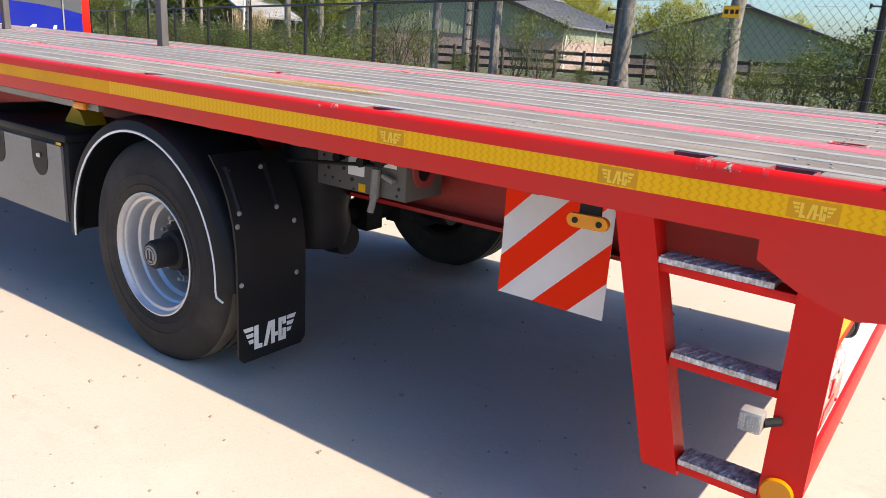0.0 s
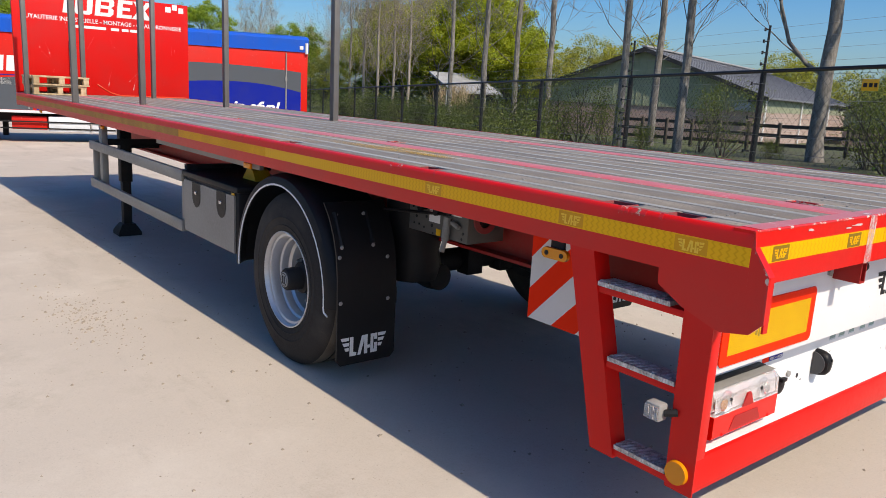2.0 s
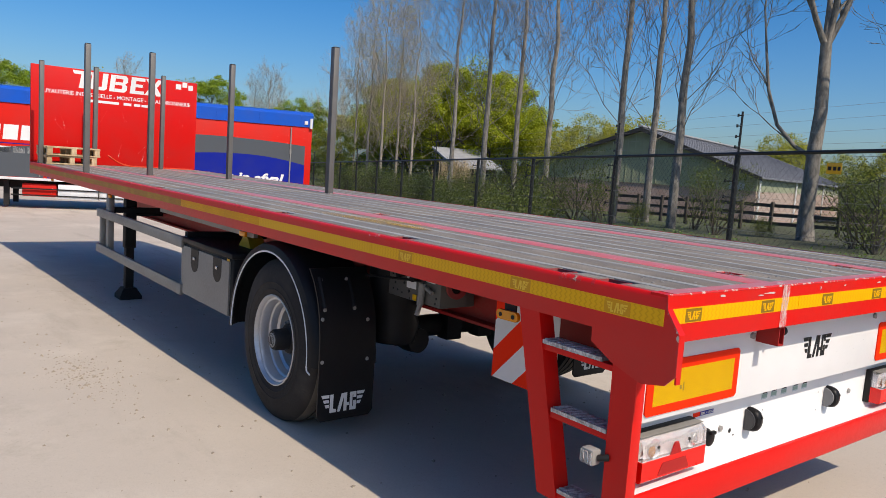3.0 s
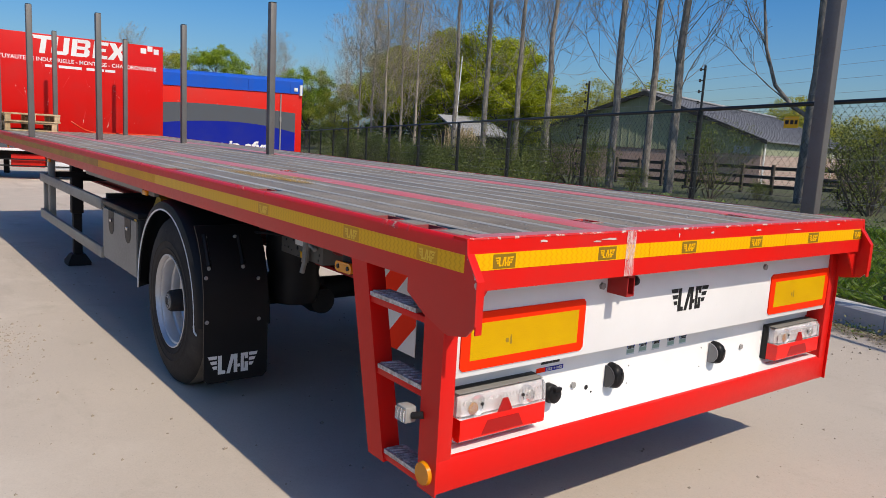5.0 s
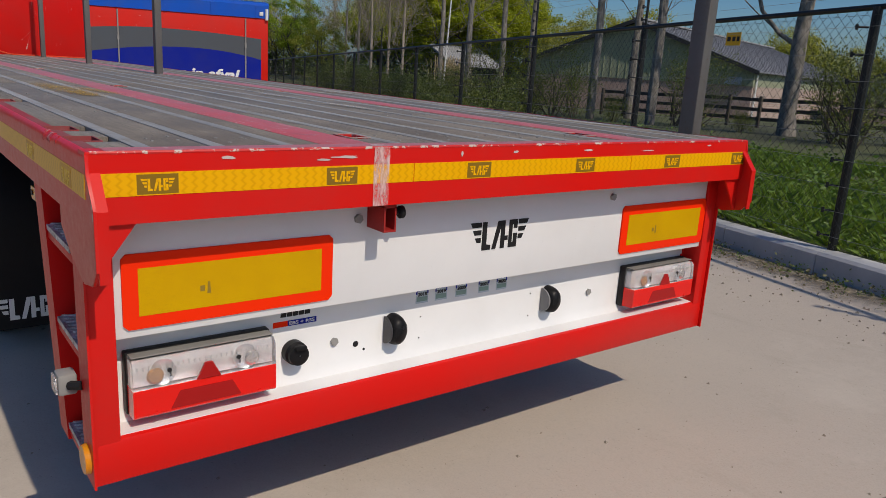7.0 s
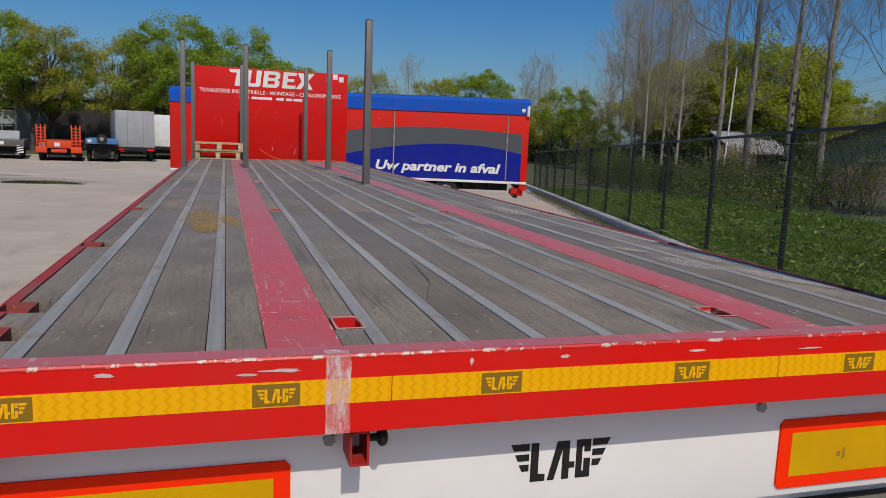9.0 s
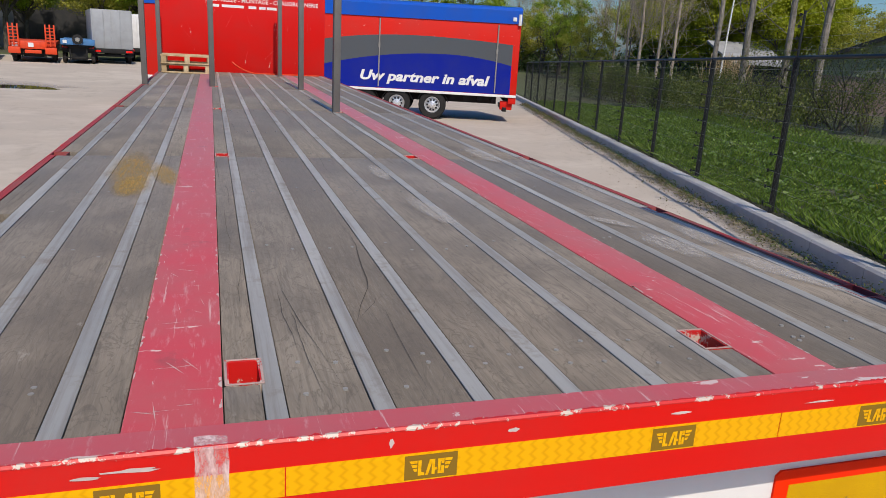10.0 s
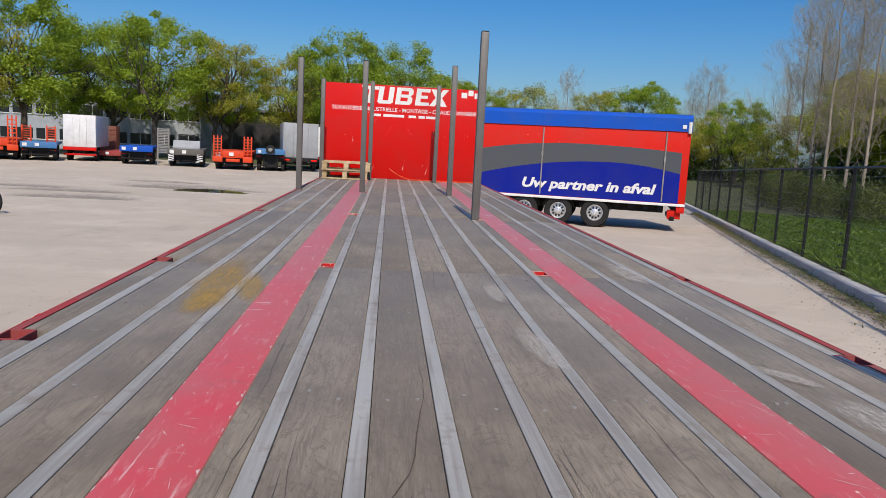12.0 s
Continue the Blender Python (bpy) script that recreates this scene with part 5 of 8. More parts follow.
def wheel(s):
    yo = s * 1.262
    w = -s
    # offsets along the axle run inwards from the outer wall
    prof = [(0.276, 0.02), (0.292, 0.004), (0.318, -0.001), (0.323, -0.005), (0.328, -0.001), (0.363, -0.003), (0.368, -0.007), (0.375, -0.003), (0.40, -0.002), (0.462, 0.010), (0.497, 0.028), (0.513, 0.05), (WR, 0.08), (WR, 0.118), (WR - 0.012, 0.12), (WR - 0.012, 0.132), (WR, 0.134), (WR, 0.18), (WR - 0.012, 0.182), (WR - 0.012, 0.196), (WR, 0.198), (WR, 0.245), (WR - 0.012, 0.247), (WR - 0.012, 0.259), (WR, 0.261), (WR, 0.30), (0.499, 0.325), (0.484, 0.35), (0.40, 0.378), (0.295, 0.37), (0.276, 0.35)]
    bm = bmesh.new()
    lathe(bm, [(r, w * a) for r, a in prof], (WX, yo, WZ), "y", 72)
    for v in bm.verts:
        v.co.z = max(v.co.z, yard_z(WX) - 0.004)
    tyre = part("tyre", bm, RUBBER, flatbed, "worn wide black trailer tyre", 28)
    tyre.data.materials.append(DUSTY_TREAD)
    for f in tyre.data.polygons:
        if math.hypot(f.center.x - WX, f.center.z - WZ) > WR - 0.004:
            f.material_index = 1
    bm = bmesh.new()
    rp = [(0.302, 0.012), (0.305, 0.0), (0.297, -0.002), (0.287, 0.012), (0.284, 0.024), (0.270, 0.027), (0.266, 0.036), (0.262, 0.085), (0.250, 0.092), (0.247, 0.10), (0.243, 0.135), (0.228, 0.15), (0.214, 0.215), (0.2, 0.228), (0.165, 0.232), (0.165, 0.242), (0.218, 0.236), (0.26, 0.15), (0.29, 0.03)]
    lathe(bm, [(r * 0.943, w * a) for r, a in rp], (WX, yo, WZ), "y", 64)
    part("rim", bm, SILVER, tyre, "deep silver steel rim", 30)
    bm = bmesh.new()
    lathe(bm, [(r, w * a) for r, a in [(0.175, 0.25), (0.172, 0.2), (0.13, 0.19), (0.125, 0.16), (0.098, 0.155), (0.092, 0.10), (0.07, 0.092), (0.066, 0.01), (0.058, -0.003), (0.001, -0.005)]], (WX, yo, WZ), "y", 36, False)
    part("hub", bm, BLACK_STEEL, tyre, "greasy black wheel hub")
    bm = bmesh.new()
    lathe(bm, [(0.046, w * -0.004), (0.046, w * -0.009), (0.041, w * -0.011), (0.001, w * -0.011)], (WX, yo, WZ), "y", 28, False)
    part("hub_cap", bm, GALV, tyre, "grey hub cap")
    bm = bmesh.new()
    lathe(bm, [(0.040, w * -0.0108), (0.036, w * -0.0108), (0.036, w * -0.0122), (0.040, w * -0.0122)], (WX, yo, WZ), "y", 28)
    for dx in (-0.012, 0.012):
        rod(bm, (WX + dx, yo + w * -0.0115, WZ - 0.02), (WX + dx, yo + w * -0.0115, WZ + 0.022), 0.004, 6)
    box(bm, WX - 0.024, WX + 0.024, yo + w * -0.0115 - 0.001, yo + w * -0.0115 + 0.001, WZ - 0.024, WZ - 0.018)
    part("cap_emblem", bm, INK, tyre)
    bm = bmesh.new()
    for i in range(10):
        a = 2 * math.pi * (i + 0.3) / 10
        c = (WX + 0.155 * math.cos(a), yo + w * 0.20, WZ + 0.155 * math.sin(a))
        rod(bm, (c[0], yo + w * 0.205, c[2]), (c[0], yo + w * 0.165, c[2]), 0.019, 6)
        rod(bm, (c[0], yo + w * 0.166, c[2]), (c[0], yo + w * 0.145, c[2]), 0.011, 8)
    pieces("wheel_nut", bm, GALV, tyre, "ring of steel wheel nuts")


wheel(-1)
wheel(1)


def mudguard(s):
    cx, cz, R = -2.937, 0.455, 0.589
    outer, inner = s * 1.272, s * 0.86
    bm = bmesh.new()
    n = 36
    rings = []
    for i in range(n + 1):
        a = radians(182 - 184 * i / n)
        c, sn = math.cos(a), math.sin(a)
        ring = []
        roll = 0.075 - 0.037 * abs(sn)
        for q, y in ((-0.028, outer), (-0.012, outer - s * 0.002), (roll * 0.45, outer - s * 0.012), (roll * 0.82, outer - s * 0.042), (roll, outer - s * 0.09), (roll, inner), (roll - 0.012, inner), (roll - 0.012, outer - s * 0.09), (-0.01, outer - s * 0.02), (-0.03, outer - s * 0.012)):
            ring.append(bm.verts.new((cx + (R + q) * c, y, cz + (R + q) * 1.02 * sn)))
        rings.append(ring)
    for a, b in zip(rings, rings[1:]):
        for k in range(len(a)):
            bm.faces.new((a[k], a[(k + 1) % len(a)], b[(k + 1) % len(a)], b[k]))
    bm.faces.new(rings[0])
    bm.faces.new(rings[-1][::-1])
    guard = part("mudguard", bm, BLACK_PLASTIC, flatbed, "black plastic mudguard over the wheel", 40)
    bm = bmesh.new()
    rings = []
    for i in range(n + 1):
        a = radians(182 - 184 * i / n)
        c, sn = math.cos(a), math.sin(a)
        rings.append([bm.verts.new((cx + r * c, y, cz + r * 1.02 * sn)) for r, y in ((R - 0.033, outer + s * 0.001), (R - 0.024, outer + s * 0.004), (R - 0.022, outer), (R - 0.03, outer - s * 0.004))])
    for a, b in zip(rings, rings[1:]):
        for k in range(4):
            bm.faces.new((a[k], a[(k + 1) % 4], b[(k + 1) % 4], b[k]))
    rod(bm, (cx + R - 0.028, outer + s * 0.001, cz - 0.02), (cx + R - 0.02, outer + s * 0.001, cz - 0.05), 0.0045, 6)
    rod(bm, (cx + R - 0.02, outer + s * 0.001, cz - 0.05), (cx + R + 0.02, outer + s * 0.001, cz - 0.062), 0.0045, 6)
    part("guard_piping", bm, WHITE_INK, guard, "white piping on the mudguard edge")
    bm = bmesh.new()
    box(bm, cx - 0.03, cx + 0.03, outer - s * 0.06 - 0.007, outer - s * 0.06 + 0.007, cz + R * 1.02 + 0.016, cz + R * 1.02 + 0.0185)
    part("guard_label", bm, GREY_PALE, guard)
    # flap with ribs, rivets and emblem
    fx = -2.246
    y0, y1 = (s * 1.262, s * 0.89)
    lo, hi = min(y0, y1), max(y0, y1)
    bm = bmesh.new()
    rows = []
    for z, dx in ((0.132, 0.0), (0.16, 0.0), (0.45, 0.0), (0.62, -0.004), (0.74, -0.022), (0.84, -0.055), (0.93, -0.105), (1.0, -0.165)):
        inset = 0.025 if z < 0.14 else 0.0
        ya, yb = lo + inset, hi - inset
        rows.append([bm.verts.new((fx + dx + t2, y, z)) for t2, y in ((-0.006, ya), (0.006, ya), (0.006, yb), (-0.006, yb))])
    for p, q in zip(rows, rows[1:]):
        for k in range(4):
            bm.faces.new((p[k], p[(k + 1) % 4], q[(k + 1) % 4], q[k]))
    bm.faces.new(rows[0][::-1])
    bm.faces.new(rows[-1])
    flap = part("mud_flap", bm, BLACK_PLASTIC, flatbed, "black rubber mud flap with a white winged emblem")
    bm = bmesh.new()
    for y in (s * 1.225, s * 1.03):
        rod(bm, (fx - 0.115, y, 0.955), (fx - 0.03, y, 0.79), 0.014, 8)
    pieces("flap_rib", bm, BLACK_PLASTIC, flap)
    bm = bmesh.new()
    for y, z in ((s * 1.245, 0.73), (s * 1.245, 0.485), (s * 0.945, 0.71), (s * 0.945, 0.478), (s * 1.225, 0.78), (s * 1.03, 0.78), (s * 1.22, 0.94), (s * 1.05, 0.94)):
        lathe(bm, [(0.012, 0.0), (0.010, 0.004), (0.001, 0.006)], (fx + 0.006 + {0.73: -0.021, 0.71: -0.018, 0.78: -0.034, 0.94: -0.112}.get(z, 0), y, z), "x", 10, False)
    pieces("rivet", bm, GALV, flap)
    wing_mark("flap_emblem", 0.292, WHITE_INK, flap, face_pose((fx + 0.0062, s * 1.094 - 0.146, 0.18), (0, 1, 0), (0, 0, 1)))


mudguard(-1)
mudguard(1)

# valve unit, lines, tanks behind the near wheel
bm = bmesh.new()
box(bm, -2.26, -1.755, -0.808, -0.56, 0.86, 1.10, 0.006)
valve = part("valve_box", bm, VALVE_GREY, flatbed, "grey brake valve unit with labels and a ring")
bm = bmesh.new()
for x, z in ((-2.22, 0.99), (-2.21, 0.90), (-2.165, 0.90), (-2.12, 0.89), (-2.10, 0.95), (-2.05, 0.91), (-2.04, 0.87), (-1.93, 0.90), (-1.80, 0.88), (-1.79, 0.91), (-2.19, 0.94)):
    rod(bm, (x, -0.8075, z), (x, -0.8105, z), rng.uniform(0.005, 0.010), 8)
pieces("plate_hole", bm, INK, valve)
bm = bmesh.new()
for x0, x1, z0, z1 in ((-2.072, -1.98, 0.93, 1.06), (-1.912, -1.805, 0.99, 1.06)):
    box(bm, x0, x1, -0.8125, -0.8085, z0, z1, 0.001)
pieces("valve_label", bm, WHITE_INK, valve)
bm = bmesh.new()
for x, z in ((-2.045, 1.03), (-2.10, 1.00), (-1.965, 1.00), (-1.86, 1.015)):
    rod(bm, (x, -0.8125, z), (x, -0.845, z), 0.013, 10)
    rod(bm, (x, -0.845, z), (x, -0.858, z), 0.022, 10)
pieces("valve_knob", bm, BLACK_PLASTIC, valve)
bm = bmesh.new()
box(bm, -2.01, -1.972, -0.8115, -0.8085, 0.865, 0.90, 0.001)
part("yellow_tag", bm, YELLOW_PLASTIC, valve)
bm = bmesh.new()
rod(bm, (-1.895, -0.83, 0.98), (-1.895, -0.84, 0.86), 0.020, 10)
rod(bm, (-1.895, -0.84, 0.86), (-1.905, -0.85, 0.80), 0.014, 10)
rod(bm, (-1.86, -0.83, 0.96), (-1.80, -0.83, 0.94), 0.012, 8)
part("valve_tap", bm, GALV, valve)
bm = bmesh.new()
lathe(bm, [(0.075, 0.0), (0.075, 0.012), (0.045, 0.012), (0.045, 0.0)], (-1.7545, -0.70, 0.985), "x", 24)
part("coupling_ring", bm, EDGE_RED, valve, "dusty worn red coupling ring")
bm = bmesh.new()
rod(bm, (-1.756, -0.70, 0.985), (-1.7505, -0.70, 0.985), 0.044, 20)
part("coupling_hole", bm, INK, valve)
bm = bmesh.new()
rod(bm, (-2.62, -0.6, 1.03), (-1.95, -0.8, 1.0), 0.014, 8)
rod(bm, (-2.3, -0.95, 0.97), (-1.9, -0.80, 0.99), 0.008, 8)
pieces("air_line", bm, BLACK_PLASTIC, flatbed)
for y in (-0.2, 0.25):
    bm = bmesh.new()
    lathe(bm, [(0.001, -0.42), (0.1, -0.4), (0.125, -0.35), (0.125, 0.35), (0.1, 0.4), (0.001, 0.42)], (-1.55, y, 0.92), "x", 24, False)
    part("air_tank", bm, BLACK_STEEL, flatbed)
bm = bmesh.new()
for x, y, z in ((-2.5, -0.45, 0.5), (-2.5, 0.45, 0.5)):
    lathe(bm, [(0.001, -0.1), (0.08, -0.1), (0.09, 0.0), (0.08, 0.1), (0.001, 0.1)], (x, y, z), "x", 18, False)
pieces("brake_chamber", bm, BLACK_STEEL, flatbed)

# tool box
bm = bmesh.new()
box(bm, -4.60, -3.60, -1.232, -0.72, 0.46, 0.90, 0.02)
tool = part("tool_box", bm, BLACK_PLASTIC, flatbed, "grey-fronted tool box with two latches")
bm = bmesh.new()
prism(bm, [(-4.59, 0.47), (-3.64, 0.47), (-3.64, 0.86), (-4.59, 0.86)], "y", -1.245, -1.232)
part("box_front", bm, GREY_ALU, tool, "dull grey metal front")
for x in (-4.33, -3.86):
    bm = bmesh.new()
    pts = [(x - 0.08, 0.862), (x + 0.08, 0.862), (x + 0.08, 0.76)] + [(x + 0.08 * math.cos(a), 0.76 - 0.08 * math.sin(a)) for a in [math.pi * k / 10 for k in range(1, 10)]] + [(x - 0.08, 0.76)]
    prism(bm, pts[::-1], "y", -1.2475, -1.2455)
    part("latch_recess", bm, BLACK_PLASTIC, tool)
    bm = bmesh.new()
    box(bm, x - 0.018, x + 0.018, -1.258, -1.2475, 0.775, 0.80, 0.004)
    part("latch", bm, CHROME, tool)
bm = bmesh.new()
box(bm, -4.62, -3.58, -1.25, -0.70, 0.885, 0.925, 0.01)
part("box_lid", bm, BLACK_PLASTIC, tool)
bm = bmesh.new()
box(bm, -3.68, -3.63, -1.2465, -1.2455, 0.865, 0.88)
part("box_tag", bm, YELLOW_PLASTIC, tool)
# wheel chock and small lamps above the box
bm = bmesh.new()
prism(bm, [(-4.02, 0.93), (-3.8, 0.93), (-3.85, 1.0), (-3.93, 1.02)], "y", -1.02, -0.9)
part("wheel_chock", bm, YELLOW_PLASTIC, flatbed, "yellow plastic wheel chock in its holder")
for x in (-3.42, -6.9, -9.9):
    bm = bmesh.new()
    box(bm, x - 0.05, x + 0.05, -1.255, -1.235, 1.07, 1.105, 0.006)
    part("side_lamp", bm, LENS_AMBER, flatbed, "small amber side lamp")
bm = bmesh.new()
box(bm, -5.3, -3.3, -1.22, -1.19, 1.07, 1.10)
part("outrigger", bm, GREY_ALU, flatbed)

# side guard rails
bm = bmesh.new()
guard_y = -1.255
box(bm, -7.40, -4.63, guard_y, guard_y + 0.03, 0.835, 0.925, 0.004)
part("guard_rail", bm, GREY_ALU, flatbed, "grey aluminium side under-run rail")
bm = bmesh.new()
box(bm, -7.40, -4.63, guard_y, guard_y + 0.03, 0.445, 0.535, 0.004)
part("guard_rail", bm, GREY_ALU, flatbed, "grey aluminium side under-run rail")
for x0, x1 in ((-7.39, -7.34), (-7.12, -7.02), (-4.70, -4.64)):
    bm = bmesh.new()
    box(bm, x0, x1, guard_y + 0.031, guard_y + 0.09, 0.446, 1.10 if x0 > -7.2 and x0 < -5 else 0.924, 0.003)
    part("guard_post", bm, GREY_ALU, flatbed)
for x in (-7.07, -4.67):
    bm = bmesh.new()
    box(bm, x - 0.03, x + 0.03, -1.2, -0.5, 0.9, 0.96)
    part("guard_arm", bm, BLACK_STEEL, flatbed)

# landing legs
for s in (-1, 1):
    gz = yard_z(-7.5)
    bm = bmesh.new()
    box(bm, -7.58, -7.46, s * 0.87 - 0.06, s * 0.87 + 0.06, 0.46, 1.12, 0.008)
    leg = part("landing_leg", bm, BLACK_STEEL, flatbed, "dark telescopic landing leg with a flared foot")
    bm = bmesh.new()
    box(bm, -7.565, -7.475, s * 0.87 - 0.045, s * 0.87 + 0.045, gz + 0.1, 0.5, 0.004)
    part("inner_tube", bm, BLACK_STEEL, leg)
    bm = bmesh.new()
    a, b = 0.07, 0.12
    lo = [bm.verts.new((-7.52 + i * b, s * 0.87 + j * b, gz + 0.005)) for i, j in ((-1, -1), (1, -1), (1, 1), (-1, 1))]
    md = [bm.verts.new((-7.52 + i * b, s * 0.87 + j * b, gz + 0.045)) for i, j in ((-1, -1), (1, -1), (1, 1), (-1, 1))]
    hi = [bm.verts.new((-7.52 + i * a, s * 0.87 + j * a, gz + 0.13)) for i, j in ((-1, -1), (1, -1), (1, 1), (-1, 1))]
    bm.faces.new(lo[::-1])
    bm.faces.new(hi)
    for p, q in ((lo, md), (md, hi)):
        for k in range(4):
            bm.faces.new((p[k], p[(k + 1) % 4], q[(k + 1) % 4], q[k]))
    part("leg_foot", bm, BLACK_STEEL, leg)
bm = bmesh.new()
rod(bm, (-7.52, -0.9, 0.85), (-7.52, 0.9, 0.85), 0.025, 10)
part("leg_shaft", bm, BLACK_STEEL, flatbed)

# headboard
HX, HT = -11.49, 2.755
bm = bmesh.new()
box(bm, HX - 0.06, HX, -1.262, 1.262, 1.10, HT, 0.006)
head = part("headboard", bm, HEAD_RED, flatbed, "tall red headboard panel with white lettering")
bm = bmesh.new()
for k in range(26):
    y, z = rng.uniform(-1.1, 1.1), rng.uniform(1.35, 2.25)
    L, a = rng.uniform(0.03, 0.22), rng.gauss(1.5, 0.35)
    w = rng.uniform(0.002, 0.007)
    dy, dz = math.cos(a) * L, math.sin(a) * L
    prism(bm, [(y, z), (y + w * 2, z), (y + dy + w, z + dz), (y + dy, z + dz)], "x", HX, HX + 0.0008)
pieces("scratch", bm, CHIPPED, head, "pale scratches in the red paint")
for blocks in (
        (((-0.665, 0.8), (-0.42, 0.8), (-0.41, 1), (-0.69, 1)), ((-0.60, 0), (-0.52, 0), (-0.49, 0.8), (-0.565, 0.8))),
        (((-0.435, 0.1), (-0.41, 0), (-0.23, 0), (-0.19, 0.1), (-0.165, 1), (-0.245, 1), (-0.265, 0.2), (-0.355, 0.2), (-0.325, 1), (-0.405, 1)),),
        (((-0.155, 0), (-0.08, 0), (-0.05, 1), (-0.125, 1)), ((-0.078, 0), (0.07, 0), (0.115, 0.15), (0.12, 0.4), (0.085, 0.5), (0.13, 0.62), (0.135, 0.88), (0.10, 1), (-0.048, 1), (-0.053, 0.8), (0.06, 0.8), (0.055, 0.6), (-0.059, 0.6), (-0.064, 0.42), (0.045, 0.42), (0.04, 0.2), (-0.072, 0.2))),
        (((0.16, 0), (0.38, 0), (0.385, 0.2), (0.245, 0.2), (0.25, 0.42), (0.36, 0.42), (0.365, 0.6), (0.256, 0.6), (0.262, 0.8), (0.40, 0.8), (0.405, 1), (0.19, 1)),),
        (((0.385, 0), (0.475, 0), (0.535, 0.34), (0.58, 0), (0.675, 0), (0.59, 0.52), (0.70, 1), (0.605, 1), (0.55, 0.68), (0.51, 1), (0.415, 1), (0.485, 0.5)),)):
    bm = bmesh.new()
    for block in blocks:
        bm.faces.new([bm.verts.new((HX + 0.0012, u, 2.465 + 0.265 * v)) for u, v in block])
    part("painted_letter", bm, WHITE_INK, head, "big white painted lettering")
bm = bmesh.new()
for a, b, z0 in ((0.90, 0.99, 2.62), (1.01, 1.09, 2.66), (1.11, 1.19, 2.62)):
    prism(bm, [(a, z0), (b, z0), (b, z0 + 0.085), (a, z0 + 0.085)], "x", HX, HX + 0.0012)
pieces("corner_mark", bm, WHITE_INK, head)
lettering("headboard_text", "TUYAUTERIE INDUSTRIELLE - MONTAGE - CHAUDRONNERIE", 0.062, 2.30, WHITE_INK, head, face_pose((HX + 0.0013, -1.15, 2.345), (0, 1, 0), (0, 0, 1)), 0, 0.012)
bm = bmesh.new()
for a, b in ((-0.52, -0.37), (-0.33, 0.0), (0.07, 0.19), (0.23, 0.33), (0.35, 0.5)):
    prism(bm, [(a, 2.262), (b, 2.262), (b, 2.302), (a, 2.302)], "x", HX, HX + 0.0012)
pieces("small_print", bm, WHITE_INK, head, "white painted small print")

# stakes stand loose in their pockets
SX, top = 0.04, 2.77
for x, y in ((-0.262, 1.236), (PX[2], 0.5), (PX[3], 0.5), (PX[3], -0.505), (PX[3], -1.226), (PX[4], 0.49), (PX[4], -0.5), (PX[4], -1.226)):
    lean = rng.uniform(-0.5, 0.5)
    st = base("stake", "grey square steel stake standing in a deck pocket", "stake", "stakes on the flatbed")
    bm = bmesh.new()
    box(bm, -0.038, 0.038, -0.03, 0.03, -0.14, 1.468, 0.006)
    part("tube", bm, STAKE, st)
    bm = bmesh.new()
    box(bm, -0.036, 0.036, -0.028, 0.028, 1.468, 1.475, 0.002)
    part("end_cap", bm, BLACK_STEEL, st)
    st.matrix_world = pose(x, y, H, lean, rng.uniform(-0.6, 0.6), 0)

# pallets against the headboard


def pallet(m, label):
    p = base("pallet", label, "pallet", "pallets on the flatbed", m)
    for y in (-0.33, -0.165, 0.0, 0.165, 0.33):
        bm = bmesh.new()
        box(bm, -0.5, 0.5, y - 0.05, y + 0.05, 0.095, 0.115, 0.002)
        part("top_board", bm, PALLET_WOOD, p)
    for x in (-0.44, 0.0, 0.44):
        bm = bmesh.new()
        box(bm, x - 0.05, x + 0.05, -0.38, 0.38, 0.078, 0.0945, 0.002)
        part("cross_board", bm, PALLET_WOOD, p)
        for y in (-0.33, 0.0, 0.33):
            bm = bmesh.new()
            box(bm, x - 0.05, x + 0.05, y - 0.05, y + 0.05, 0.0175, 0.0775, 0.002)
            part("block", bm, PALLET_WOOD, p)
    for y in (-0.33, 0.0, 0.33):
        bm = bmesh.new()
        box(bm, -0.5, 0.5, y - 0.05, y + 0.05, 0.0, 0.017, 0.002)
        part("runner", bm, PALLET_WOOD, p)
    return p


pallet(pose(-10.95, -0.86, 1.2835, 0, 0, 90) @ Matrix.Diagonal((0.68, 0.95, 1.1, 1)), "weathered wooden pallet lying on the deck by the headboard")
pallet(pose(-10.93, -0.85, 1.412, 0, 0, 91.5) @ Matrix.Diagonal((0.72, 0.95, 1.1, 1)), "pale wooden pallet stacked on another pallet")
# a loose orange lashing strap by the headboard
bm = bmesh.new()
pts = [(-11.3 + 0.02 * math.sin(i * 1.3), -0.2 + 1.35 * i / 24, 1.287 + 0.16 * max(0, 1 - i / 7) ** 2) for i in range(25)]
for p, q in zip(pts, pts[1:]):
    rod(bm, p, q, 0.012, 5)
tagged(part("lashing_strap", bm, ORANGE_RED), "loose orange lashing strap lying on the deck", "strap")

# ---------------------------------------------------------------- kerb and fence along the yard
def fence_point(x, off=0.0):
    """A point on the kerb's front line at that x, moved off metres away from the yard."""
    y = (KERB_V - FN.x * x) / FN.y
    p = Vector((x, y, 0)) + FN * off
    return p


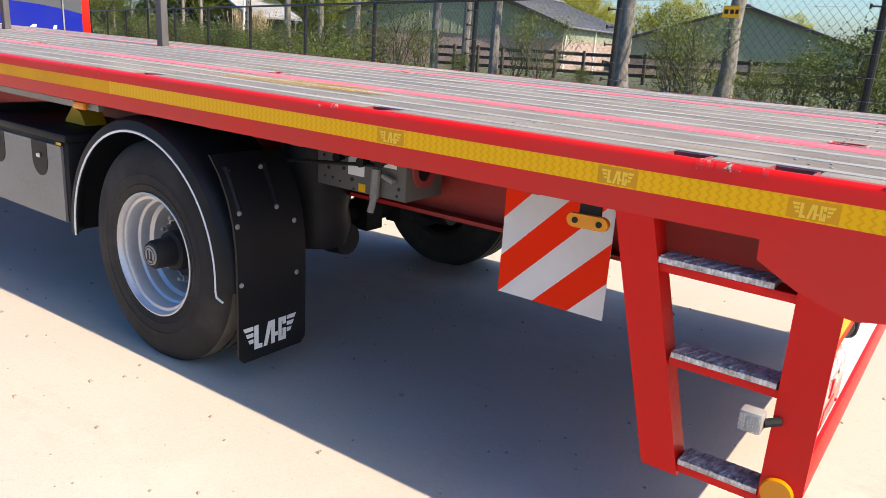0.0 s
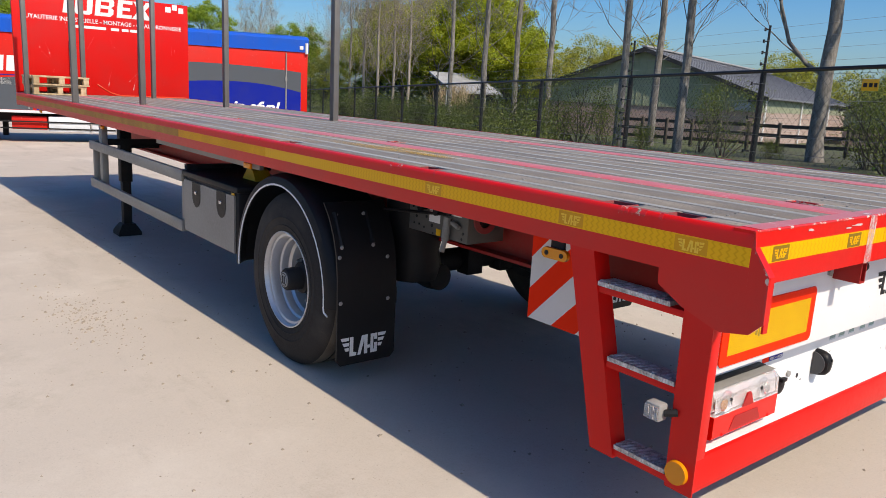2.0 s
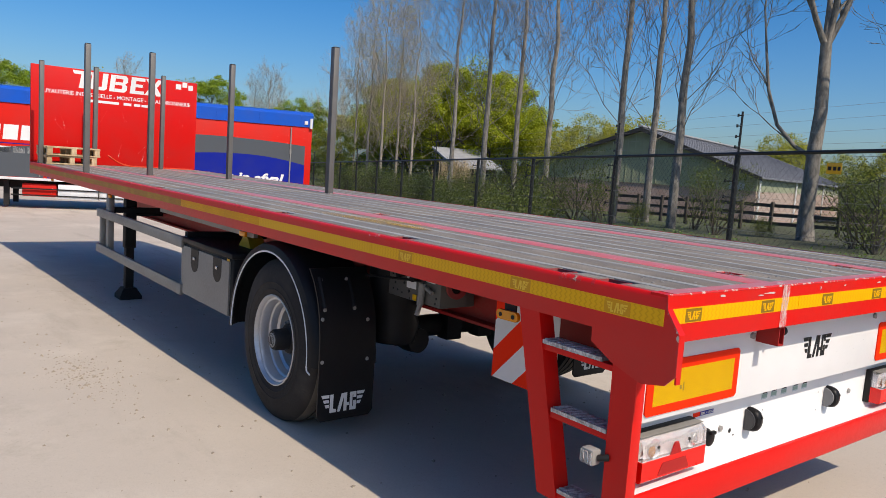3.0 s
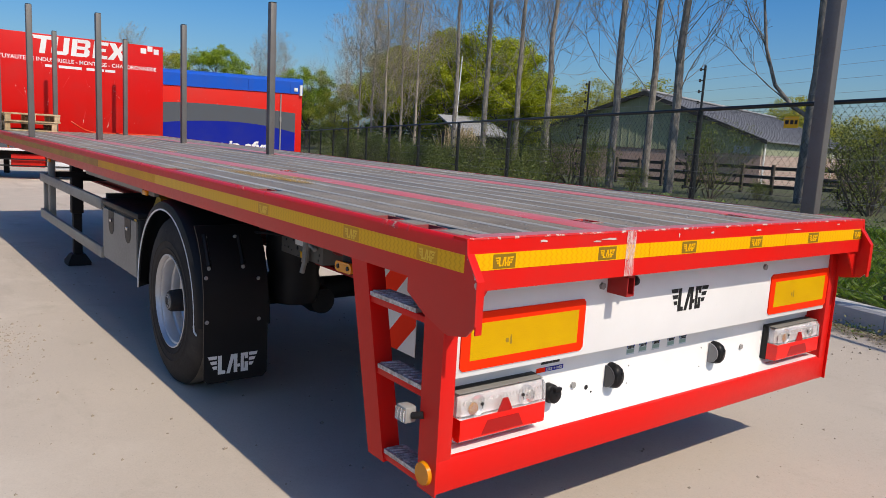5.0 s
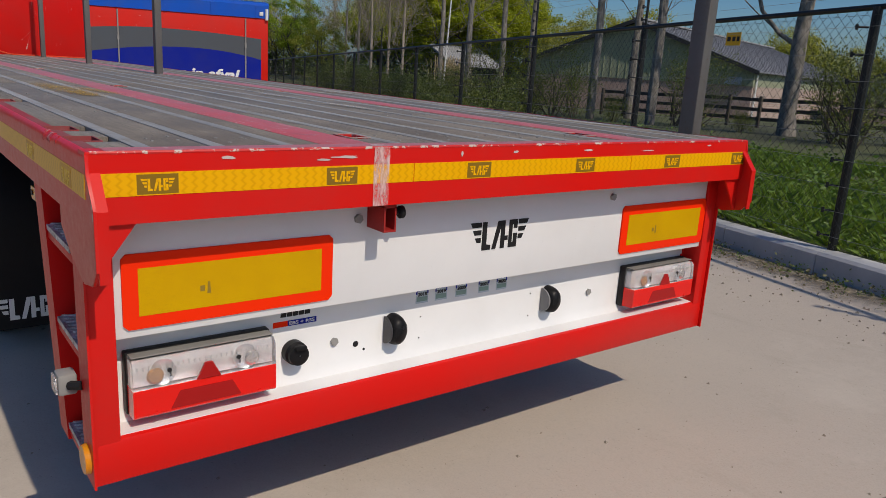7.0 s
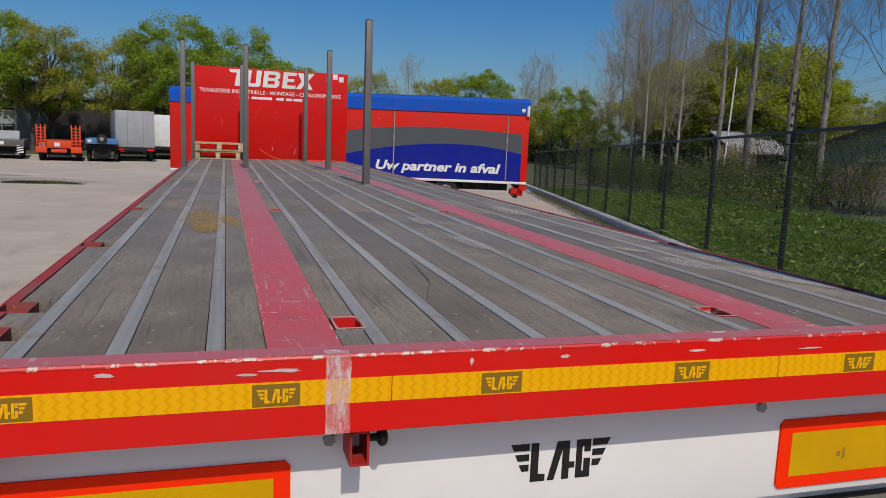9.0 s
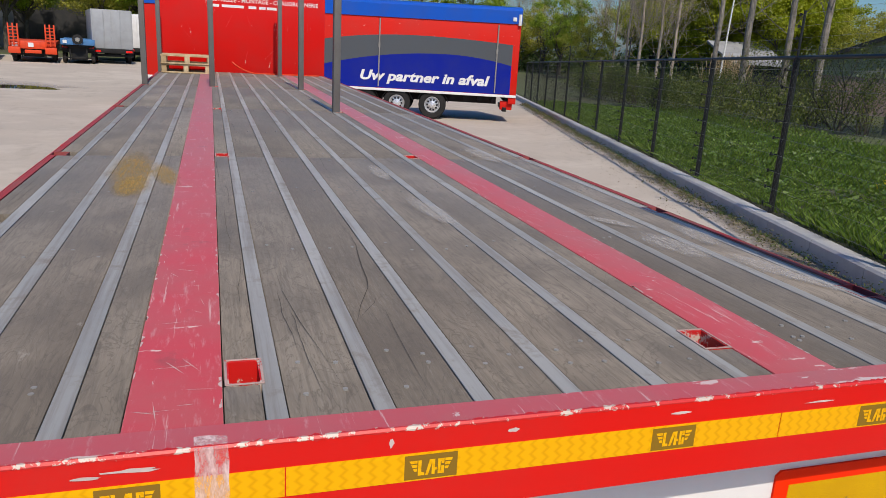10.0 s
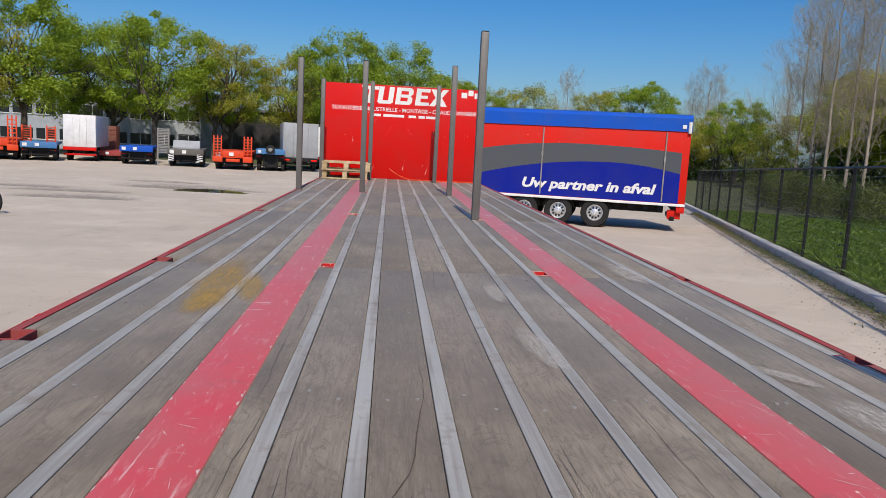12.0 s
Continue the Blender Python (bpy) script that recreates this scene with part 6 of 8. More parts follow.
kerb = tagged(new("kerb"), "grey concrete kerb blocks along the yard's edge", "kerb", kind="structure")
KL = 1.0
for i in range(62):
    u0 = -10 + i * KL
    bm = bmesh.new()
    w = 0.21
    pts = [(0, -0.35), (w, -0.35), (w, 0.292), (w - 0.012, 0.30), (0.022, 0.30), (0.0, 0.278)]
    lo, hi = [], []
    for uu, store in ((u0 + 0.004, lo), (u0 + KL - 0.004, hi)):
        for v, z in pts:
            p = FU * uu + FN * (KERB_V + v)
            store.append(bm.verts.new((p.x, p.y, z + yard_z(p.x))))
    bm.faces.new(lo)
    bm.faces.new(hi[::-1])
    for k in range(len(pts)):
        bm.faces.new((lo[k], hi[k], hi[(k + 1) % len(pts)], lo[(k + 1) % len(pts)]))
    part("kerb_block", bm, KERB, kerb)

fence = base("chain_link_fence", "black chain-link fence with electric wires on top", "fence")
POST_X = [-0.9 + 2.6 * 3, -0.9 + 2.6 * 2, -0.9 + 2.6, -0.9, -3.58, -6.02, -8.6, -11.1, -13.75, -16.4, -19.0, -21.6, -24.2, -26.8, -29.4, -32.0, -34.6]
OFF = 0.19
TALL_POSTS = (0, 2, 4, 5, 8, 11, 14)
FH = 1.78


def post_base(x):
    p = fence_point(x, OFF)
    return Vector((p.x, p.y, yard_z(x) + 0.29))


bm = bmesh.new()
rod(bm, (0, 0, -0.2), (0, 0, FH), 0.034, 10)
post_me = finish(bm, "post", FENCE_BLACK)
bm = bmesh.new()
for k in range(9):
    z = 0.12 + k * 0.19
    rod(bm, (-0.03, -0.02, z), (-0.10, -0.05, z), 0.008, 6)
    rod(bm, (-0.10, -0.05, z - 0.02), (-0.10, -0.05, z + 0.02), 0.012, 6)
ins_me = finish(bm, "insulator", FENCE_BLACK)
bm = bmesh.new()
rod(bm, (0, 0, FH - 0.05), (0, 0, FH + 0.5), 0.014, 8)
for k in range(4):
    z = FH + 0.08 + k * 0.125
    rod(bm, (0.0, 0.0, z), (-0.04, -0.02, z), 0.007, 6)
    rod(bm, (-0.04, -0.02, z - 0.018), (-0.04, -0.02, z + 0.018), 0.012, 6)
ext_me = finish(bm, "extension", FENCE_BLACK)
for i, x in enumerate(POST_X):
    b = post_base(x)
    lean = pose(0, 0, 0, rng.uniform(-0.4, 0.4), rng.uniform(-0.4, 0.4), 0)
    po = new("post", post_me)
    po.parent = fence
    po.matrix_basis = Matrix.Translation(b) @ lean
    for nm, me, yes in (("insulator", ins_me, True), ("extension", ext_me, i in TALL_POSTS)):
        if yes:
            o = new(nm, me)
            o.parent = po
            if nm == "insulator":
                tagged(o, "small black wire insulators", kind="stuff")
for a, b in zip(POST_X, POST_X[1:]):
    pa, pb = post_base(a), post_base(b)
    bm = bmesh.new()
    rod(bm, pa + Vector((0, 0, FH)), pb + Vector((0, 0, FH)), 0.021, 8)
    part("top_rail", bm, FENCE_BLACK, fence)


def thin_wires(lines, r):
    """Many straight wires as three-sided bars."""
    verts, faces = [], []
    for p, q in lines:
        p, q = Vector(p), Vector(q)
        d = (q - p).normalized()
        s = d.orthogonal().normalized()
        t2 = d.cross(s)
        k = len(verts)
        for c in (p, q):
            for a in (0.3, 2.4, 4.5):
                verts.append(tuple(c + (s * math.cos(a) + t2 * math.sin(a)) * r))
        for j in range(3):
            faces.append((k + j, k + (j + 1) % 3, k + 3 + (j + 1) % 3, k + 3 + j))
    return verts, faces


def fence_at(u, h):
    """A place in the plane of the fence, u metres along from its first post."""
    p = FU * u + FN * (KERB_V + OFF - 0.04)
    return Vector((p.x, p.y, yard_z(p.x) + 0.31 + h))


U0 = FU.dot(Vector((POST_X[0], fence_point(POST_X[0]).y, 0)))
U1 = FU.dot(Vector((POST_X[-1], fence_point(POST_X[-1]).y, 0)))
lines = []
pitch, tall = 0.085, FH - 0.04
u = U0 - tall
while u < U1:
    for s in (1, -1):
        ua, ub = (u, u + tall * 0.95) if s > 0 else (u + tall * 0.95, u)
        lo_u, hi_u = min(ua, ub), max(ua, ub)
        if hi_u > U0 and lo_u < U1:
            lines.append((fence_at(max(U0, min(U1, ua)), (max(U0, min(U1, ua)) - ua) / (ub - ua) * tall), fence_at(max(U0, min(U1, ub)), (max(U0, min(U1, ub)) - ua) / (ub - ua) * tall)))
    u += pitch
for h in (0.02, 0.9, tall):
    lines.append((fence_at(U0, h), fence_at(U1, h)))
mesh_ob = new("wire_mesh", raw_mesh("wire_mesh", *thin_wires(lines, 0.0015), FENCE_BLACK))
mesh_ob.parent = fence
tagged(mesh_ob, "black diamond wire netting", kind="stuff")
lines = []
for k in range(9):
    lines += [(post_base(a) + Vector((-0.10, -0.05, 0.12 + k * 0.19)), post_base(b) + Vector((-0.10, -0.05, 0.12 + k * 0.19))) for a, b in zip(POST_X, POST_X[1:])]
for k in range(4):
    tops = [POST_X[i] for i in TALL_POSTS]
    lines += [(post_base(a) + Vector((-0.04, -0.02, FH + 0.08 + k * 0.125)), post_base(b) + Vector((-0.04, -0.02, FH + 0.08 + k * 0.125))) for a, b in zip(tops, tops[1:])]
wires = new("electric_wire", raw_mesh("electric_wire", *thin_wires(lines, 0.0014), GALV))
wires.parent = fence
tagged(wires, "thin horizontal electric wires", kind="stuff")
# yellow warning sign on the netting
sp = fence_point(-2.2, OFF - 0.06)
bm = bmesh.new()
prism(bm, [(-0.09, 1.54), (0.09, 1.54), (0.09, 1.65), (-0.09, 1.65)], "y", -0.003, 0.003)
sign = part("warning_sign", bm, YELLOW_PLASTIC, fence, "small yellow warning sign")
sign.matrix_basis = Matrix.Translation((sp.x, sp.y, yard_z(sp.x) + 0.30)) @ pose(0, 0, 0, 0, 0, -17.5)
bm = bmesh.new()
for x0, x1 in ((-0.075, -0.03), (-0.01, 0.03), (0.045, 0.08)):
    prism(bm, [(x0, 1.575), (x1, 1.575), (x1, 1.615), (x0, 1.615)], "y", -0.0038, -0.003)
pieces("sign_mark", bm, INK, sign)

# ---------------------------------------------------------------- vegetation


def np_mesh(name, verts, quads, mat, tris=False):
    me = bpy.data.meshes.new(name)
    n = len(quads)
    k = 3 if tris else 4
    me.vertices.add(len(verts))
    me.vertices.foreach_set("co", np.asarray(verts, dtype=np.float32).ravel())
    me.loops.add(n * k)
    me.loops.foreach_set("vertex_index", np.asarray(quads, dtype=np.int32).ravel())
    me.polygons.add(n)
    me.polygons.foreach_set("loop_start", np.arange(0, n * k, k, dtype=np.int32))
    me.update(calc_edges=True)
    me.validate()
    me.materials.append(mat)
    return me


def leaf_cloud(gen, centres, spread, per, size, flat=0.0):
    """Small four-sided leaves scattered round the given places."""
    c = np.repeat(np.asarray(centres), per, axis=0)
    n = len(c)
    c = c + gen.normal(0, 1, (n, 3)) * spread
    a = gen.normal(0, 1, (n, 3))
    a[:, 2] *= 1 - flat
    a /= np.linalg.norm(a, axis=1)[:, None]
    b = np.cross(a, gen.normal(0, 1, (n, 3)))
    b /= np.linalg.norm(b, axis=1)[:, None] + 1e-9
    s = size * gen.uniform(0.55, 1.3, (n, 1))
    a, b = a * s, b * s * 0.62
    v = np.stack([c - a * 0.5, c + b * 0.5, c + a * 0.6, c - b * 0.5], 1).reshape(-1, 3)
    return v, np.arange(4 * n).reshape(n, 4)


def limbs(segs, sides=5):
    """Tapered bars for (p, q, r0, r1)."""
    verts, faces = [], []
    for p, q, r0, r1 in segs:
        d = (q - p)
        L = d.length
        if L < 1e-5:
            continue
        d = d / L
        s = d.orthogonal().normalized()
        t2 = d.cross(s)
        k = len(verts)
        m = sides if r0 > 0.03 else 3
        for c, r in ((p - d * r0 * 0.3, r0), (q, r1)):
            for j in range(m):
                a = 2 * math.pi * j / m
                verts.append(tuple(c + (s * math.cos(a) + t2 * math.sin(a)) * r))
        for j in range(m):
            faces.append((k + j, k + (j + 1) % m, k + m + (j + 1) % m, k + m + j))
    return verts, faces


def grow(rg, p, d, length, r, depth, segs, tips, bend=0.25, up=0.15, split=(2, 3), angle=0.6, shrink=0.68, pieces=3):
    for i in range(pieces):
        d2 = (d + Vector((rg.gauss(0, 1), rg.gauss(0, 1), rg.gauss(0, 1))) * bend * 0.35 + Vector((0, 0, up * 0.3))).normalized()
        q = p + d2 * (length / pieces)
        r2 = r * (0.86 if depth else 0.6)
        segs.append((p, q, r, r2))
        p, d, r = q, d2, r2
        if depth and i < pieces - 1 and rg.random() < 0.6:
            side = d.orthogonal().normalized()
            side.rotate(Matrix.Rotation(rg.uniform(0, 6.28), 3, d))
            e = (d * math.cos(angle) + side * math.sin(angle)).normalized()
            grow(rg, p, e, length * shrink * rg.uniform(0.6, 1.0), r * 0.55, depth - 1, segs, tips, bend, up, split, angle, shrink, pieces)
    if depth:
        for k in range(rg.randint(*split)):
            side = d.orthogonal().normalized()
            side.rotate(Matrix.Rotation(rg.uniform(0, 6.28), 3, d))
            a = angle * rg.uniform(0.5, 1.1)
            e = (d * math.cos(a) + side * math.sin(a)).normalized()
            grow(rg, p, e, length * shrink * rg.uniform(0.75, 1.1), r * 0.72, depth - 1, segs, tips, bend, up, split, angle, shrink, pieces)
    else:
        tips.append(tuple(p))


def leafy_meshes(seed, height, crown_r, leafmat, barkmat, clumps=150, per=150, size=0.28, trunk_r=0.2, crown_low=0.25, clump_r=0.085):
    """A tree whose crown is made of many small leaves in uneven clumps at the ends of its limbs."""
    rg = random.Random(seed)
    gen = np.random.default_rng(seed)
    segs, tips = [], []
    h0 = height * crown_low
    reach = min(1.0, (1 - crown_low) * 1.1)
    q = Vector((rg.gauss(0, 0.1), rg.gauss(0, 0.1), h0))
    segs.append((Vector((0, 0, -0.3)), q, trunk_r, trunk_r * 0.8))
    for k in range(6):
        a = k * 1.05 + rg.uniform(-0.3, 0.3)
        tilt = rg.uniform(0.25, 0.95)
        e = Vector((math.cos(a) * math.sin(tilt), math.sin(a) * math.sin(tilt), math.cos(tilt)))
        grow(rg, q + Vector((0, 0, rg.uniform(-0.1, 0.25) * height * 0.3)), e, height * 0.28 * reach, trunk_r * 0.5, 3, segs, tips, 0.5, 0.25, (2, 3), 0.65, 0.64)
    grow(rg, q, Vector((0, 0, 1)), height * 0.33 * reach * reach, trunk_r * 0.7, 3, segs, tips, 0.3, 0.4, (2, 3), 0.5, 0.66)
    mid = np.array([0, 0, height * (crown_low * 0.8 + 0.95) / 2])
    rad = np.array([crown_r, crown_r, height * (0.95 - crown_low * 0.8) / 2]) * 0.92
    # clumps over the whole crown, most of them near its uneven surface
    d = gen.normal(0, 1, (clumps, 3))
    d /= np.linalg.norm(d, axis=1)[:, None]
    lump = 0.86 + 0.16 * np.sin(d[:, 0] * 4.1 + seed) * np.cos(d[:, 1] * 3.7 + seed) + 0.10 * np.sin(d[:, 2] * 6 + seed * 2)
    c = mid + d * rad * (lump * gen.uniform(0.25, 1.0, clumps) ** 0.35)[:, None]
    r = height * clump_r * gen.uniform(0.55, 1.25, clumps)
    c = np.repeat(c, per, axis=0)
    r = np.repeat(r, per)[:, None]
    n = len(c)
    o = gen.normal(0, 1, (n, 3))
    o /= np.linalg.norm(o, axis=1)[:, None]
    p = c + o * r * gen.uniform(0.35, 1.08, (n, 1)) * np.array([1.15, 1.15, 0.8])
    nrm = o * 0.7 + np.array([0, 0, 0.45]) + gen.normal(0, 0.5, (n, 3))
    nrm /= np.linalg.norm(nrm, axis=1)[:, None]
    a = np.cross(nrm, gen.normal(0, 1, (n, 3)))
    a /= np.linalg.norm(a, axis=1)[:, None] + 1e-9
    b = np.cross(nrm, a)
    s = size * gen.uniform(0.5, 1.25, (n, 1))
    a, b = a * s, b * s * 0.75
    lv = np.stack([p - a * 0.5, p + b * 0.5, p + a * 0.6, p - b * 0.5], 1).reshape(-1, 3)
    wv, wf = limbs(segs)
    wood = raw_mesh("trunk", wv, wf, barkmat)
    wood.shade_smooth()
    return wood, np_mesh("crown", lv, np.arange(4 * n).reshape(n, 4), leafmat)


def plant(name, label, category, meshes, x, y, turn=0, scale=1.0, group="", z=None, stretch=1.0):
    e = base(name, label, category, group)
    e.matrix_world = pose(x, y, land_z(x, y) - 0.05 if z is None else z, 0, 0, turn) @ Matrix.Diagonal((scale, scale, scale * stretch, 1))
    for nm, me in zip(("trunk", "crown", "branch_work"), meshes):
        if me:
            o = new(nm, me)
            o.parent = e
            if nm == "branch_work":
                tagged(o, "fine bare ascending twigs", kind="stuff")
    return e


def polar(eye, az, d):
    """A place seen from eye at az degrees from the flatbed's forward line, d metres off."""
    a = radians(az)
    return eye[0] - d * math.cos(a), eye[1] + d * math.sin(a)


E25, E45, E12, E10 = (1.24, -3.28), (1.74, -2.89), (0.53, -0.21), (0.56, -3.21)


def bare_meshes(seed, height, trunk_r, barkmat, low=0.25, depth=3, thin=1.0, n_limbs=16, buds=None):
    rg = random.Random(seed)
    segs, tips = [], []
    pts = [Vector((0, 0, -0.3))]
    n = 10
    for i in range(1, n + 1):
        pts.append(Vector((rg.gauss(0, 0.006) * height * i / n, rg.gauss(0, 0.006) * height * i / n, height * i / n)))
    for i in range(n):
        segs.append((pts[i], pts[i + 1], trunk_r * (1 - i / n) ** 0.8 + 0.012, trunk_r * (1 - (i + 1) / n) ** 0.8 + 0.012))
    for k in range(n_limbs):
        f = low + (0.97 - low) * (k + rg.random()) / n_limbs
        i = min(n - 1, int(f * n))
        p = pts[i].lerp(pts[i + 1], f * n - i)
        a = k * 2.4 + rg.uniform(-0.5, 0.5)
        tilt = rg.uniform(0.35, 0.85)
        e = Vector((math.cos(a) * math.sin(tilt), math.sin(a) * math.sin(tilt), math.cos(tilt)))
        L = height * rg.uniform(0.16, 0.26) * (1.15 - f * 0.7)
        r = max(0.010, trunk_r * (1 - f) * 0.34) * thin
        grow(rg, p, e, L, r, depth, segs, tips, 0.5, 0.42, (2, 3), 0.55, 0.64)
    segs = [(p, q, max(r0, 0.008), max(r1, 0.006)) for p, q, r0, r1 in segs]
    stem = bmesh.new()
    rings = [[stem.verts.new(pts[i] + Vector((math.cos(a * 0.6283), math.sin(a * 0.6283), 0)) * (trunk_r * (1 - i / n) ** 0.8 + 0.012)) for a in range(10)] for i in range(n + 1)]
    for lo, hi in zip(rings, rings[1:]):
        for k in range(10):
            stem.faces.new((lo[k], lo[(k + 1) % 10], hi[(k + 1) % 10], hi[k]))
    me = finish(stem, "trunk", barkmat)
    me.shade_smooth()
    arms = raw_mesh("branch_work", *limbs(segs[n:]), barkmat)
    arms.shade_smooth()
    if buds:
        gen = np.random.default_rng(seed)
        t = np.asarray(tips)
        lv, lf = leaf_cloud(gen, t[gen.permutation(len(t))[: buds[1]]], 0.25, buds[2], buds[3])
        return me, np_mesh("crown", lv, lf, buds[0]), arms
    return me, None, arms


def forked_meshes(seed, height, trunk_r, barkmat, fork, low_limb):
    """A stout bare tree whose trunk divides into leaders, with one heavy limb low down."""
    rg = random.Random(seed)
    segs, tips = [], []
    n = 6
    pts = [Vector((rg.gauss(0, 0.05), rg.gauss(0, 0.05), -0.3 + (fork + 0.3) * i / n)) for i in range(n + 1)]
    radii = [trunk_r * (1.25 if i == 0 else 1 - 0.35 * i / n) for i in range(n + 1)]
    stem = bmesh.new()
    rings = [[stem.verts.new(p + Vector((math.cos(a * 0.5236), math.sin(a * 0.5236), 0)) * r) for a in range(12)] for p, r in zip(pts, radii)]
    for lo, hi in zip(rings, rings[1:]):
        for k in range(12):
            stem.faces.new((lo[k], lo[(k + 1) % 12], hi[(k + 1) % 12], hi[k]))
    top = pts[-1]
    for k in range(4):
        a, tilt = k * 1.57 + rg.uniform(-0.4, 0.4), rg.uniform(0.18, 0.42)
        e = Vector((math.cos(a) * math.sin(tilt), math.sin(a) * math.sin(tilt), math.cos(tilt)))
        grow(rg, top - Vector((0, 0, 0.15)), e, (height - fork) * rg.uniform(0.36, 0.46), trunk_r * rg.uniform(0.36, 0.5), 4, segs, tips, 0.45, 0.3, (2, 3), 0.5, 0.66, 4)
    p = pts[3].lerp(pts[2], 0.3)
    for k, (d, L, r) in enumerate(low_limb):
        d = Vector(d).normalized()
        q = p + d * L
        segs.append((p, q, trunk_r * r, trunk_r * r * 0.85))
        if k:
            grow(rg, p, (d + Vector((rg.gauss(0, 0.5), rg.gauss(0, 0.5), 0.2))).normalized(), 1.6, 0.03, 3, segs, tips, 0.5, 0.3, (2, 3), 0.6, 0.66)
        p = q
    grow(rg, p, d, 2.4, trunk_r * low_limb[-1][2] * 0.8, 3, segs, tips, 0.5, 0.3, (2, 3), 0.55, 0.68)
    segs = [(a, b, max(r0, 0.008), max(r1, 0.006)) for a, b, r0, r1 in segs]
    me = finish(stem, "trunk", barkmat)
    me.shade_smooth()
    arms = raw_mesh("branch_work", *limbs(segs, 7), barkmat)
    arms.shade_smooth()
    return me, None, arms


x, y = polar(E25, 64.4, 27)
plant("poplar", "stout bare forked poplar with a heavy low limb", "tree", forked_meshes(97, 16.0, 0.26, BARK_GREY, 6.4, (((-0.8, -0.38, 0.55), 0.7, 0.30), ((-0.65, -0.3, 0.8), 0.9, 0.27), ((-0.3, -0.15, 1.0), 1.2, 0.24), ((-0.15, -0.05, 1.0), 1.2, 0.2))), x, y, 0, 1.0, "poplars behind the fence")
x, y = polar(E10, 72.9, 25)
plant("poplar", "stout bare grey poplar leaning a little", "tree", forked_meshes(98, 16.0, 0.25, BARK_GREY, 7.0, (((-0.3, 0.6, 0.7), 0.8, 0.2), ((-0.2, 0.5, 1.0), 1.2, 0.16))), x, y, 40, 1.0, "poplars behind the fence")
# tall poplars behind the fence
POP = [bare_meshes(11 + k, 17.0, 0.165, BARK_GREY, 0.2, 3, 0.5, 34) for k in range(3)]
for k, (eye, az, d, sc) in enumerate(((E25, 55.4, 29, 1.02), (E45, 52.4, 33, 0.98), (E45, 49.9, 30, 0.92), (E45, 44.9, 40, 1.05), (E45, 42.6, 47, 1.1), (E45, 40.2, 44, 1.1), (E10, 86.0, 27, 1.0), (E45, 37.9, 56, 1.1))):
    x, y = polar(eye, az, d)
    plant("poplar", "tall bare grey poplar with thin ascending branches", "tree", POP[k % 3], x, y, 57 * k, sc, "poplars behind the fence")
# twiggy tan poplars further off, in first bud
TAN = [bare_meshes(31 + k, 16.5, 0.13, BARK_TAN, 0.1, 3, 0.5, 44, (LEAF_BUD, 1300, 5, 0.075)) for k in range(2)]
for k, (az, d, sc) in enumerate(((30.6, 80, 0.95), (31.6, 74, 0.98), (32.6, 68, 1.0), (33.8, 72, 1.02), (34.9, 68, 1.0), (29.6, 92, 0.7))):
    x, y = polar(E45, az, d)
    plant("budding_poplar", "slender tan poplar just coming into bud", "tree", TAN[k % 2], x, y, 71 * k, sc, "budding poplars")


def grown(name, label, meshes, height, eye, az, d, el, k, group, wide=1.0):
    """Plants a tree so that its top stands el degrees above eye level from that place."""
    x, y = polar(eye, az, d)
    top = 1.75 + d * math.tan(radians(el)) - land_z(x, y)
    s = top / (height * 0.93)
    plant(name, label, "tree", meshes, x, y, 53 * k, s * wide, group, None, 1 / wide)


# leafy trees
BRIGHT = [leafy_meshes(51 + k, 12.0, 5.4, LEAF_BRIGHT, BARK_DARK, 190, 380, 0.15, 0.25, 0.06, 0.075) for k in range(2)]
for k, (az, d, el) in enumerate(((37.4, 108, 8.0), (40.4, 106, 8.2), (43.0, 108, 6.7), (35.2, 112, 7.2), (33.2, 118, 6.2))):
    grown("spring_tree", "dense tree in bright yellow-green spring leaf", BRIGHT[k % 2], 12.0, E25, az, d, el, k, "spring trees", 1.05)
OLIVE = leafy_meshes(61, 9.5, 4.6, LEAF_OLIVE, BARK_DARK, 130, 120, 0.15, 0.2, 0.12, 0.075)
for k, (eye, az, d, el) in enumerate(((E25, 46.4, 100, 3.6), (E25, 48.8, 104, 4.7), (E25, 52.3, 102, 4.9), (E25, 50.5, 106, 4.2), (E25, 62.1, 100, 4.1), (E25, 66.5, 96, 2.8), (E10, 63.5, 90, 3.6), (E10, 70.0, 95, 3.8), (E10, 77.0, 90, 2.6), (E10, 84.0, 80, 4.0), (E25, 56.8, 105, 3.2), (E12, 27.5, 76, 3.0), (E12, 24.2, 92, 3.6), (E12, 22.4, 95, 3.2))):
    grown("olive_tree", "broad tree with sparse olive spring foliage", OLIVE, 9.5, eye, az, d, el, k, "olive-green trees")
MAPLE = [leafy_meshes(71 + k, 12.5, 4.7, LEAF_MAPLE, BARK_DARK, 120, 230, 0.15, 0.26, 0.2, 0.06) for k in range(3)]
MAPLE_O = leafy_meshes(75, 12.0, 4.3, LEAF_OLIVE, BARK_DARK, 120, 150, 0.14, 0.24, 0.2, 0.06)
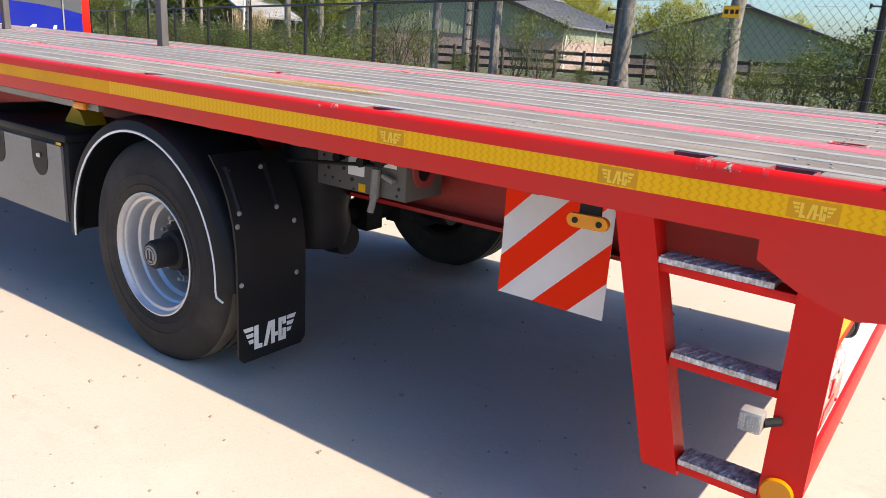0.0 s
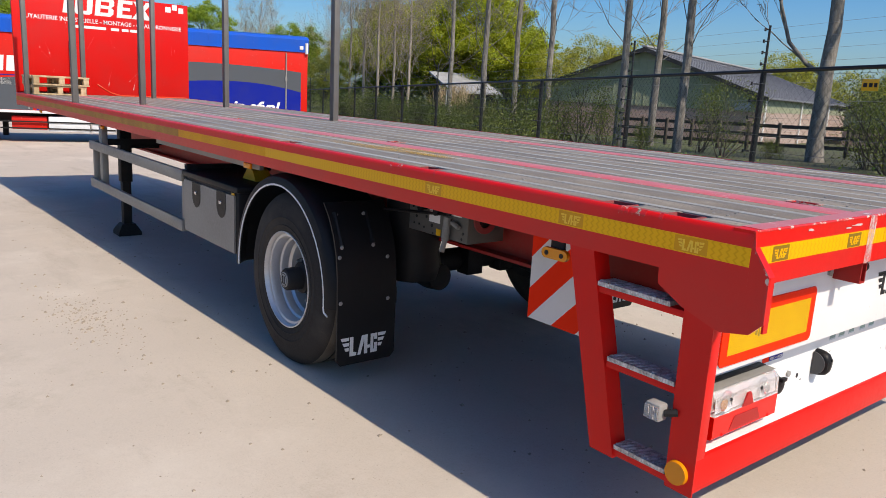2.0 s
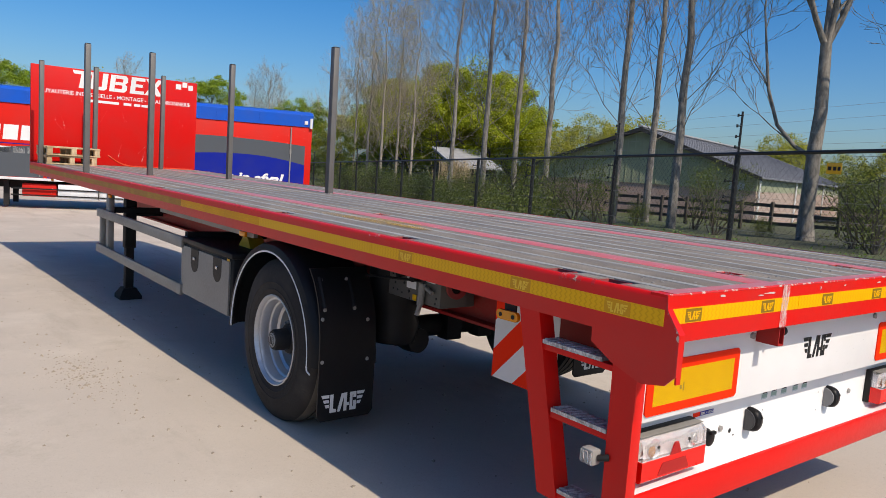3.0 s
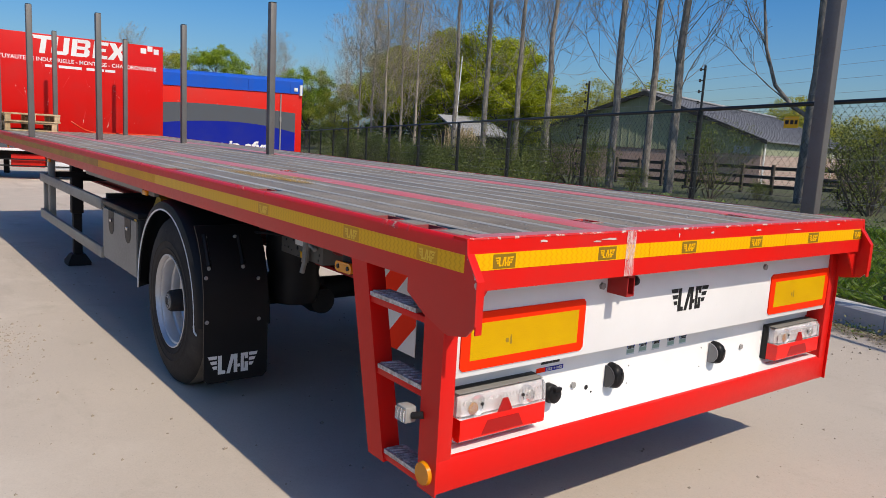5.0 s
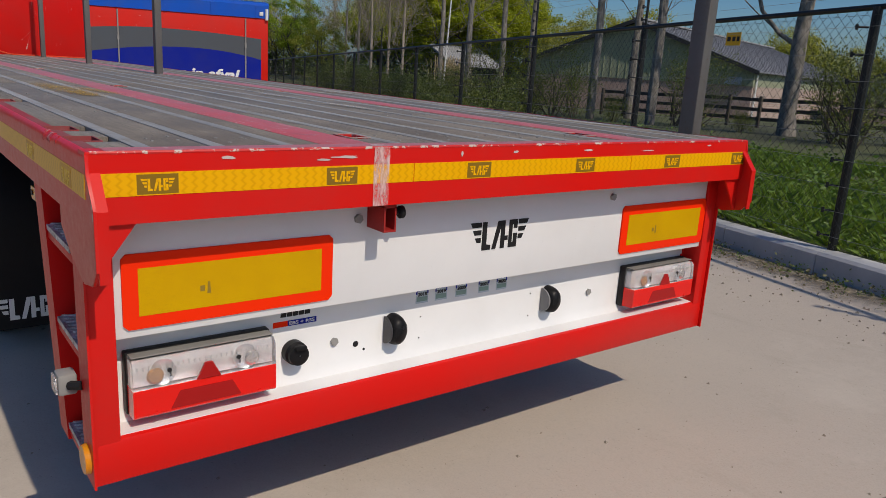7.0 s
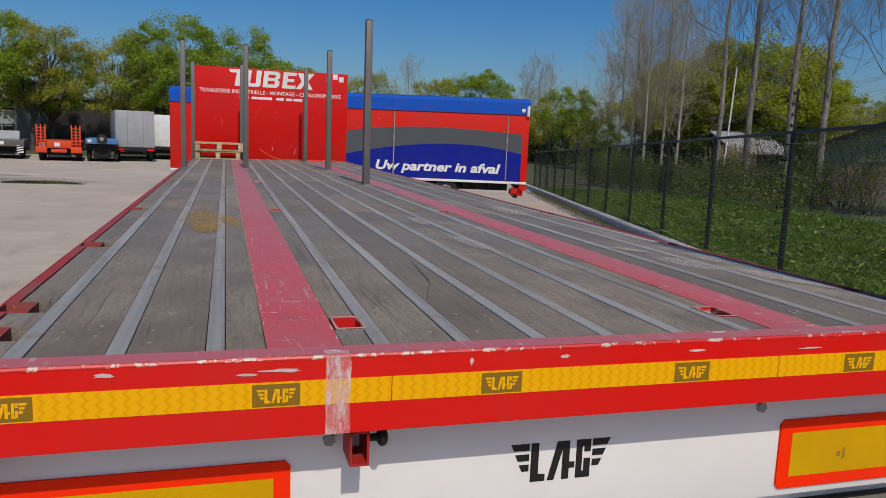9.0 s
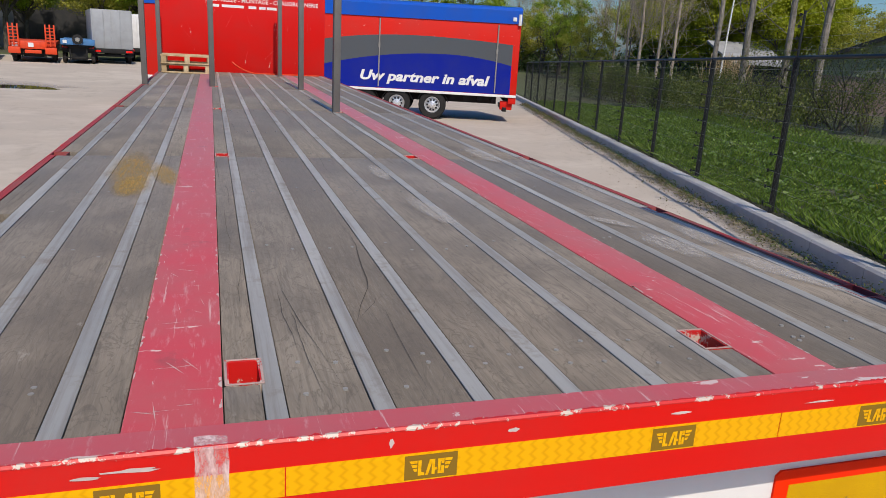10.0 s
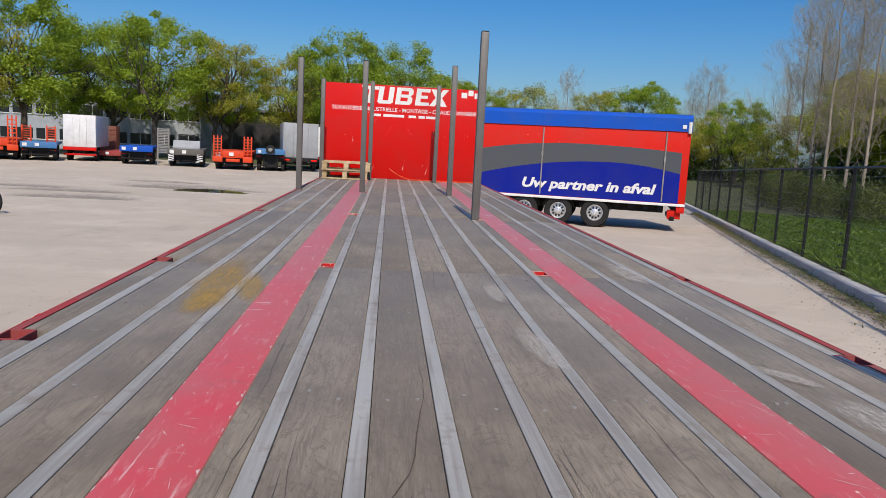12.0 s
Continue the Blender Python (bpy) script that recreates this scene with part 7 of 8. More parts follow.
for k, (az, d, el, olive) in enumerate(((-28.4, 80, 8.6, 1), (-25.2, 82, 9.6, 0), (-22.2, 90, 7.4, 0), (-19.6, 92, 7.8, 0), (-16.9, 82, 9.2, 0), (-13.0, 86, 8.0, 1), (-11.8, 90, 6.4, 0), (-7.4, 88, 7.2, 1), (-5.6, 96, 6.4, 0), (-3.5, 84, 8.7, 0), (-1.4, 92, 7.0, 0), (1.1, 86, 8.0, 0), (3.6, 94, 6.2, 1), (6.0, 90, 5.4, 0), (10.2, 92, 5.6, 1), (15.8, 90, 5.5, 1), (18.8, 88, 6.1, 0), (20.2, 92, 4.6, 0), (25.5, 86, 4.9, 0), (-31.5, 80, 9.0, 0), (8.0, 98, 4.0, 1))):
    grown("maple", "tall broad maple in fresh green leaf" if not olive else "tall maple with thin olive-green young leaf", MAPLE_O if olive else MAPLE[k % 3], 12.0 if olive else 12.5, E12, az, d, el, k, "maples beyond the yard")
for k, (az, d, sc) in enumerate(((13.2, 105, 0.76), (22.2, 110, 0.75), (23.3, 108, 0.82), (24.0, 112, 0.74), (7.6, 108, 0.6))):
    x, y = polar(E12, az, d)
    plant("budding_poplar", "slender tan poplar just coming into bud", "tree", TAN[k % 2], x, y, 37 * k, sc, "budding poplars")


# shrubs between fence and trees
def shrub_meshes(seed, h, w, leafmat, leaves, size):
    rg = random.Random(seed)
    gen = np.random.default_rng(seed)
    segs, tips = [], []
    for k in range(9):
        a = rg.uniform(0, 6.28)
        tilt = rg.uniform(0.1, 0.6)
        e = Vector((math.cos(a) * math.sin(tilt), math.sin(a) * math.sin(tilt), math.cos(tilt)))
        grow(rg, Vector((rg.gauss(0, 0.15), rg.gauss(0, 0.15), -0.1)), e, h * 0.42, 0.025, 2, segs, tips, 0.5, 0.3, (2, 3), 0.6, 0.7)
    t = np.asarray(tips)
    t[:, :2] = np.clip(t[:, :2], -w, w)
    low = gen.uniform([-w * 0.7, -w * 0.7, 0.2], [w * 0.7, w * 0.7, h * 0.8], (60, 3))
    lv, lf = leaf_cloud(gen, np.concatenate([t, low]), 0.16, max(4, leaves // (len(t) + 60)), size)
    wv, wf = limbs(segs)
    return raw_mesh("trunk", wv, wf, BARK_DARK), np_mesh("crown", lv, lf, leafmat)


SHRUBS = [shrub_meshes(81, 2.2, 0.9, LEAF_SHRUB, 3200, 0.06), shrub_meshes(82, 2.0, 1.0, LEAF_DARK, 5000, 0.06), shrub_meshes(83, 1.8, 0.9, LEAF_SHRUB, 4200, 0.055), shrub_meshes(84, 2.9, 0.9, LEAF_SHRUB, 2600, 0.055)]
SH = ((E10, 80.0, 17, 1, 1.0), (E10, 77.4, 19, 1, 0.8), (E10, 74.9, 20, 2, 0.7), (E10, 70.5, 22, 3, 1.05), (E10, 69.0, 24, 3, 1.0), (E25, 68.4, 24, 0, 1.0), (E25, 58.4, 26, 3, 1.0), (E25, 57.0, 30, 3, 1.0), (E25, 50.0, 28, 0, 0.9), (E25, 48.4, 30, 3, 1.2), (E25, 46.6, 30, 0, 0.95), (E25, 43.6, 34, 3, 1.2), (E25, 40.6, 38, 0, 1.0), (E25, 36.2, 36, 1, 0.8), (E25, 34.6, 38, 0, 0.9), (E25, 33.2, 42, 1, 1.0), (E25, 31.8, 44, 0, 1.1), (E25, 30.6, 46, 1, 1.0), (E10, 84.0, 16, 1, 0.75), (E10, 88.0, 18, 1, 1.0), (E10, 82.5, 20, 2, 1.0), (E25, 53.0, 28, 2, 0.6), (E25, 61.6, 27, 2, 0.45), (E10, 72.6, 26, 2, 0.6))
for k, (eye, az, d, kind_i, sc) in enumerate(SH):
    x, y = polar(eye, az, d)
    plant("shrub", ("leafy green shrub behind the fence", "dense dark green shrub behind the fence", "low green shrub behind the fence", "thin tall olive-green shrub behind the fence")[kind_i], "shrub", SHRUBS[kind_i], x, y, 61 * k, sc, "shrubs behind the fence")
# brambles and undergrowth below the trees
ug = np.random.default_rng(21)
cent = []
while len(cent) < 1500:
    a, b = ug.uniform(10, 62), KERB_V + 5.5 + 13 * ug.random()
    p = FU * a + FN * b
    if math.degrees(math.atan2(p.y - E25[1], E25[0] - p.x)) < 46.5:
        cent.append((p.x, p.y, land_z(p.x, p.y) + abs(ug.normal(0, 0.55))))
lv, lf = leaf_cloud(ug, cent, 0.34, 46, 0.085)
tagged(new("undergrowth", np_mesh("undergrowth", lv, lf, LEAF_SHRUB)), "tangled dark green undergrowth below the trees", "undergrowth", kind="stuff")
# dry reed clump by the shed
gen = np.random.default_rng(5)
x, y = polar(E25, 38.8, 84)
v0 = gen.normal(0, 0.35, (420, 2))
vv, qq = [], []
for i in range(420):
    hh = gen.uniform(0.8, 1.7)
    a = gen.uniform(0, 6.28)
    o = gen.normal(0, 0.25, 2)
    b0 = np.array([v0[i, 0], v0[i, 1], 0])
    t0 = b0 + np.array([o[0], o[1], hh])
    w = np.array([math.cos(a), math.sin(a), 0]) * 0.02
    vv += [b0 - w, b0 + w, t0 + w * 0.5, t0 - w * 0.5]
    qq.append([4 * i, 4 * i + 1, 4 * i + 2, 4 * i + 3])
reed = tagged(new("dry_reeds", np_mesh("dry_reeds", vv, qq, REED)), "clump of tall dry straw-coloured reeds", "reeds", kind="stuff")
reed.matrix_world = pose(x, y, land_z(x, y) - 0.02) @ Matrix.Diagonal((2.3, 2.3, 2.1, 1))

# grass behind the kerb, weeds along it
N = 190000
uu = gen.uniform(-9, 32, N)
vv_ = KERB_V + 0.28 + 7.0 * gen.random(N) ** 1.4
cl = np.sin(uu * 1.9) * np.cos(vv_ * 2.3) + gen.normal(0, 0.5, N)
keep = cl > -0.5
uu, vv_ = uu[keep], vv_[keep]
N = len(uu)
px, py = FU.x * uu + FN.x * vv_, FU.y * uu + FN.y * vv_
pz = np.array([land_z(a, b) for a, b in zip(px, py)])
hgt = gen.uniform(0.04, 0.14, N) * (1 + 0.5 * np.sin(uu * 0.7 + vv_))
ang = gen.uniform(0, 6.28, N)
wd = gen.uniform(0.003, 0.009, N)
lx, ly = gen.normal(0, 0.09, N), gen.normal(0, 0.09, N)
b0 = np.stack([px - np.cos(ang) * wd, py - np.sin(ang) * wd, pz - 0.02], 1)
b1 = np.stack([px + np.cos(ang) * wd, py + np.sin(ang) * wd, pz - 0.02], 1)
m1 = np.stack([px + np.cos(ang) * wd * 0.9 + lx * 0.4, py + np.sin(ang) * wd * 0.9 + ly * 0.4, pz + hgt * 0.6], 1)
tp = np.stack([px + lx, py + ly, pz + hgt], 1)
verts = np.stack([b0, b1, m1, tp], 1).reshape(-1, 3)
grass = new("grass", np_mesh("grass", verts, np.arange(4 * N).reshape(N, 4), GRASS))
tagged(grass, "lush unmown green grass behind the kerb", "grass", kind="stuff")
# broad-leaved weeds in the grass
cent = []
for _ in range(800):
    a, b = gen.uniform(-8, 30), KERB_V + 0.6 + 6.5 * gen.random() ** 1.3
    p = FU * a + FN * b
    cent.append((p.x, p.y, land_z(p.x, p.y) + 0.10))
lv, lf = leaf_cloud(gen, cent, 0.10, 18, 0.07, 0.5)
tagged(new("weeds", np_mesh("weeds", lv, lf, LEAF_WEED)), "broad-leaved green weeds among the grass", "weeds", kind="stuff")
cent = []
for a, b in ((7.0, 4.9), (7.3, 5.1), (1.0, 4.6), (1.3, 4.7)):
    p = FU * a + FN * b
    cent += [(p.x + gen.normal(0, 0.12), p.y + gen.normal(0, 0.12), land_z(p.x, p.y) + gen.uniform(0.3, 0.55)) for _ in range(12)]
lv, lf = leaf_cloud(gen, cent, 0.03, 7, 0.028)
tagged(new("yellow_flowers", np_mesh("yellow_flowers", lv, lf, LEAF_YELLOW)), "small yellow wild flowers in the grass", "flowers", kind="stuff")
# dry tufts and litter at the foot of the kerb
cent = []
for _ in range(1300):
    a, b = 34 - 38 * gen.random() ** 1.4, KERB_V - 0.02 - abs(gen.normal(0, 0.17))
    p = FU * a + FN * b
    cent.append((p.x, p.y, land_z(p.x, p.y) + 0.02))
lv, lf = leaf_cloud(gen, cent, 0.04, 14, 0.026, 0.3)
tagged(new("kerb_weeds", np_mesh("kerb_weeds", lv, lf, DRY)), "dry grass tufts and weeds at the foot of the kerb", "weeds", kind="stuff")
# green sprouts at the foot of the kerb
cent = []
for _ in range(230):
    a, b = 30 - 34 * gen.random(), KERB_V - 0.02 - abs(gen.normal(0, 0.10))
    p = FU * a + FN * b
    cent.append((p.x, p.y, land_z(p.x, p.y) + 0.03))
lv, lf = leaf_cloud(gen, cent, 0.035, 26, 0.022, 0.3)
tagged(new("kerb_sprouts", np_mesh("kerb_sprouts", lv, lf, LEAF_WEED)), "small green sprouts at the foot of the kerb", "weeds", kind="stuff")
# dirt gathered along the kerb
verts, faces = [], []
for i in range(91):
    for v in (-0.75, -0.5, -0.25, -0.005):
        u = -6 + i * 0.45
        p = FU * u + FN * (KERB_V + v)
        verts.append((u, v + 0.55, land_z(p.x, p.y) + 0.012))
for i in range(90):
    for k in range(3):
        a = i * 4 + k
        faces.append((a, a + 4, a + 5, a + 1))
band = tagged(new("dirt_band", raw_mesh("dirt_band", verts, faces, DIRT)), "brown dirt and weeds gathered along the kerb", "dirt", kind="stuff")
band.matrix_world = Matrix.Translation(FN * (KERB_V - 0.55)) @ Matrix((FU, FN, Vector((0, 0, 1)))).transposed().to_4x4()
# loose grit and stones on the yard
vt, ft = [], []
for i in range(6000):
    if i < 2300:
        x, y = gen.uniform(-9, 4.5), gen.uniform(-4.5, 4.5)
    elif i < 2700:
        x, y = -4.35 + gen.normal(0, 0.45), -2.02 + gen.normal(0, 0.12)
    else:
        a, b = gen.uniform(-6, 25), KERB_V - 0.05 - abs(gen.normal(0, 0.45))
        p = FU * a + FN * b
        x, y = p.x, p.y
    s = abs(gen.normal(0, 1)) * 0.005 + 0.002
    z = land_z(x, y)
    k = len(vt)
    vt += [(x - s, y - s * 0.7, z - 0.001), (x + s, y - s, z - 0.001), (x + s * 0.3, y + s, z - 0.001), (x + gen.normal(0, 0.3) * s, y, z + s * 0.9)]
    ft += [(k, k + 1, k + 3), (k + 1, k + 2, k + 3), (k + 2, k, k + 3)]
tagged(new("grit", raw_mesh("grit", vt, ft, GRIT)), "loose grit and small stones scattered on the yard", "grit", kind="stuff")

# ---------------------------------------------------------------- farm buildings beyond the fence


def barn(label, m, width, length, eave, ridge, brick=1.15, over=0.35, pipes=True):
    """Gable at y = 0, x from -width to 0, running back along +y."""
    b = base("barn", label, "barn", "", m)
    w2 = width / 2
    bm = bmesh.new()
    for x0, x1, y0, y1 in ((-width, 0, 0, 0.25), (-width, 0, length - 0.25, length), (-width, -width + 0.25, 0.25, length - 0.25), (-0.25, 0, 0.25, length - 0.25)):
        box(bm, x0, x1, y0, y1, -1.0, brick)
    part("brick_wall", bm, BRICK, b, "pale pinkish brick base wall")
    bm = bmesh.new()
    prism(bm, [(-width - 0.02, brick), (0.02, brick), (0.02, eave), (-w2, ridge - 0.12), (-width - 0.02, eave)], "y", -0.05, 0.22)
    for k in range(int(width / 0.5)):
        x = -width + 0.25 + k * 0.5
        top = eave + (ridge - 0.15 - eave) * (1 - abs(x + w2) / w2)
        box(bm, x - 0.02, x + 0.02, -0.075, -0.05, brick, top)
    box(bm, -0.20, 0.02, 0.22, length, brick, eave)
    box(bm, -width - 0.02, -width + 0.2, 0.22, length, brick, eave)
    part("cladding", bm, DARK_GREEN, b, "ribbed olive-green cladding")
    for s, nm in ((1, "roof_slope"), (-1, "roof_slope")):
        bm = bmesh.new()
        xe = over if s > 0 else -width - over
        ze = eave - over * (ridge - eave) / w2
        n = int(length / 1.0)
        lo, hi = [], []
        p0, p1 = (-w2, ridge), (xe, ze)
        t = 0.09
        pts = [p0, p1, (p1[0], p1[1] + t), (p0[0], p0[1] + t)]
        prism(bm, pts, "y", -0.4, length + 0.4)
        slope = part(nm, bm, ROOF_GREY, b, "grey profiled roof sheeting")
        for k in range(n):
            bm = bmesh.new()
            y = -0.2 + k * (length + 0.4) / n
            prism(bm, [(p0[0], p0[1] + t), (p1[0], p1[1] + t), (p1[0], p1[1] + t + 0.035), (p0[0], p0[1] + t + 0.035)], "y", y, y + 0.12)
            part("roof_rib", bm, ROOF_GREY, slope)
    bm = bmesh.new()
    box(bm, -w2 - 0.18, -w2 + 0.18, -0.42, length + 0.42, ridge + 0.1, ridge + 0.22, 0.03)
    part("ridge_cap", bm, ROOF_PALE, b, "pale ridge capping")
    for s in (1, -1):
        bm = bmesh.new()
        xe = over if s > 0 else -width - over
        prism(bm, [(-w2, ridge - 0.14), (xe, eave - over * (ridge - eave) / w2 - 0.12), (xe, eave - over * (ridge - eave) / w2 + 0.1), (-w2, ridge + 0.1)], "y", -0.46, -0.41)
        part("verge_board", bm, DARK_WALL, b)
    if pipes:
        for y in (0.3, length * 0.33, length * 0.66):
            bm = bmesh.new()
            rod(bm, (0.1, y, -0.5), (0.1, y, eave - 0.1), 0.06, 8)
            part("downpipe", bm, WHITE_INK, b, "white downpipe")
    bm = bmesh.new()
    box(bm, -1.5, -0.6, -0.12, -0.07, brick + 0.05, brick + 0.45)
    part("small_window", bm, GREY_PALE, b)
    return b


barn("long green farm barn with pink brick base and grey roof", pose(-21.2, 37.0, -0.95, 0, 0, 15.7), 14.2, 31, 3.25, 5.75, 2.4)
bx, by = polar(E10, 81.6, 60)
barn("dark green farm barn with a low grey roof", pose(bx, by, -0.75, 0, 0, 12), 15.8, 24, 2.75, 5.3, 1.35, pipes=False)
# small shed with a pale roof
shed = base("shed", "small dark shed with a pale corrugated roof", "shed", "", pose(-72.0, 55.7, land_z(-72.0, 55.7), 0, 0, 78) @ Matrix.Diagonal((1.35, 1.5, 2.3, 1)))
bm = bmesh.new()
box(bm, 0, 4.6, 0.3, 4.0, -0.6, 1.25)
part("shed_wall", bm, FENCE_WOOD, shed)
bm = bmesh.new()
for k in range(3):
    box(bm, 0.5 + 1.4 * k, 1.5 + 1.4 * k, 0.27, 0.3, 0.3, 1.0)
pieces("shed_window", bm, GLASS_DARK, shed)
bm = bmesh.new()
prism(bm, [(-0.3, 1.1), (4.4, 1.1), (4.4, 1.2), (-0.3, 1.2)], "x", -0.3, 4.9)
for v in bm.verts:
    v.co.z += max(0, (v.co.y + 0.3)) * 0.22
part("shed_roof", bm, ROOF_PALE, shed, "pale corrugated roof")
# ranch rail fence in the field
rails = base("rail_fence", "dark timber ranch fence with three rails", "fence")
PA, PB = Vector((*polar(E10, 82.0, 30), 0)), Vector((*polar(E10, 52.0, 38), 0))
n = 14
for i in range(n + 1):
    p = PA.lerp(PB, i / n)
    z = land_z(p.x, p.y)
    bm = bmesh.new()
    box(bm, p.x - 0.06, p.x + 0.06, p.y - 0.06, p.y + 0.06, z - 0.3, z + 1.25, 0.01)
    part("rail_post", bm, FENCE_WOOD, rails)
    if i < n:
        q = PA.lerp(PB, (i + 1) / n)
        for h in (0.35, 0.72, 1.1):
            bm = bmesh.new()
            a = Vector((p.x, p.y, land_z(p.x, p.y) + h))
            b2 = Vector((q.x, q.y, land_z(q.x, q.y) + h))
            nrm = (b2 - a).cross(Vector((0, 0, 1))).normalized() * 0.02
            vs8 = []
            for c in (a, b2):
                for dz, sg in ((-0.07, -1), (-0.07, 1), (0.07, 1), (0.07, -1)):
                    vs8.append(bm.verts.new(c + nrm * (sg + 4) + Vector((0, 0, dz))))
            for k in range(4):
                bm.faces.new((vs8[k], vs8[(k + 1) % 4], vs8[4 + (k + 1) % 4], vs8[4 + k]))
            bm.faces.new(vs8[3::-1])
            bm.faces.new(vs8[4:])
            part("rail", bm, FENCE_WOOD, rails)
# slim flag pole
x, y = polar(E25, 38.3, 82)
bm = bmesh.new()
rod(bm, (x, y, land_z(x, y) - 0.2), (x + 0.3, y + 0.3, 10.0), 0.10, 8, 0.06)
tagged(part("mast", bm, WHITE_INK), "slim white steel mast by the shed", "mast")

# ---------------------------------------------------------------- the big walking-floor trailer across the yard
BR, BU = Vector((-22.1, 9.08, 0)), Vector((-0.3, -0.954, 0)).normalized()  # its rear corner, and the way to its front
BN = Vector((BU.y, -BU.x, 0))
if BN.x < 0:
    BN = -BN
gz_b = -0.50
# local frame: x to the rear along the side, y away from the camera, z up; origin at the rear corner on the ground
lorry_m = Matrix.Translation((BR.x, BR.y, gz_b)) @ Matrix((-BU, -BN, Vector((0, 0, 1)))).transposed().to_4x4()
lorry = base("moving_floor_trailer", "long red box trailer with blue tarpaulin roof and painted swooshes", "trailer", "", lorry_m)
LB, TP, LEN = 0.86, 3.66, 12.2
bm = bmesh.new()
box(bm, -LEN, 0, 0.0, 2.5, LB, TP - 0.45, 0.02)
part("body", bm, TRAILER_RED, lorry, "red painted box body")
bm = bmesh.new()
prof = [(-0.03, TP - 0.50), (-0.03, TP - 0.10), (0.05, TP - 0.02), (0.6, TP + 0.05), (1.9, TP + 0.05), (2.45, TP - 0.02), (2.53, TP - 0.1), (2.53, TP - 0.5)]
prism(bm, prof, "x", -LEN - 0.02, 0.02)
for k in range(9):
    prism(bm, [(-0.045, TP - 0.5), (-0.03, TP - 0.5), (-0.03, TP - 0.1), (-0.045, TP - 0.12)], "x", -LEN + 0.6 + k * 1.4, -LEN + 0.66 + k * 1.4)
part("roof_tarpaulin", bm, BLUE_TARP, lorry, "blue roof tarpaulin")


def swoosh(name, mat, top_pts, low, y):
    bm = bmesh.new()
    pts = [(top_pts[0][0], low)] + [(top_pts[-1][0], low)] + top_pts[::-1]
    prism(bm, pts, "y", y - 0.002, y)
    part(name, bm, mat, lorry)


def curve(x0, x1, z0, zp, z1, xp):
    out = []
    for i in range(25):
        x = x0 + (x1 - x0) * i / 24
        k = (x - xp) / ((x0 - xp) if x < xp else max(0.01, x1 - xp))
        out.append((x, zp + ((z0 if x < xp else z1) - zp) * k * k))
    return out


swoosh("grey_swoosh", GREY_DECAL, curve(-8.2, -0.22, 1.95, 2.64, 2.5, -3.4), LB + 0.06, -0.001)
swoosh("blue_swoosh", BLUE_DECAL, curve(-8.2, -0.22, 1.0, 2.1, 1.84, -2.4), LB + 0.06, -0.0035)
swoosh("grey_swoosh", GREY_DECAL, curve(-11.6, -8.3, 1.05, 1.9, 1.9, -8.3), LB + 0.06, -0.001)
lettering("slogan", "Uw partner in afval", 0.31, 4.25, WHITE_INK, lorry, Matrix.Translation((-5.15, -0.0065, 1.17)) @ pose(0, 0, 0, 90, 0, 0), 0.22, 0.036)
bm = bmesh.new()
for k in range(5):
    x = -9.9 + k * 0.48
    prism(bm, [(x, 2.05), (x + 0.4, 2.05), (x + 0.44, 2.5), (x + 0.04, 2.5)], "y", -0.003, -0.001)
for k in range(5):
    x = -9.5 + k * 0.38
    prism(bm, [(x, 1.65), (x + 0.3, 1.65), (x + 0.3, 1.84), (x, 1.84)], "y", -0.003, -0.001)
pieces("painted_letter", bm, WHITE_INK, lorry, "white painted lettering")
bm = bmesh.new()
box(bm, -9.6, -7.7, -0.003, -0.001, 1.92, 1.95)
part("underline", bm, BLUE_DECAL, lorry)
bm = bmesh.new()
box(bm, -LEN, 0.0, -0.03, 0.0, LB - 0.03, LB + 0.05, 0.004)
part("sill_stripe", bm, WHITE_INK, lorry, "white sill stripe")
for x in (-4.55, -0.72, -8.4):
    bm = bmesh.new()
    rod(bm, (x, -0.03, LB + 0.1), (x, -0.03, TP - 0.55), 0.022, 6)
    box(bm, x - 0.03, x + 0.03, -0.05, -0.02, 2.2, 2.35)
    part("lashing_pole", bm, GALV, lorry)
bm = bmesh.new()
box(bm, -LEN + 0.4, -0.6, 0.75, 1.75, 0.55, LB)
part("chassis", bm, BLACK_STEEL, lorry)
bm = bmesh.new()
for k in range(5):
    box(bm, -2.15 + k * 0.45, -2.0 + k * 0.45, 0.12, 2.38, 0.66, LB - 0.02)
pieces("cross_member", bm, BLACK_STEEL, lorry)
bm = bmesh.new()
box(bm, -0.42, -0.28, 0.06, 2.44, 0.36, 0.5, 0.01)
part("underrun_bar", bm, BLACK_STEEL, lorry, "black under-run bar")
for x in (-2.75, -3.93, -5.05):
    bm = bmesh.new()
    ring = [(x + 0.54 * math.cos(a * 0.2618), 0.44 + 0.5 * math.sin(a * 0.2618)) for a in range(1, 12)]
    inner = [(x + 0.52 * math.cos(a * 0.2618), 0.44 + 0.48 * math.sin(a * 0.2618)) for a in range(1, 12)]
    prism(bm, ring + inner[::-1], "y", 0.06, 0.40)
    for v in bm.verts:
        v.co.z = min(v.co.z, LB - 0.004)
    part("mudguard", bm, BLACK_PLASTIC, lorry, "black plastic mudguard")
bm = bmesh.new()
box(bm, -0.25, 0.0, 0.0, 2.5, 0.62, LB - 0.03, 0.01)
box(bm, -0.5, -0.1, 0.1, 0.3, 0.42, 0.7, 0.01)
part("rear_bumper", bm, TRAILER_RED, lorry)
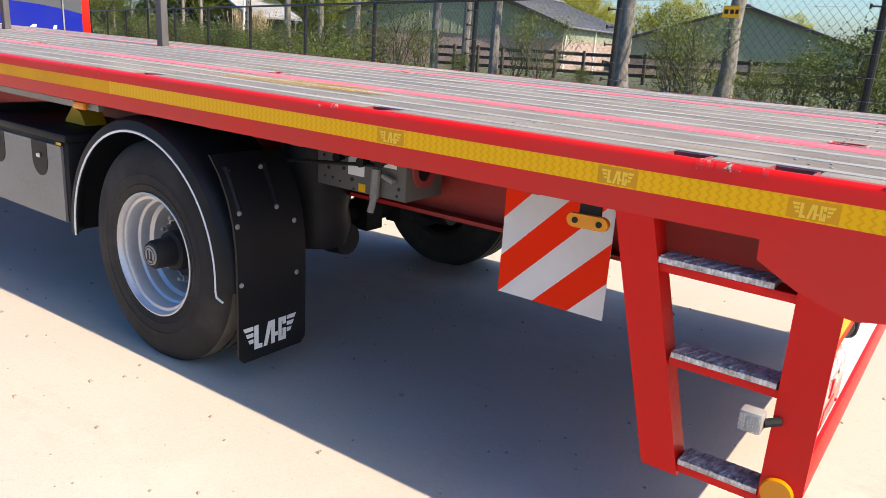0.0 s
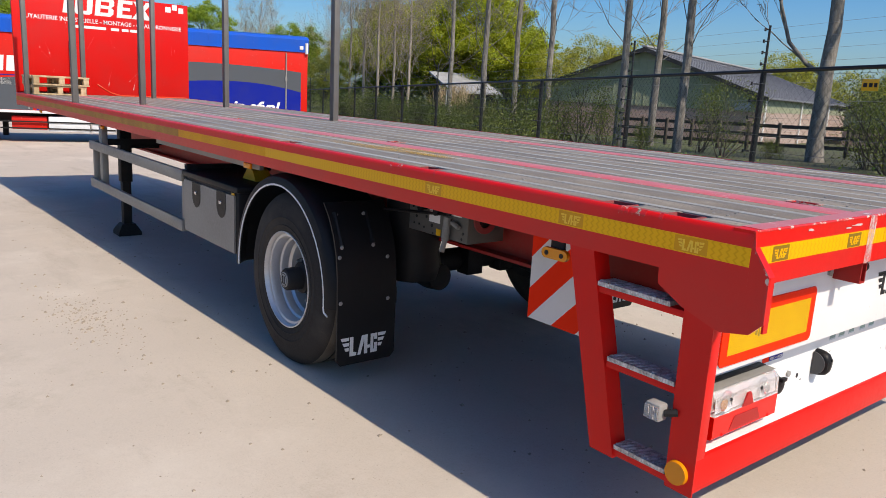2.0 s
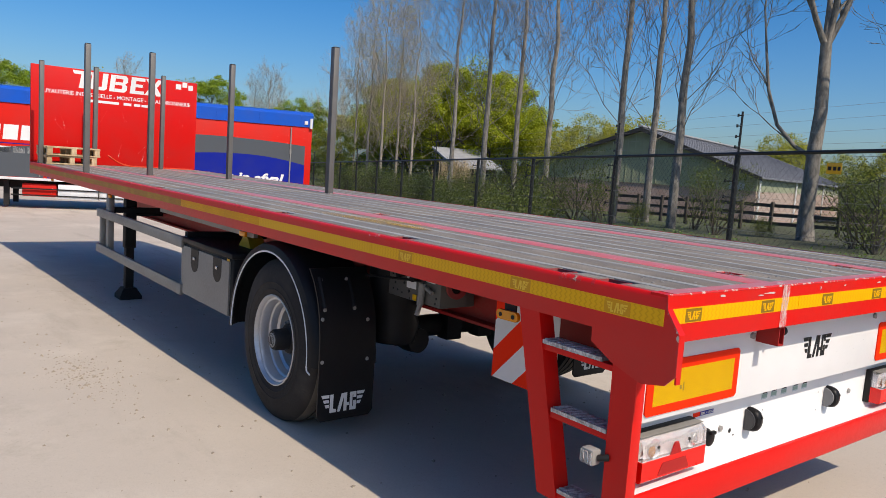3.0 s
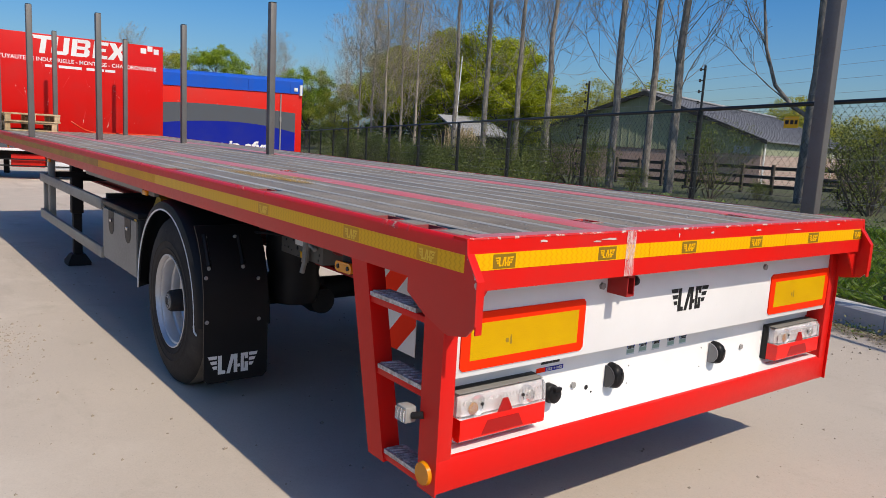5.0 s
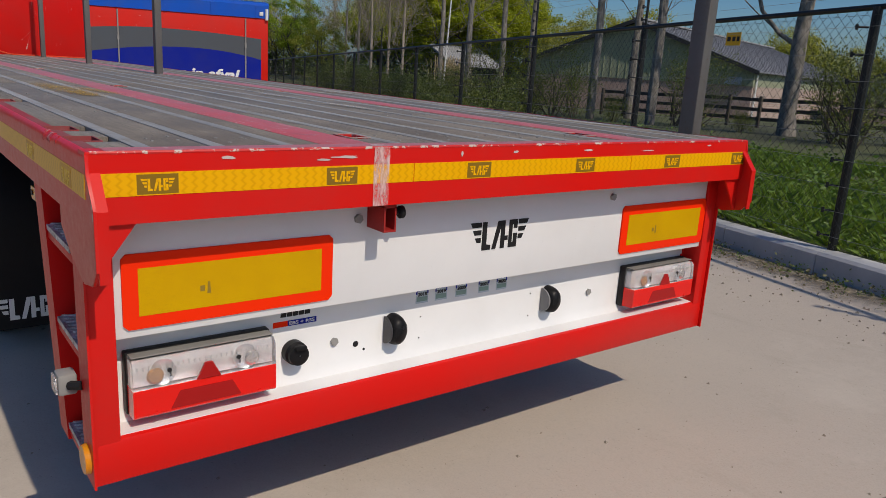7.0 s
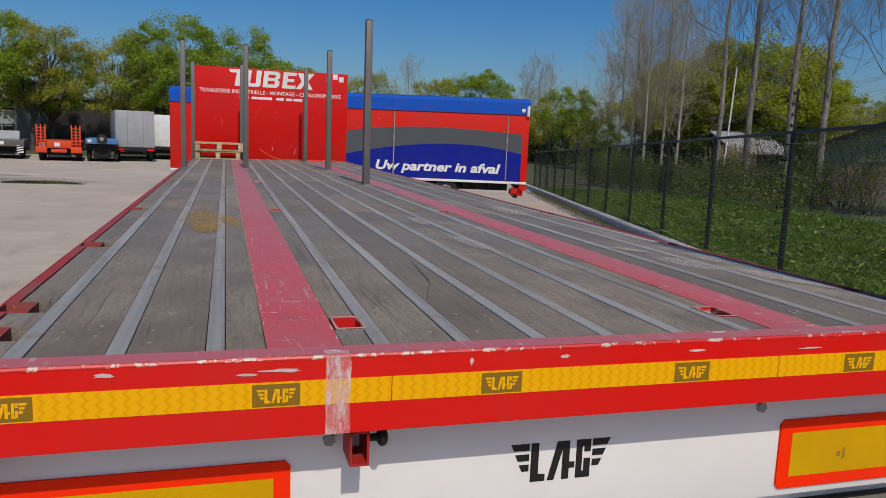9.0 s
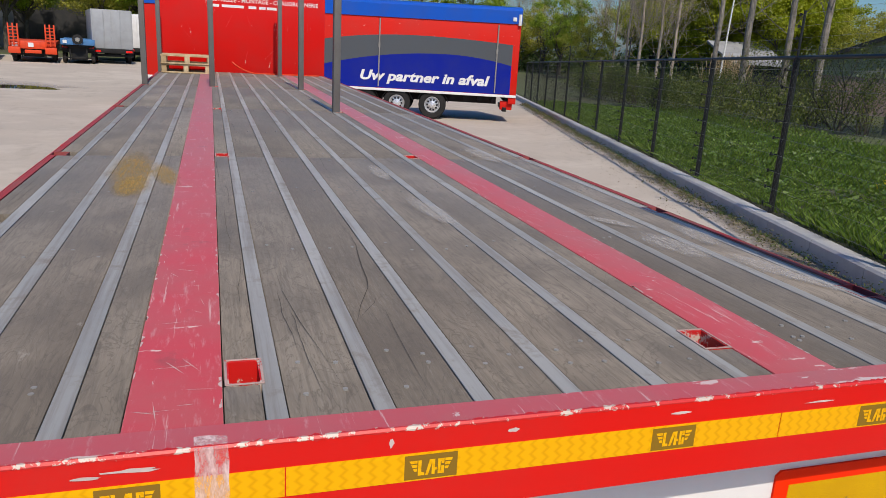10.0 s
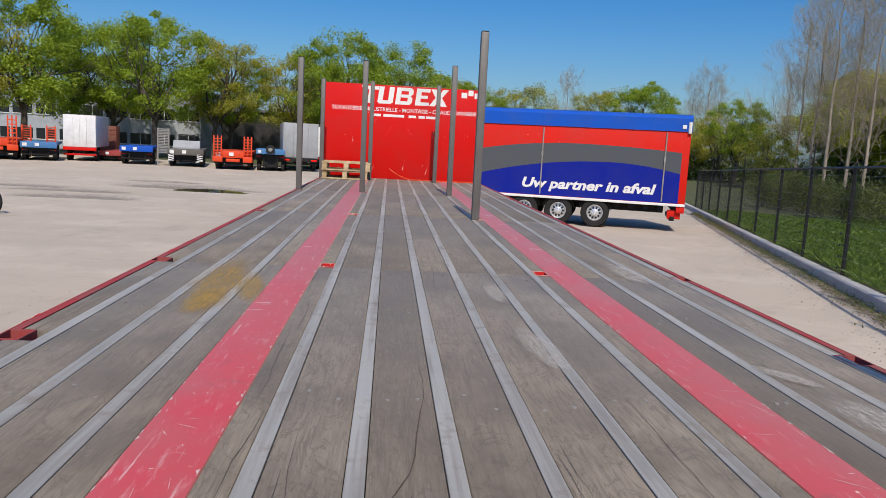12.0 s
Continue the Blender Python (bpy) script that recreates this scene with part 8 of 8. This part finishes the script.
for x in (-2.75, -3.93, -5.05):
    for y in (0.02, 2.1):
        bm = bmesh.new()
        lathe(bm, [(0.26, 0.03), (0.30, 0.0), (0.42, 0.0), (0.455, 0.04), (0.455, 0.3), (0.42, 0.36), (0.26, 0.36)], (x, y, 0.455), "y", 36)
        ty = part("tyre", bm, BLACK_TYRE, lorry)
        bm = bmesh.new()
        lathe(bm, [(0.265, 0.03), (0.25, 0.012), (0.23, 0.03), (0.2, 0.07), (0.1, 0.05), (0.09, 0.0), (0.001, -0.02)], (x, y, 0.455), "y", 32, False)
        part("rim", bm, LAMP_SILVER, ty, "silver rim with round holes")
        bm = bmesh.new()
        for k in range(10):
            a = k * 0.628
            rod(bm, (x + 0.165 * math.cos(a), y + 0.062, 0.455 + 0.165 * math.sin(a)), (x + 0.165 * math.cos(a), y + 0.035, 0.455 + 0.165 * math.sin(a)), 0.036, 8)
        pieces("rim_hole", bm, INK, ty)
bm = bmesh.new()
box(bm, -8.9, -7.95, 0.1, 0.5, 0.33, 0.72, 0.02)
part("side_box", bm, TRAILER_RED, lorry, "red tool box under the trailer")
bm = bmesh.new()
box(bm, -7.9, -6.75, 0.05, 0.5, 0.28, 0.74, 0.02)
box(bm, -6.7, -6.0, 0.05, 0.5, 0.28, 0.74, 0.02)
pieces("side_box", bm, BOX_WHITE, lorry, "white tool box under the trailer")
bm = bmesh.new()
for s in (0.35, 1.9):
    box(bm, -9.45, -9.3, s, s + 0.15, 0.0, LB)
pieces("landing_leg", bm, BLACK_STEEL, lorry)
bm = bmesh.new()
for z in (0.35, 0.55):
    box(bm, -9.2, -6.0, 0.02, 0.05, z, z + 0.04)
part("guard_rail", bm, BLACK_STEEL, lorry)
bm = bmesh.new()
box(bm, -LEN - 0.012, -LEN - 0.002, 0.0, 2.5, LB, TP - 0.5)
part("front_wall", bm, TRAILER_RED, lorry)
bm = bmesh.new()
rod(bm, (-0.05, -0.05, TP - 0.2), (-0.05, -0.05, TP - 0.55), 0.05, 8)
box(bm, -0.28, -0.16, -0.06, -0.02, TP - 0.42, TP - 0.3, 0.01)
part("tarp_crank", bm, WHITE_INK, lorry)

# ---------------------------------------------------------------- parked vehicles along the far side


def yard_wheels(e, x, ys, r=0.45, w=0.3, rim=SILVER):
    for y in ys:
        for s in (-1, 1):
            bm = bmesh.new()
            lathe(bm, [(r * 0.55, 0), (r, 0.03), (r, w - 0.03), (r * 0.55, w)], (s * x - (w if s > 0 else 0), y, r), "x", 20)
            t = part("tyre", bm, RUBBER, e)
            bm = bmesh.new()
            lathe(bm, [(r * 0.56, 0.03), (r * 0.3, 0.06), (0.001, 0.04)], (s * x - (w if s > 0 else 0), y, r), "x", 16, False)
            part("rim", bm, rim, t)


def low_loader(label, m, mat, ramps=True, spare=False, deck=0.95, tall=1.0):
    """Rear towards -y; 2.5 wide, deep along +y: a coloured tail block over running gear blacked out for shade."""
    e = base("low_loader", label, "trailer", "parked trailers", m)
    low = deck - 0.46
    bm = bmesh.new()
    box(bm, -1.25, 1.25, -0.05, 0.55, low, deck, 0.02)
    for x in (-1.22, -0.4, 0.4, 1.22):
        box(bm, x - 0.04, x + 0.04, -0.075, -0.045, low + 0.02, deck - 0.02, 0.005)
    part("tail_block", bm, mat, e)
    bm = bmesh.new()
    box(bm, -1.25, 1.25, 0.55, 7.5, deck - 0.24, deck - 0.03, 0.01)
    part("deck", bm, mat, e)
    # wide black blocks fill in the deep shade below the deck
    bm = bmesh.new()
    box(bm, -1.1, 1.1, 0.35, 0.5, low - 0.2, low, 0.01)
    box(bm, -0.55, 0.55, 0.55, 7.3, 0.3, deck - 0.25)
    box(bm, -1.2, 1.2, 0.7, 4.6, min(0.85, deck - 0.4), deck - 0.25)
    for s2 in (-1, 1):
        box(bm, s2 * 0.62 - 0.06, s2 * 0.62 + 0.06, 0.3, 0.42, 0.25, low)
        box(bm, s2 * 1.0 - 0.24, s2 * 1.0 + 0.24, 0.42, 0.48, low - 0.42, low - 0.1, 0.01)
    box(bm, -1.2, 1.2, 0.3, 0.42, 0.42, 0.52, 0.01)
    part("chassis", bm, BLACK_STEEL, e, "black running gear bulked out to darken the underside")
    for s in (-1, 1):
        bm = bmesh.new()
        box(bm, s * 0.98 - 0.2, s * 0.98 + 0.2, 0.39, 0.418, low - 0.22, low - 0.12, 0.004)
        part("tail_lamp", bm, LENS_RED, e)
    for x in (-0.95, -0.1):
        bm = bmesh.new()
        box(bm, x - 0.15, x + 0.15, -0.09, -0.078, deck - 0.34, deck - 0.1)
        part("rear_sign", bm, BOX_WHITE, e, "pale blank plate")
    # rims are black to carry the deck's shade in their colour
    yard_wheels(e, 1.22, (1.2, 2.4, 3.6), rim=BLACK_STEEL)
    if ramps:
        for s in (-1, 1):
            bm = bmesh.new()
            x0 = s * 0.98
            for dx in (-0.24, 0.0, 0.24):
                box(bm, x0 + dx - 0.04, x0 + dx + 0.04, -0.2, -0.1, deck - 0.3, deck + tall, 0.01)
            for k in range(6):
                z = deck - 0.2 + k * (tall + 0.15) / 6
                box(bm, x0 - 0.24, x0 + 0.24, -0.19, -0.12, z, z + 0.06)
            part("ramp", bm, mat, e, "upright folding loading ramp")
            bm = bmesh.new()
            box(bm, s * 0.98 - 0.32, s * 0.98 + 0.32, -0.24, -0.08, low - 0.28, low + 0.1, 0.02)
            part("ramp_foot", bm, mat, e)
        bm = bmesh.new()
        box(bm, -0.45, 0.45, -0.09, 0.0, low - 0.26, low - 0.06, 0.02)
        part("tail_beam", bm, mat, e)
    if spare:
        bm = bmesh.new()
        lathe(bm, [(0.2, -0.12), (0.4, -0.1), (0.4, 0.1), (0.2, 0.12)], (0, -0.2, deck - 0.02), "y", 24)
        sp_t = part("spare_tyre", bm, BLACK_TYRE, e)
        bm = bmesh.new()
        rod(bm, (0, -0.28, deck - 0.02), (0, -0.12, deck - 0.02), 0.17, 16)
        part("spare_rim", bm, GALV, sp_t)
    return e


def box_trailer(label, m, mat, frame_mat, w=2.5, low=1.05, high=3.75, depth=8.0):
    e = base("box_trailer", label, "trailer", "parked trailers", m)
    bm = bmesh.new()
    box(bm, -w / 2, w / 2, 0, depth, low, high, 0.03)
    part("body", bm, mat, e)
    bm = bmesh.new()
    for x in (-w / 2 + 0.06, -0.03, w / 2 - 0.06):
        box(bm, x - 0.03, x + 0.03, -0.03, 0.0, low + 0.05, high - 0.05)
    for x in (-0.5, 0.5):
        rod(bm, (x, -0.04, low + 0.1), (x, -0.04, high - 0.1), 0.02, 6)
    part("door_trim", bm, mat, e)
    bm = bmesh.new()
    box(bm, -w / 2 - 0.02, w / 2 + 0.02, -0.08, 0.25, low - 0.28, low - 0.01, 0.01)
    box(bm, -w / 2, w / 2, 0.1, 0.3, 0.45, 0.6, 0.01)
    part("rear_frame", bm, frame_mat, e)
    bm = bmesh.new()
    box(bm, -0.5, 0.5, 0.3, depth, 0.6, low - 0.02)
    part("chassis", bm, BLACK_STEEL, e)
    for s in (-1, 1):
        bm = bmesh.new()
        box(bm, s * 0.95 - 0.2, s * 0.95 + 0.2, -0.095, -0.082, low - 0.22, low - 0.1, 0.005)
        part("tail_lamp", bm, LENS_RED, e)
    yard_wheels(e, 1.2, (1.4, 2.6))
    return e


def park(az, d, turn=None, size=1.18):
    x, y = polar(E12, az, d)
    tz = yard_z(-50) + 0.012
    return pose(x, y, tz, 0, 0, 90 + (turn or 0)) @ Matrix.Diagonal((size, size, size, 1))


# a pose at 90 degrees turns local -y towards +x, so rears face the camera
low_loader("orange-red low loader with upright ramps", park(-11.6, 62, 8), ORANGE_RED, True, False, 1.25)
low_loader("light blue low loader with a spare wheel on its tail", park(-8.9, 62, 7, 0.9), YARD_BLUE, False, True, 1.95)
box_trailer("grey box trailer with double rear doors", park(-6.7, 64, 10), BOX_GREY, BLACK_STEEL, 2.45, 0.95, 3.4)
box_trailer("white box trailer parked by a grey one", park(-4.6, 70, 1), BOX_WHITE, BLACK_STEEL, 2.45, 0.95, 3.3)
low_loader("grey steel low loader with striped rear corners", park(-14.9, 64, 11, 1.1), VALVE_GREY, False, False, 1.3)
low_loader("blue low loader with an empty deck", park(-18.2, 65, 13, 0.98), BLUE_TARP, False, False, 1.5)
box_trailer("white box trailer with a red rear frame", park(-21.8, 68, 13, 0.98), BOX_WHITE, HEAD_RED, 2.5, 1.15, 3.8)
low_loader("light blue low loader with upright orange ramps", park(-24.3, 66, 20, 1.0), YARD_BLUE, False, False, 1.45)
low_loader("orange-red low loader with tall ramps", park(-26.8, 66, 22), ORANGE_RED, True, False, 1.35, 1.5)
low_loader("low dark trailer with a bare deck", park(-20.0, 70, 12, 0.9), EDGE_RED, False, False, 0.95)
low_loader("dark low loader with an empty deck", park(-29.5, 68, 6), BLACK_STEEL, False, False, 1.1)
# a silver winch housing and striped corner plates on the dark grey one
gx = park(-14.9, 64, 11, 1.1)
housing = tagged(base("winch_housing", "silver sheet-metal winch housing on a low loader", "winch", "", gx @ pose(0, 0.9, 1.275)), "silver sheet-metal winch housing on a low loader", "winch")
bm = bmesh.new()
prism(bm, [(0, 0), (1.6, 0), (1.6, 0.62), (0.5, 0.62), (0, 0.12)], "x", -0.95, 0.95)
part("cover", bm, BOX_GREY, housing)
bm = bmesh.new()
for x in (-0.55, 0.0, 0.55):
    box(bm, x - 0.04, x + 0.04, 0.55, 0.63, 0.62, 1.05)
box(bm, -0.6, 0.6, 0.55, 0.63, 1.0, 1.08)
part("guard_frame", bm, BLACK_STEEL, housing)
for s in (-1, 1):
    plate = base("striped_board", "black and white striped corner board on a low loader", "board", "striped boards", gx @ pose(s * 1.0, -0.09, 0.42))
    bm = bmesh.new()
    box(bm, -0.2, 0.2, -0.02, 0.0, 0, 0.5)
    part("panel", bm, BOX_WHITE, plate)
    for k in range(3):
        bm = bmesh.new()
        z = 0.04 + 0.16 * k
        prism(bm, [(-0.2, z), (0.2, z + 0.1 * s), (0.2, z + 0.07 + 0.1 * s), (-0.2, z + 0.07)] if s > 0 else [(-0.2, z + 0.1), (0.2, z), (0.2, z + 0.07), (-0.2, z + 0.17)], "y", -0.025, -0.02)
        part("stripe", bm, INK, plate)
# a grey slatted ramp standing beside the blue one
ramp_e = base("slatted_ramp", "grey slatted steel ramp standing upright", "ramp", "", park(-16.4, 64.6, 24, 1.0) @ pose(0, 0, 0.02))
bm = bmesh.new()
for x in (-0.42, 0.42):
    box(bm, x - 0.04, x + 0.04, 0, 0.12, 0, 3.0)
part("side_rail", bm, GALV, ramp_e)
bm = bmesh.new()
for k in range(16):
    box(bm, -0.38, 0.38, 0.02, 0.1, 1.0 + 0.125 * k, 1.075 + 0.125 * k)
pieces("slat", bm, GALV, ramp_e)
# two upright orange ramps stowed on the blue trailer
for s in (-1, 1):
    bm = bmesh.new()
    for dx in (-0.3, 0.3):
        box(bm, dx - 0.05, dx + 0.05, -0.05, 0.05, 0, 1.3, 0.01)
    for k in range(7):
        box(bm, -0.25, 0.25, -0.04, 0.04, 0.08 + k * 0.18, 0.14 + k * 0.18)
    rp = tagged(part("loading_ramp", bm, ORANGE_RED), "upright orange loading ramp", "ramp", "orange ramps")
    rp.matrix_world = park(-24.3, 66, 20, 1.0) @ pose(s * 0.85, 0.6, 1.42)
# red-brown container stack behind
x, y = polar(E12, -19.9, 78)
pile = base("steel_cabinet", "tall rust-red slatted steel cabinet", "cabinet", "", pose(x, y, yard_z(-60), 0, 0, 90))
bm = bmesh.new()
box(bm, -0.75, 0.75, -0.5, 0.5, 0, 3.0, 0.02)
part("body", bm, RUST_RED, pile)
bm = bmesh.new()
for k in range(7):
    box(bm, -0.77, 0.77, -0.53, -0.5, 0.2 + 0.4 * k, 0.28 + 0.4 * k)
pieces("slat", bm, RUST_RED, pile)

# long works building behind the maples


def works(label, m, w, d, h, wall, glazed=True, bays=14):
    e = base("works_building", label, "building", "", m)
    bm = bmesh.new()
    box(bm, -w / 2, w / 2, 0, d, -1.0, h)
    part("wall", bm, wall, e)
    bm = bmesh.new()
    box(bm, -w / 2 - 0.2, w / 2 + 0.2, -0.2, d + 0.2, h, h + 0.35, 0.03)
    part("parapet", bm, ROOF_GREY, e)
    if glazed:
        for row in range(2):
            for k in range(bays):
                x = -w / 2 + (k + 0.5) * w / bays
                z = 1.0 + row * 3.0
                bm = bmesh.new()
                box(bm, x - w / bays * 0.42, x + w / bays * 0.42, -0.06, 0.0, z, z + 1.3)
                wi = part("window", bm, GLASS_DARK, e)
                bm = bmesh.new()
                box(bm, x - 0.05, x + 0.05, -0.09, -0.06, z, z + 1.3)
                box(bm, x - w / bays * 0.44, x + w / bays * 0.44, -0.12, -0.06, z - 0.1, z)
                part("window_bar", bm, BOX_WHITE, wi)
    return e


x, y = polar(E12, -24.5, 104)
works("long pale office building with two rows of windows", pose(x, y, -0.9, 0, 0, 80), 42, 14, 7.2, GREY_PALE)
x, y = polar(E12, -17.6, 98)
works("pale grey works hall wall", pose(x, y, -0.9, 0, 0, 82), 13, 14, 4.2, GREY_PALE, False)
x, y = polar(E12, -6.6, 97)
works("dark works hall behind the trees", pose(x, y, -0.9, 0, 0, 86), 26, 14, 5.6, DARK_WALL, False)
# dark leaf bank, added behind the trees to close the far side
hg = np.random.default_rng(9)
cent = []
for _ in range(900):
    az, d = hg.uniform(-3, 27), hg.uniform(92, 104)
    x, y = polar(E12, az, d)
    cent.append((x, y, -0.9 + hg.uniform(0, 2.6)))
lv, lf = leaf_cloud(hg, cent, 0.8, 14, 0.5)
tagged(new("hedge", np_mesh("hedge", lv, lf, LEAF_DARK)), "added dark leaf bank at the end of the yard", "hedge", kind="stuff")
cent = []
for _ in range(1500):
    az, d = hg.uniform(27, 92), hg.uniform(105, 135)
    x, y = polar(E25, az, d)
    cent.append((x, y, -1.2 + hg.uniform(0, 2.4)))
lv, lf = leaf_cloud(hg, cent, 0.9, 14, 0.55)
tagged(new("hedge", np_mesh("hedge", lv, lf, LEAF_DARK)), "added dark leaf bank along the far field", "hedge", kind="stuff")
# wet patches on the yard
def yard_patch(name, label, cx, cy, rx, ry, turn, mat, up):
    bm = bmesh.new()
    bm.faces.new([bm.verts.new((math.cos(a * math.pi / 16), math.sin(a * math.pi / 16), 0)) for a in range(32)])
    o = tagged(part(name, bm, mat), label, "puddle", kind="structure")
    o.matrix_world = pose(cx, cy, yard_z(cx) + up, 0, 1.37, 0) @ pose(0, 0, 0, 0, 0, turn) @ Matrix.Diagonal((rx, ry, 1, 1))


yard_patch("puddle", "shallow dark puddle drying on the yard", -33.3, -8.1, 1.15, 1.95, -16, PUDDLE, 0.018)
yard_patch("damp_patch", "damp darker concrete round the puddle", -34.9, -9.2, 2.3, 4.9, -22, DAMP, 0.014)
yard_patch("damp_patch", "faint damp patch on the yard", -41.3, -12.4, 1.0, 2.6, -6, DAMP, 0.014)
yard_patch("damp_patch", "faint muddy wheel marks on the yard", -29.3, -12.7, 1.3, 3.0, 4, DAMP, 0.014)
yard_patch("damp_patch", "muddy wheel marks drying on the yard", -25.5, -10.9, 1.5, 2.6, 10, DAMP, 0.014)
yard_patch("damp_patch", "dark oily patch on the yard", -31.5, -15.2, 0.9, 2.2, 0, DAMP, 0.014)

# small wheel of a cart at the edge of the yard
cart = base("cart_wheel", "small spoked cart wheel with black tyre and white rim", "wheel", "", pose(-18.75, -10.02, yard_z(-18.75), 0, 0, 60))
bm = bmesh.new()
lathe(bm, [(0.235, 0.03), (0.245, 0.0), (0.285, 0.0), (0.30, 0.02), (0.30, 0.05), (0.285, 0.07), (0.245, 0.07), (0.235, 0.04)], (0, -0.035, 0.30), "y", 32)
part("tyre", bm, BLACK_TYRE, cart)
bm = bmesh.new()
lathe(bm, [(0.205, 0.015), (0.24, 0.01), (0.24, 0.06), (0.205, 0.055)], (0, -0.035, 0.30), "y", 32)
part("rim", bm, WHITE_INK, cart, "white rim")
bm = bmesh.new()
for k in range(10):
    a = k * 0.6283
    rod(bm, (0.03 * math.cos(a), 0, 0.30 + 0.03 * math.sin(a)), (0.21 * math.cos(a), 0, 0.30 + 0.21 * math.sin(a)), 0.006, 6)
pieces("spoke", bm, GALV, cart)
bm = bmesh.new()
rod(bm, (0, -0.06, 0.30), (0, 0.06, 0.30), 0.035, 14)
part("hub", bm, BLACK_STEEL, cart)
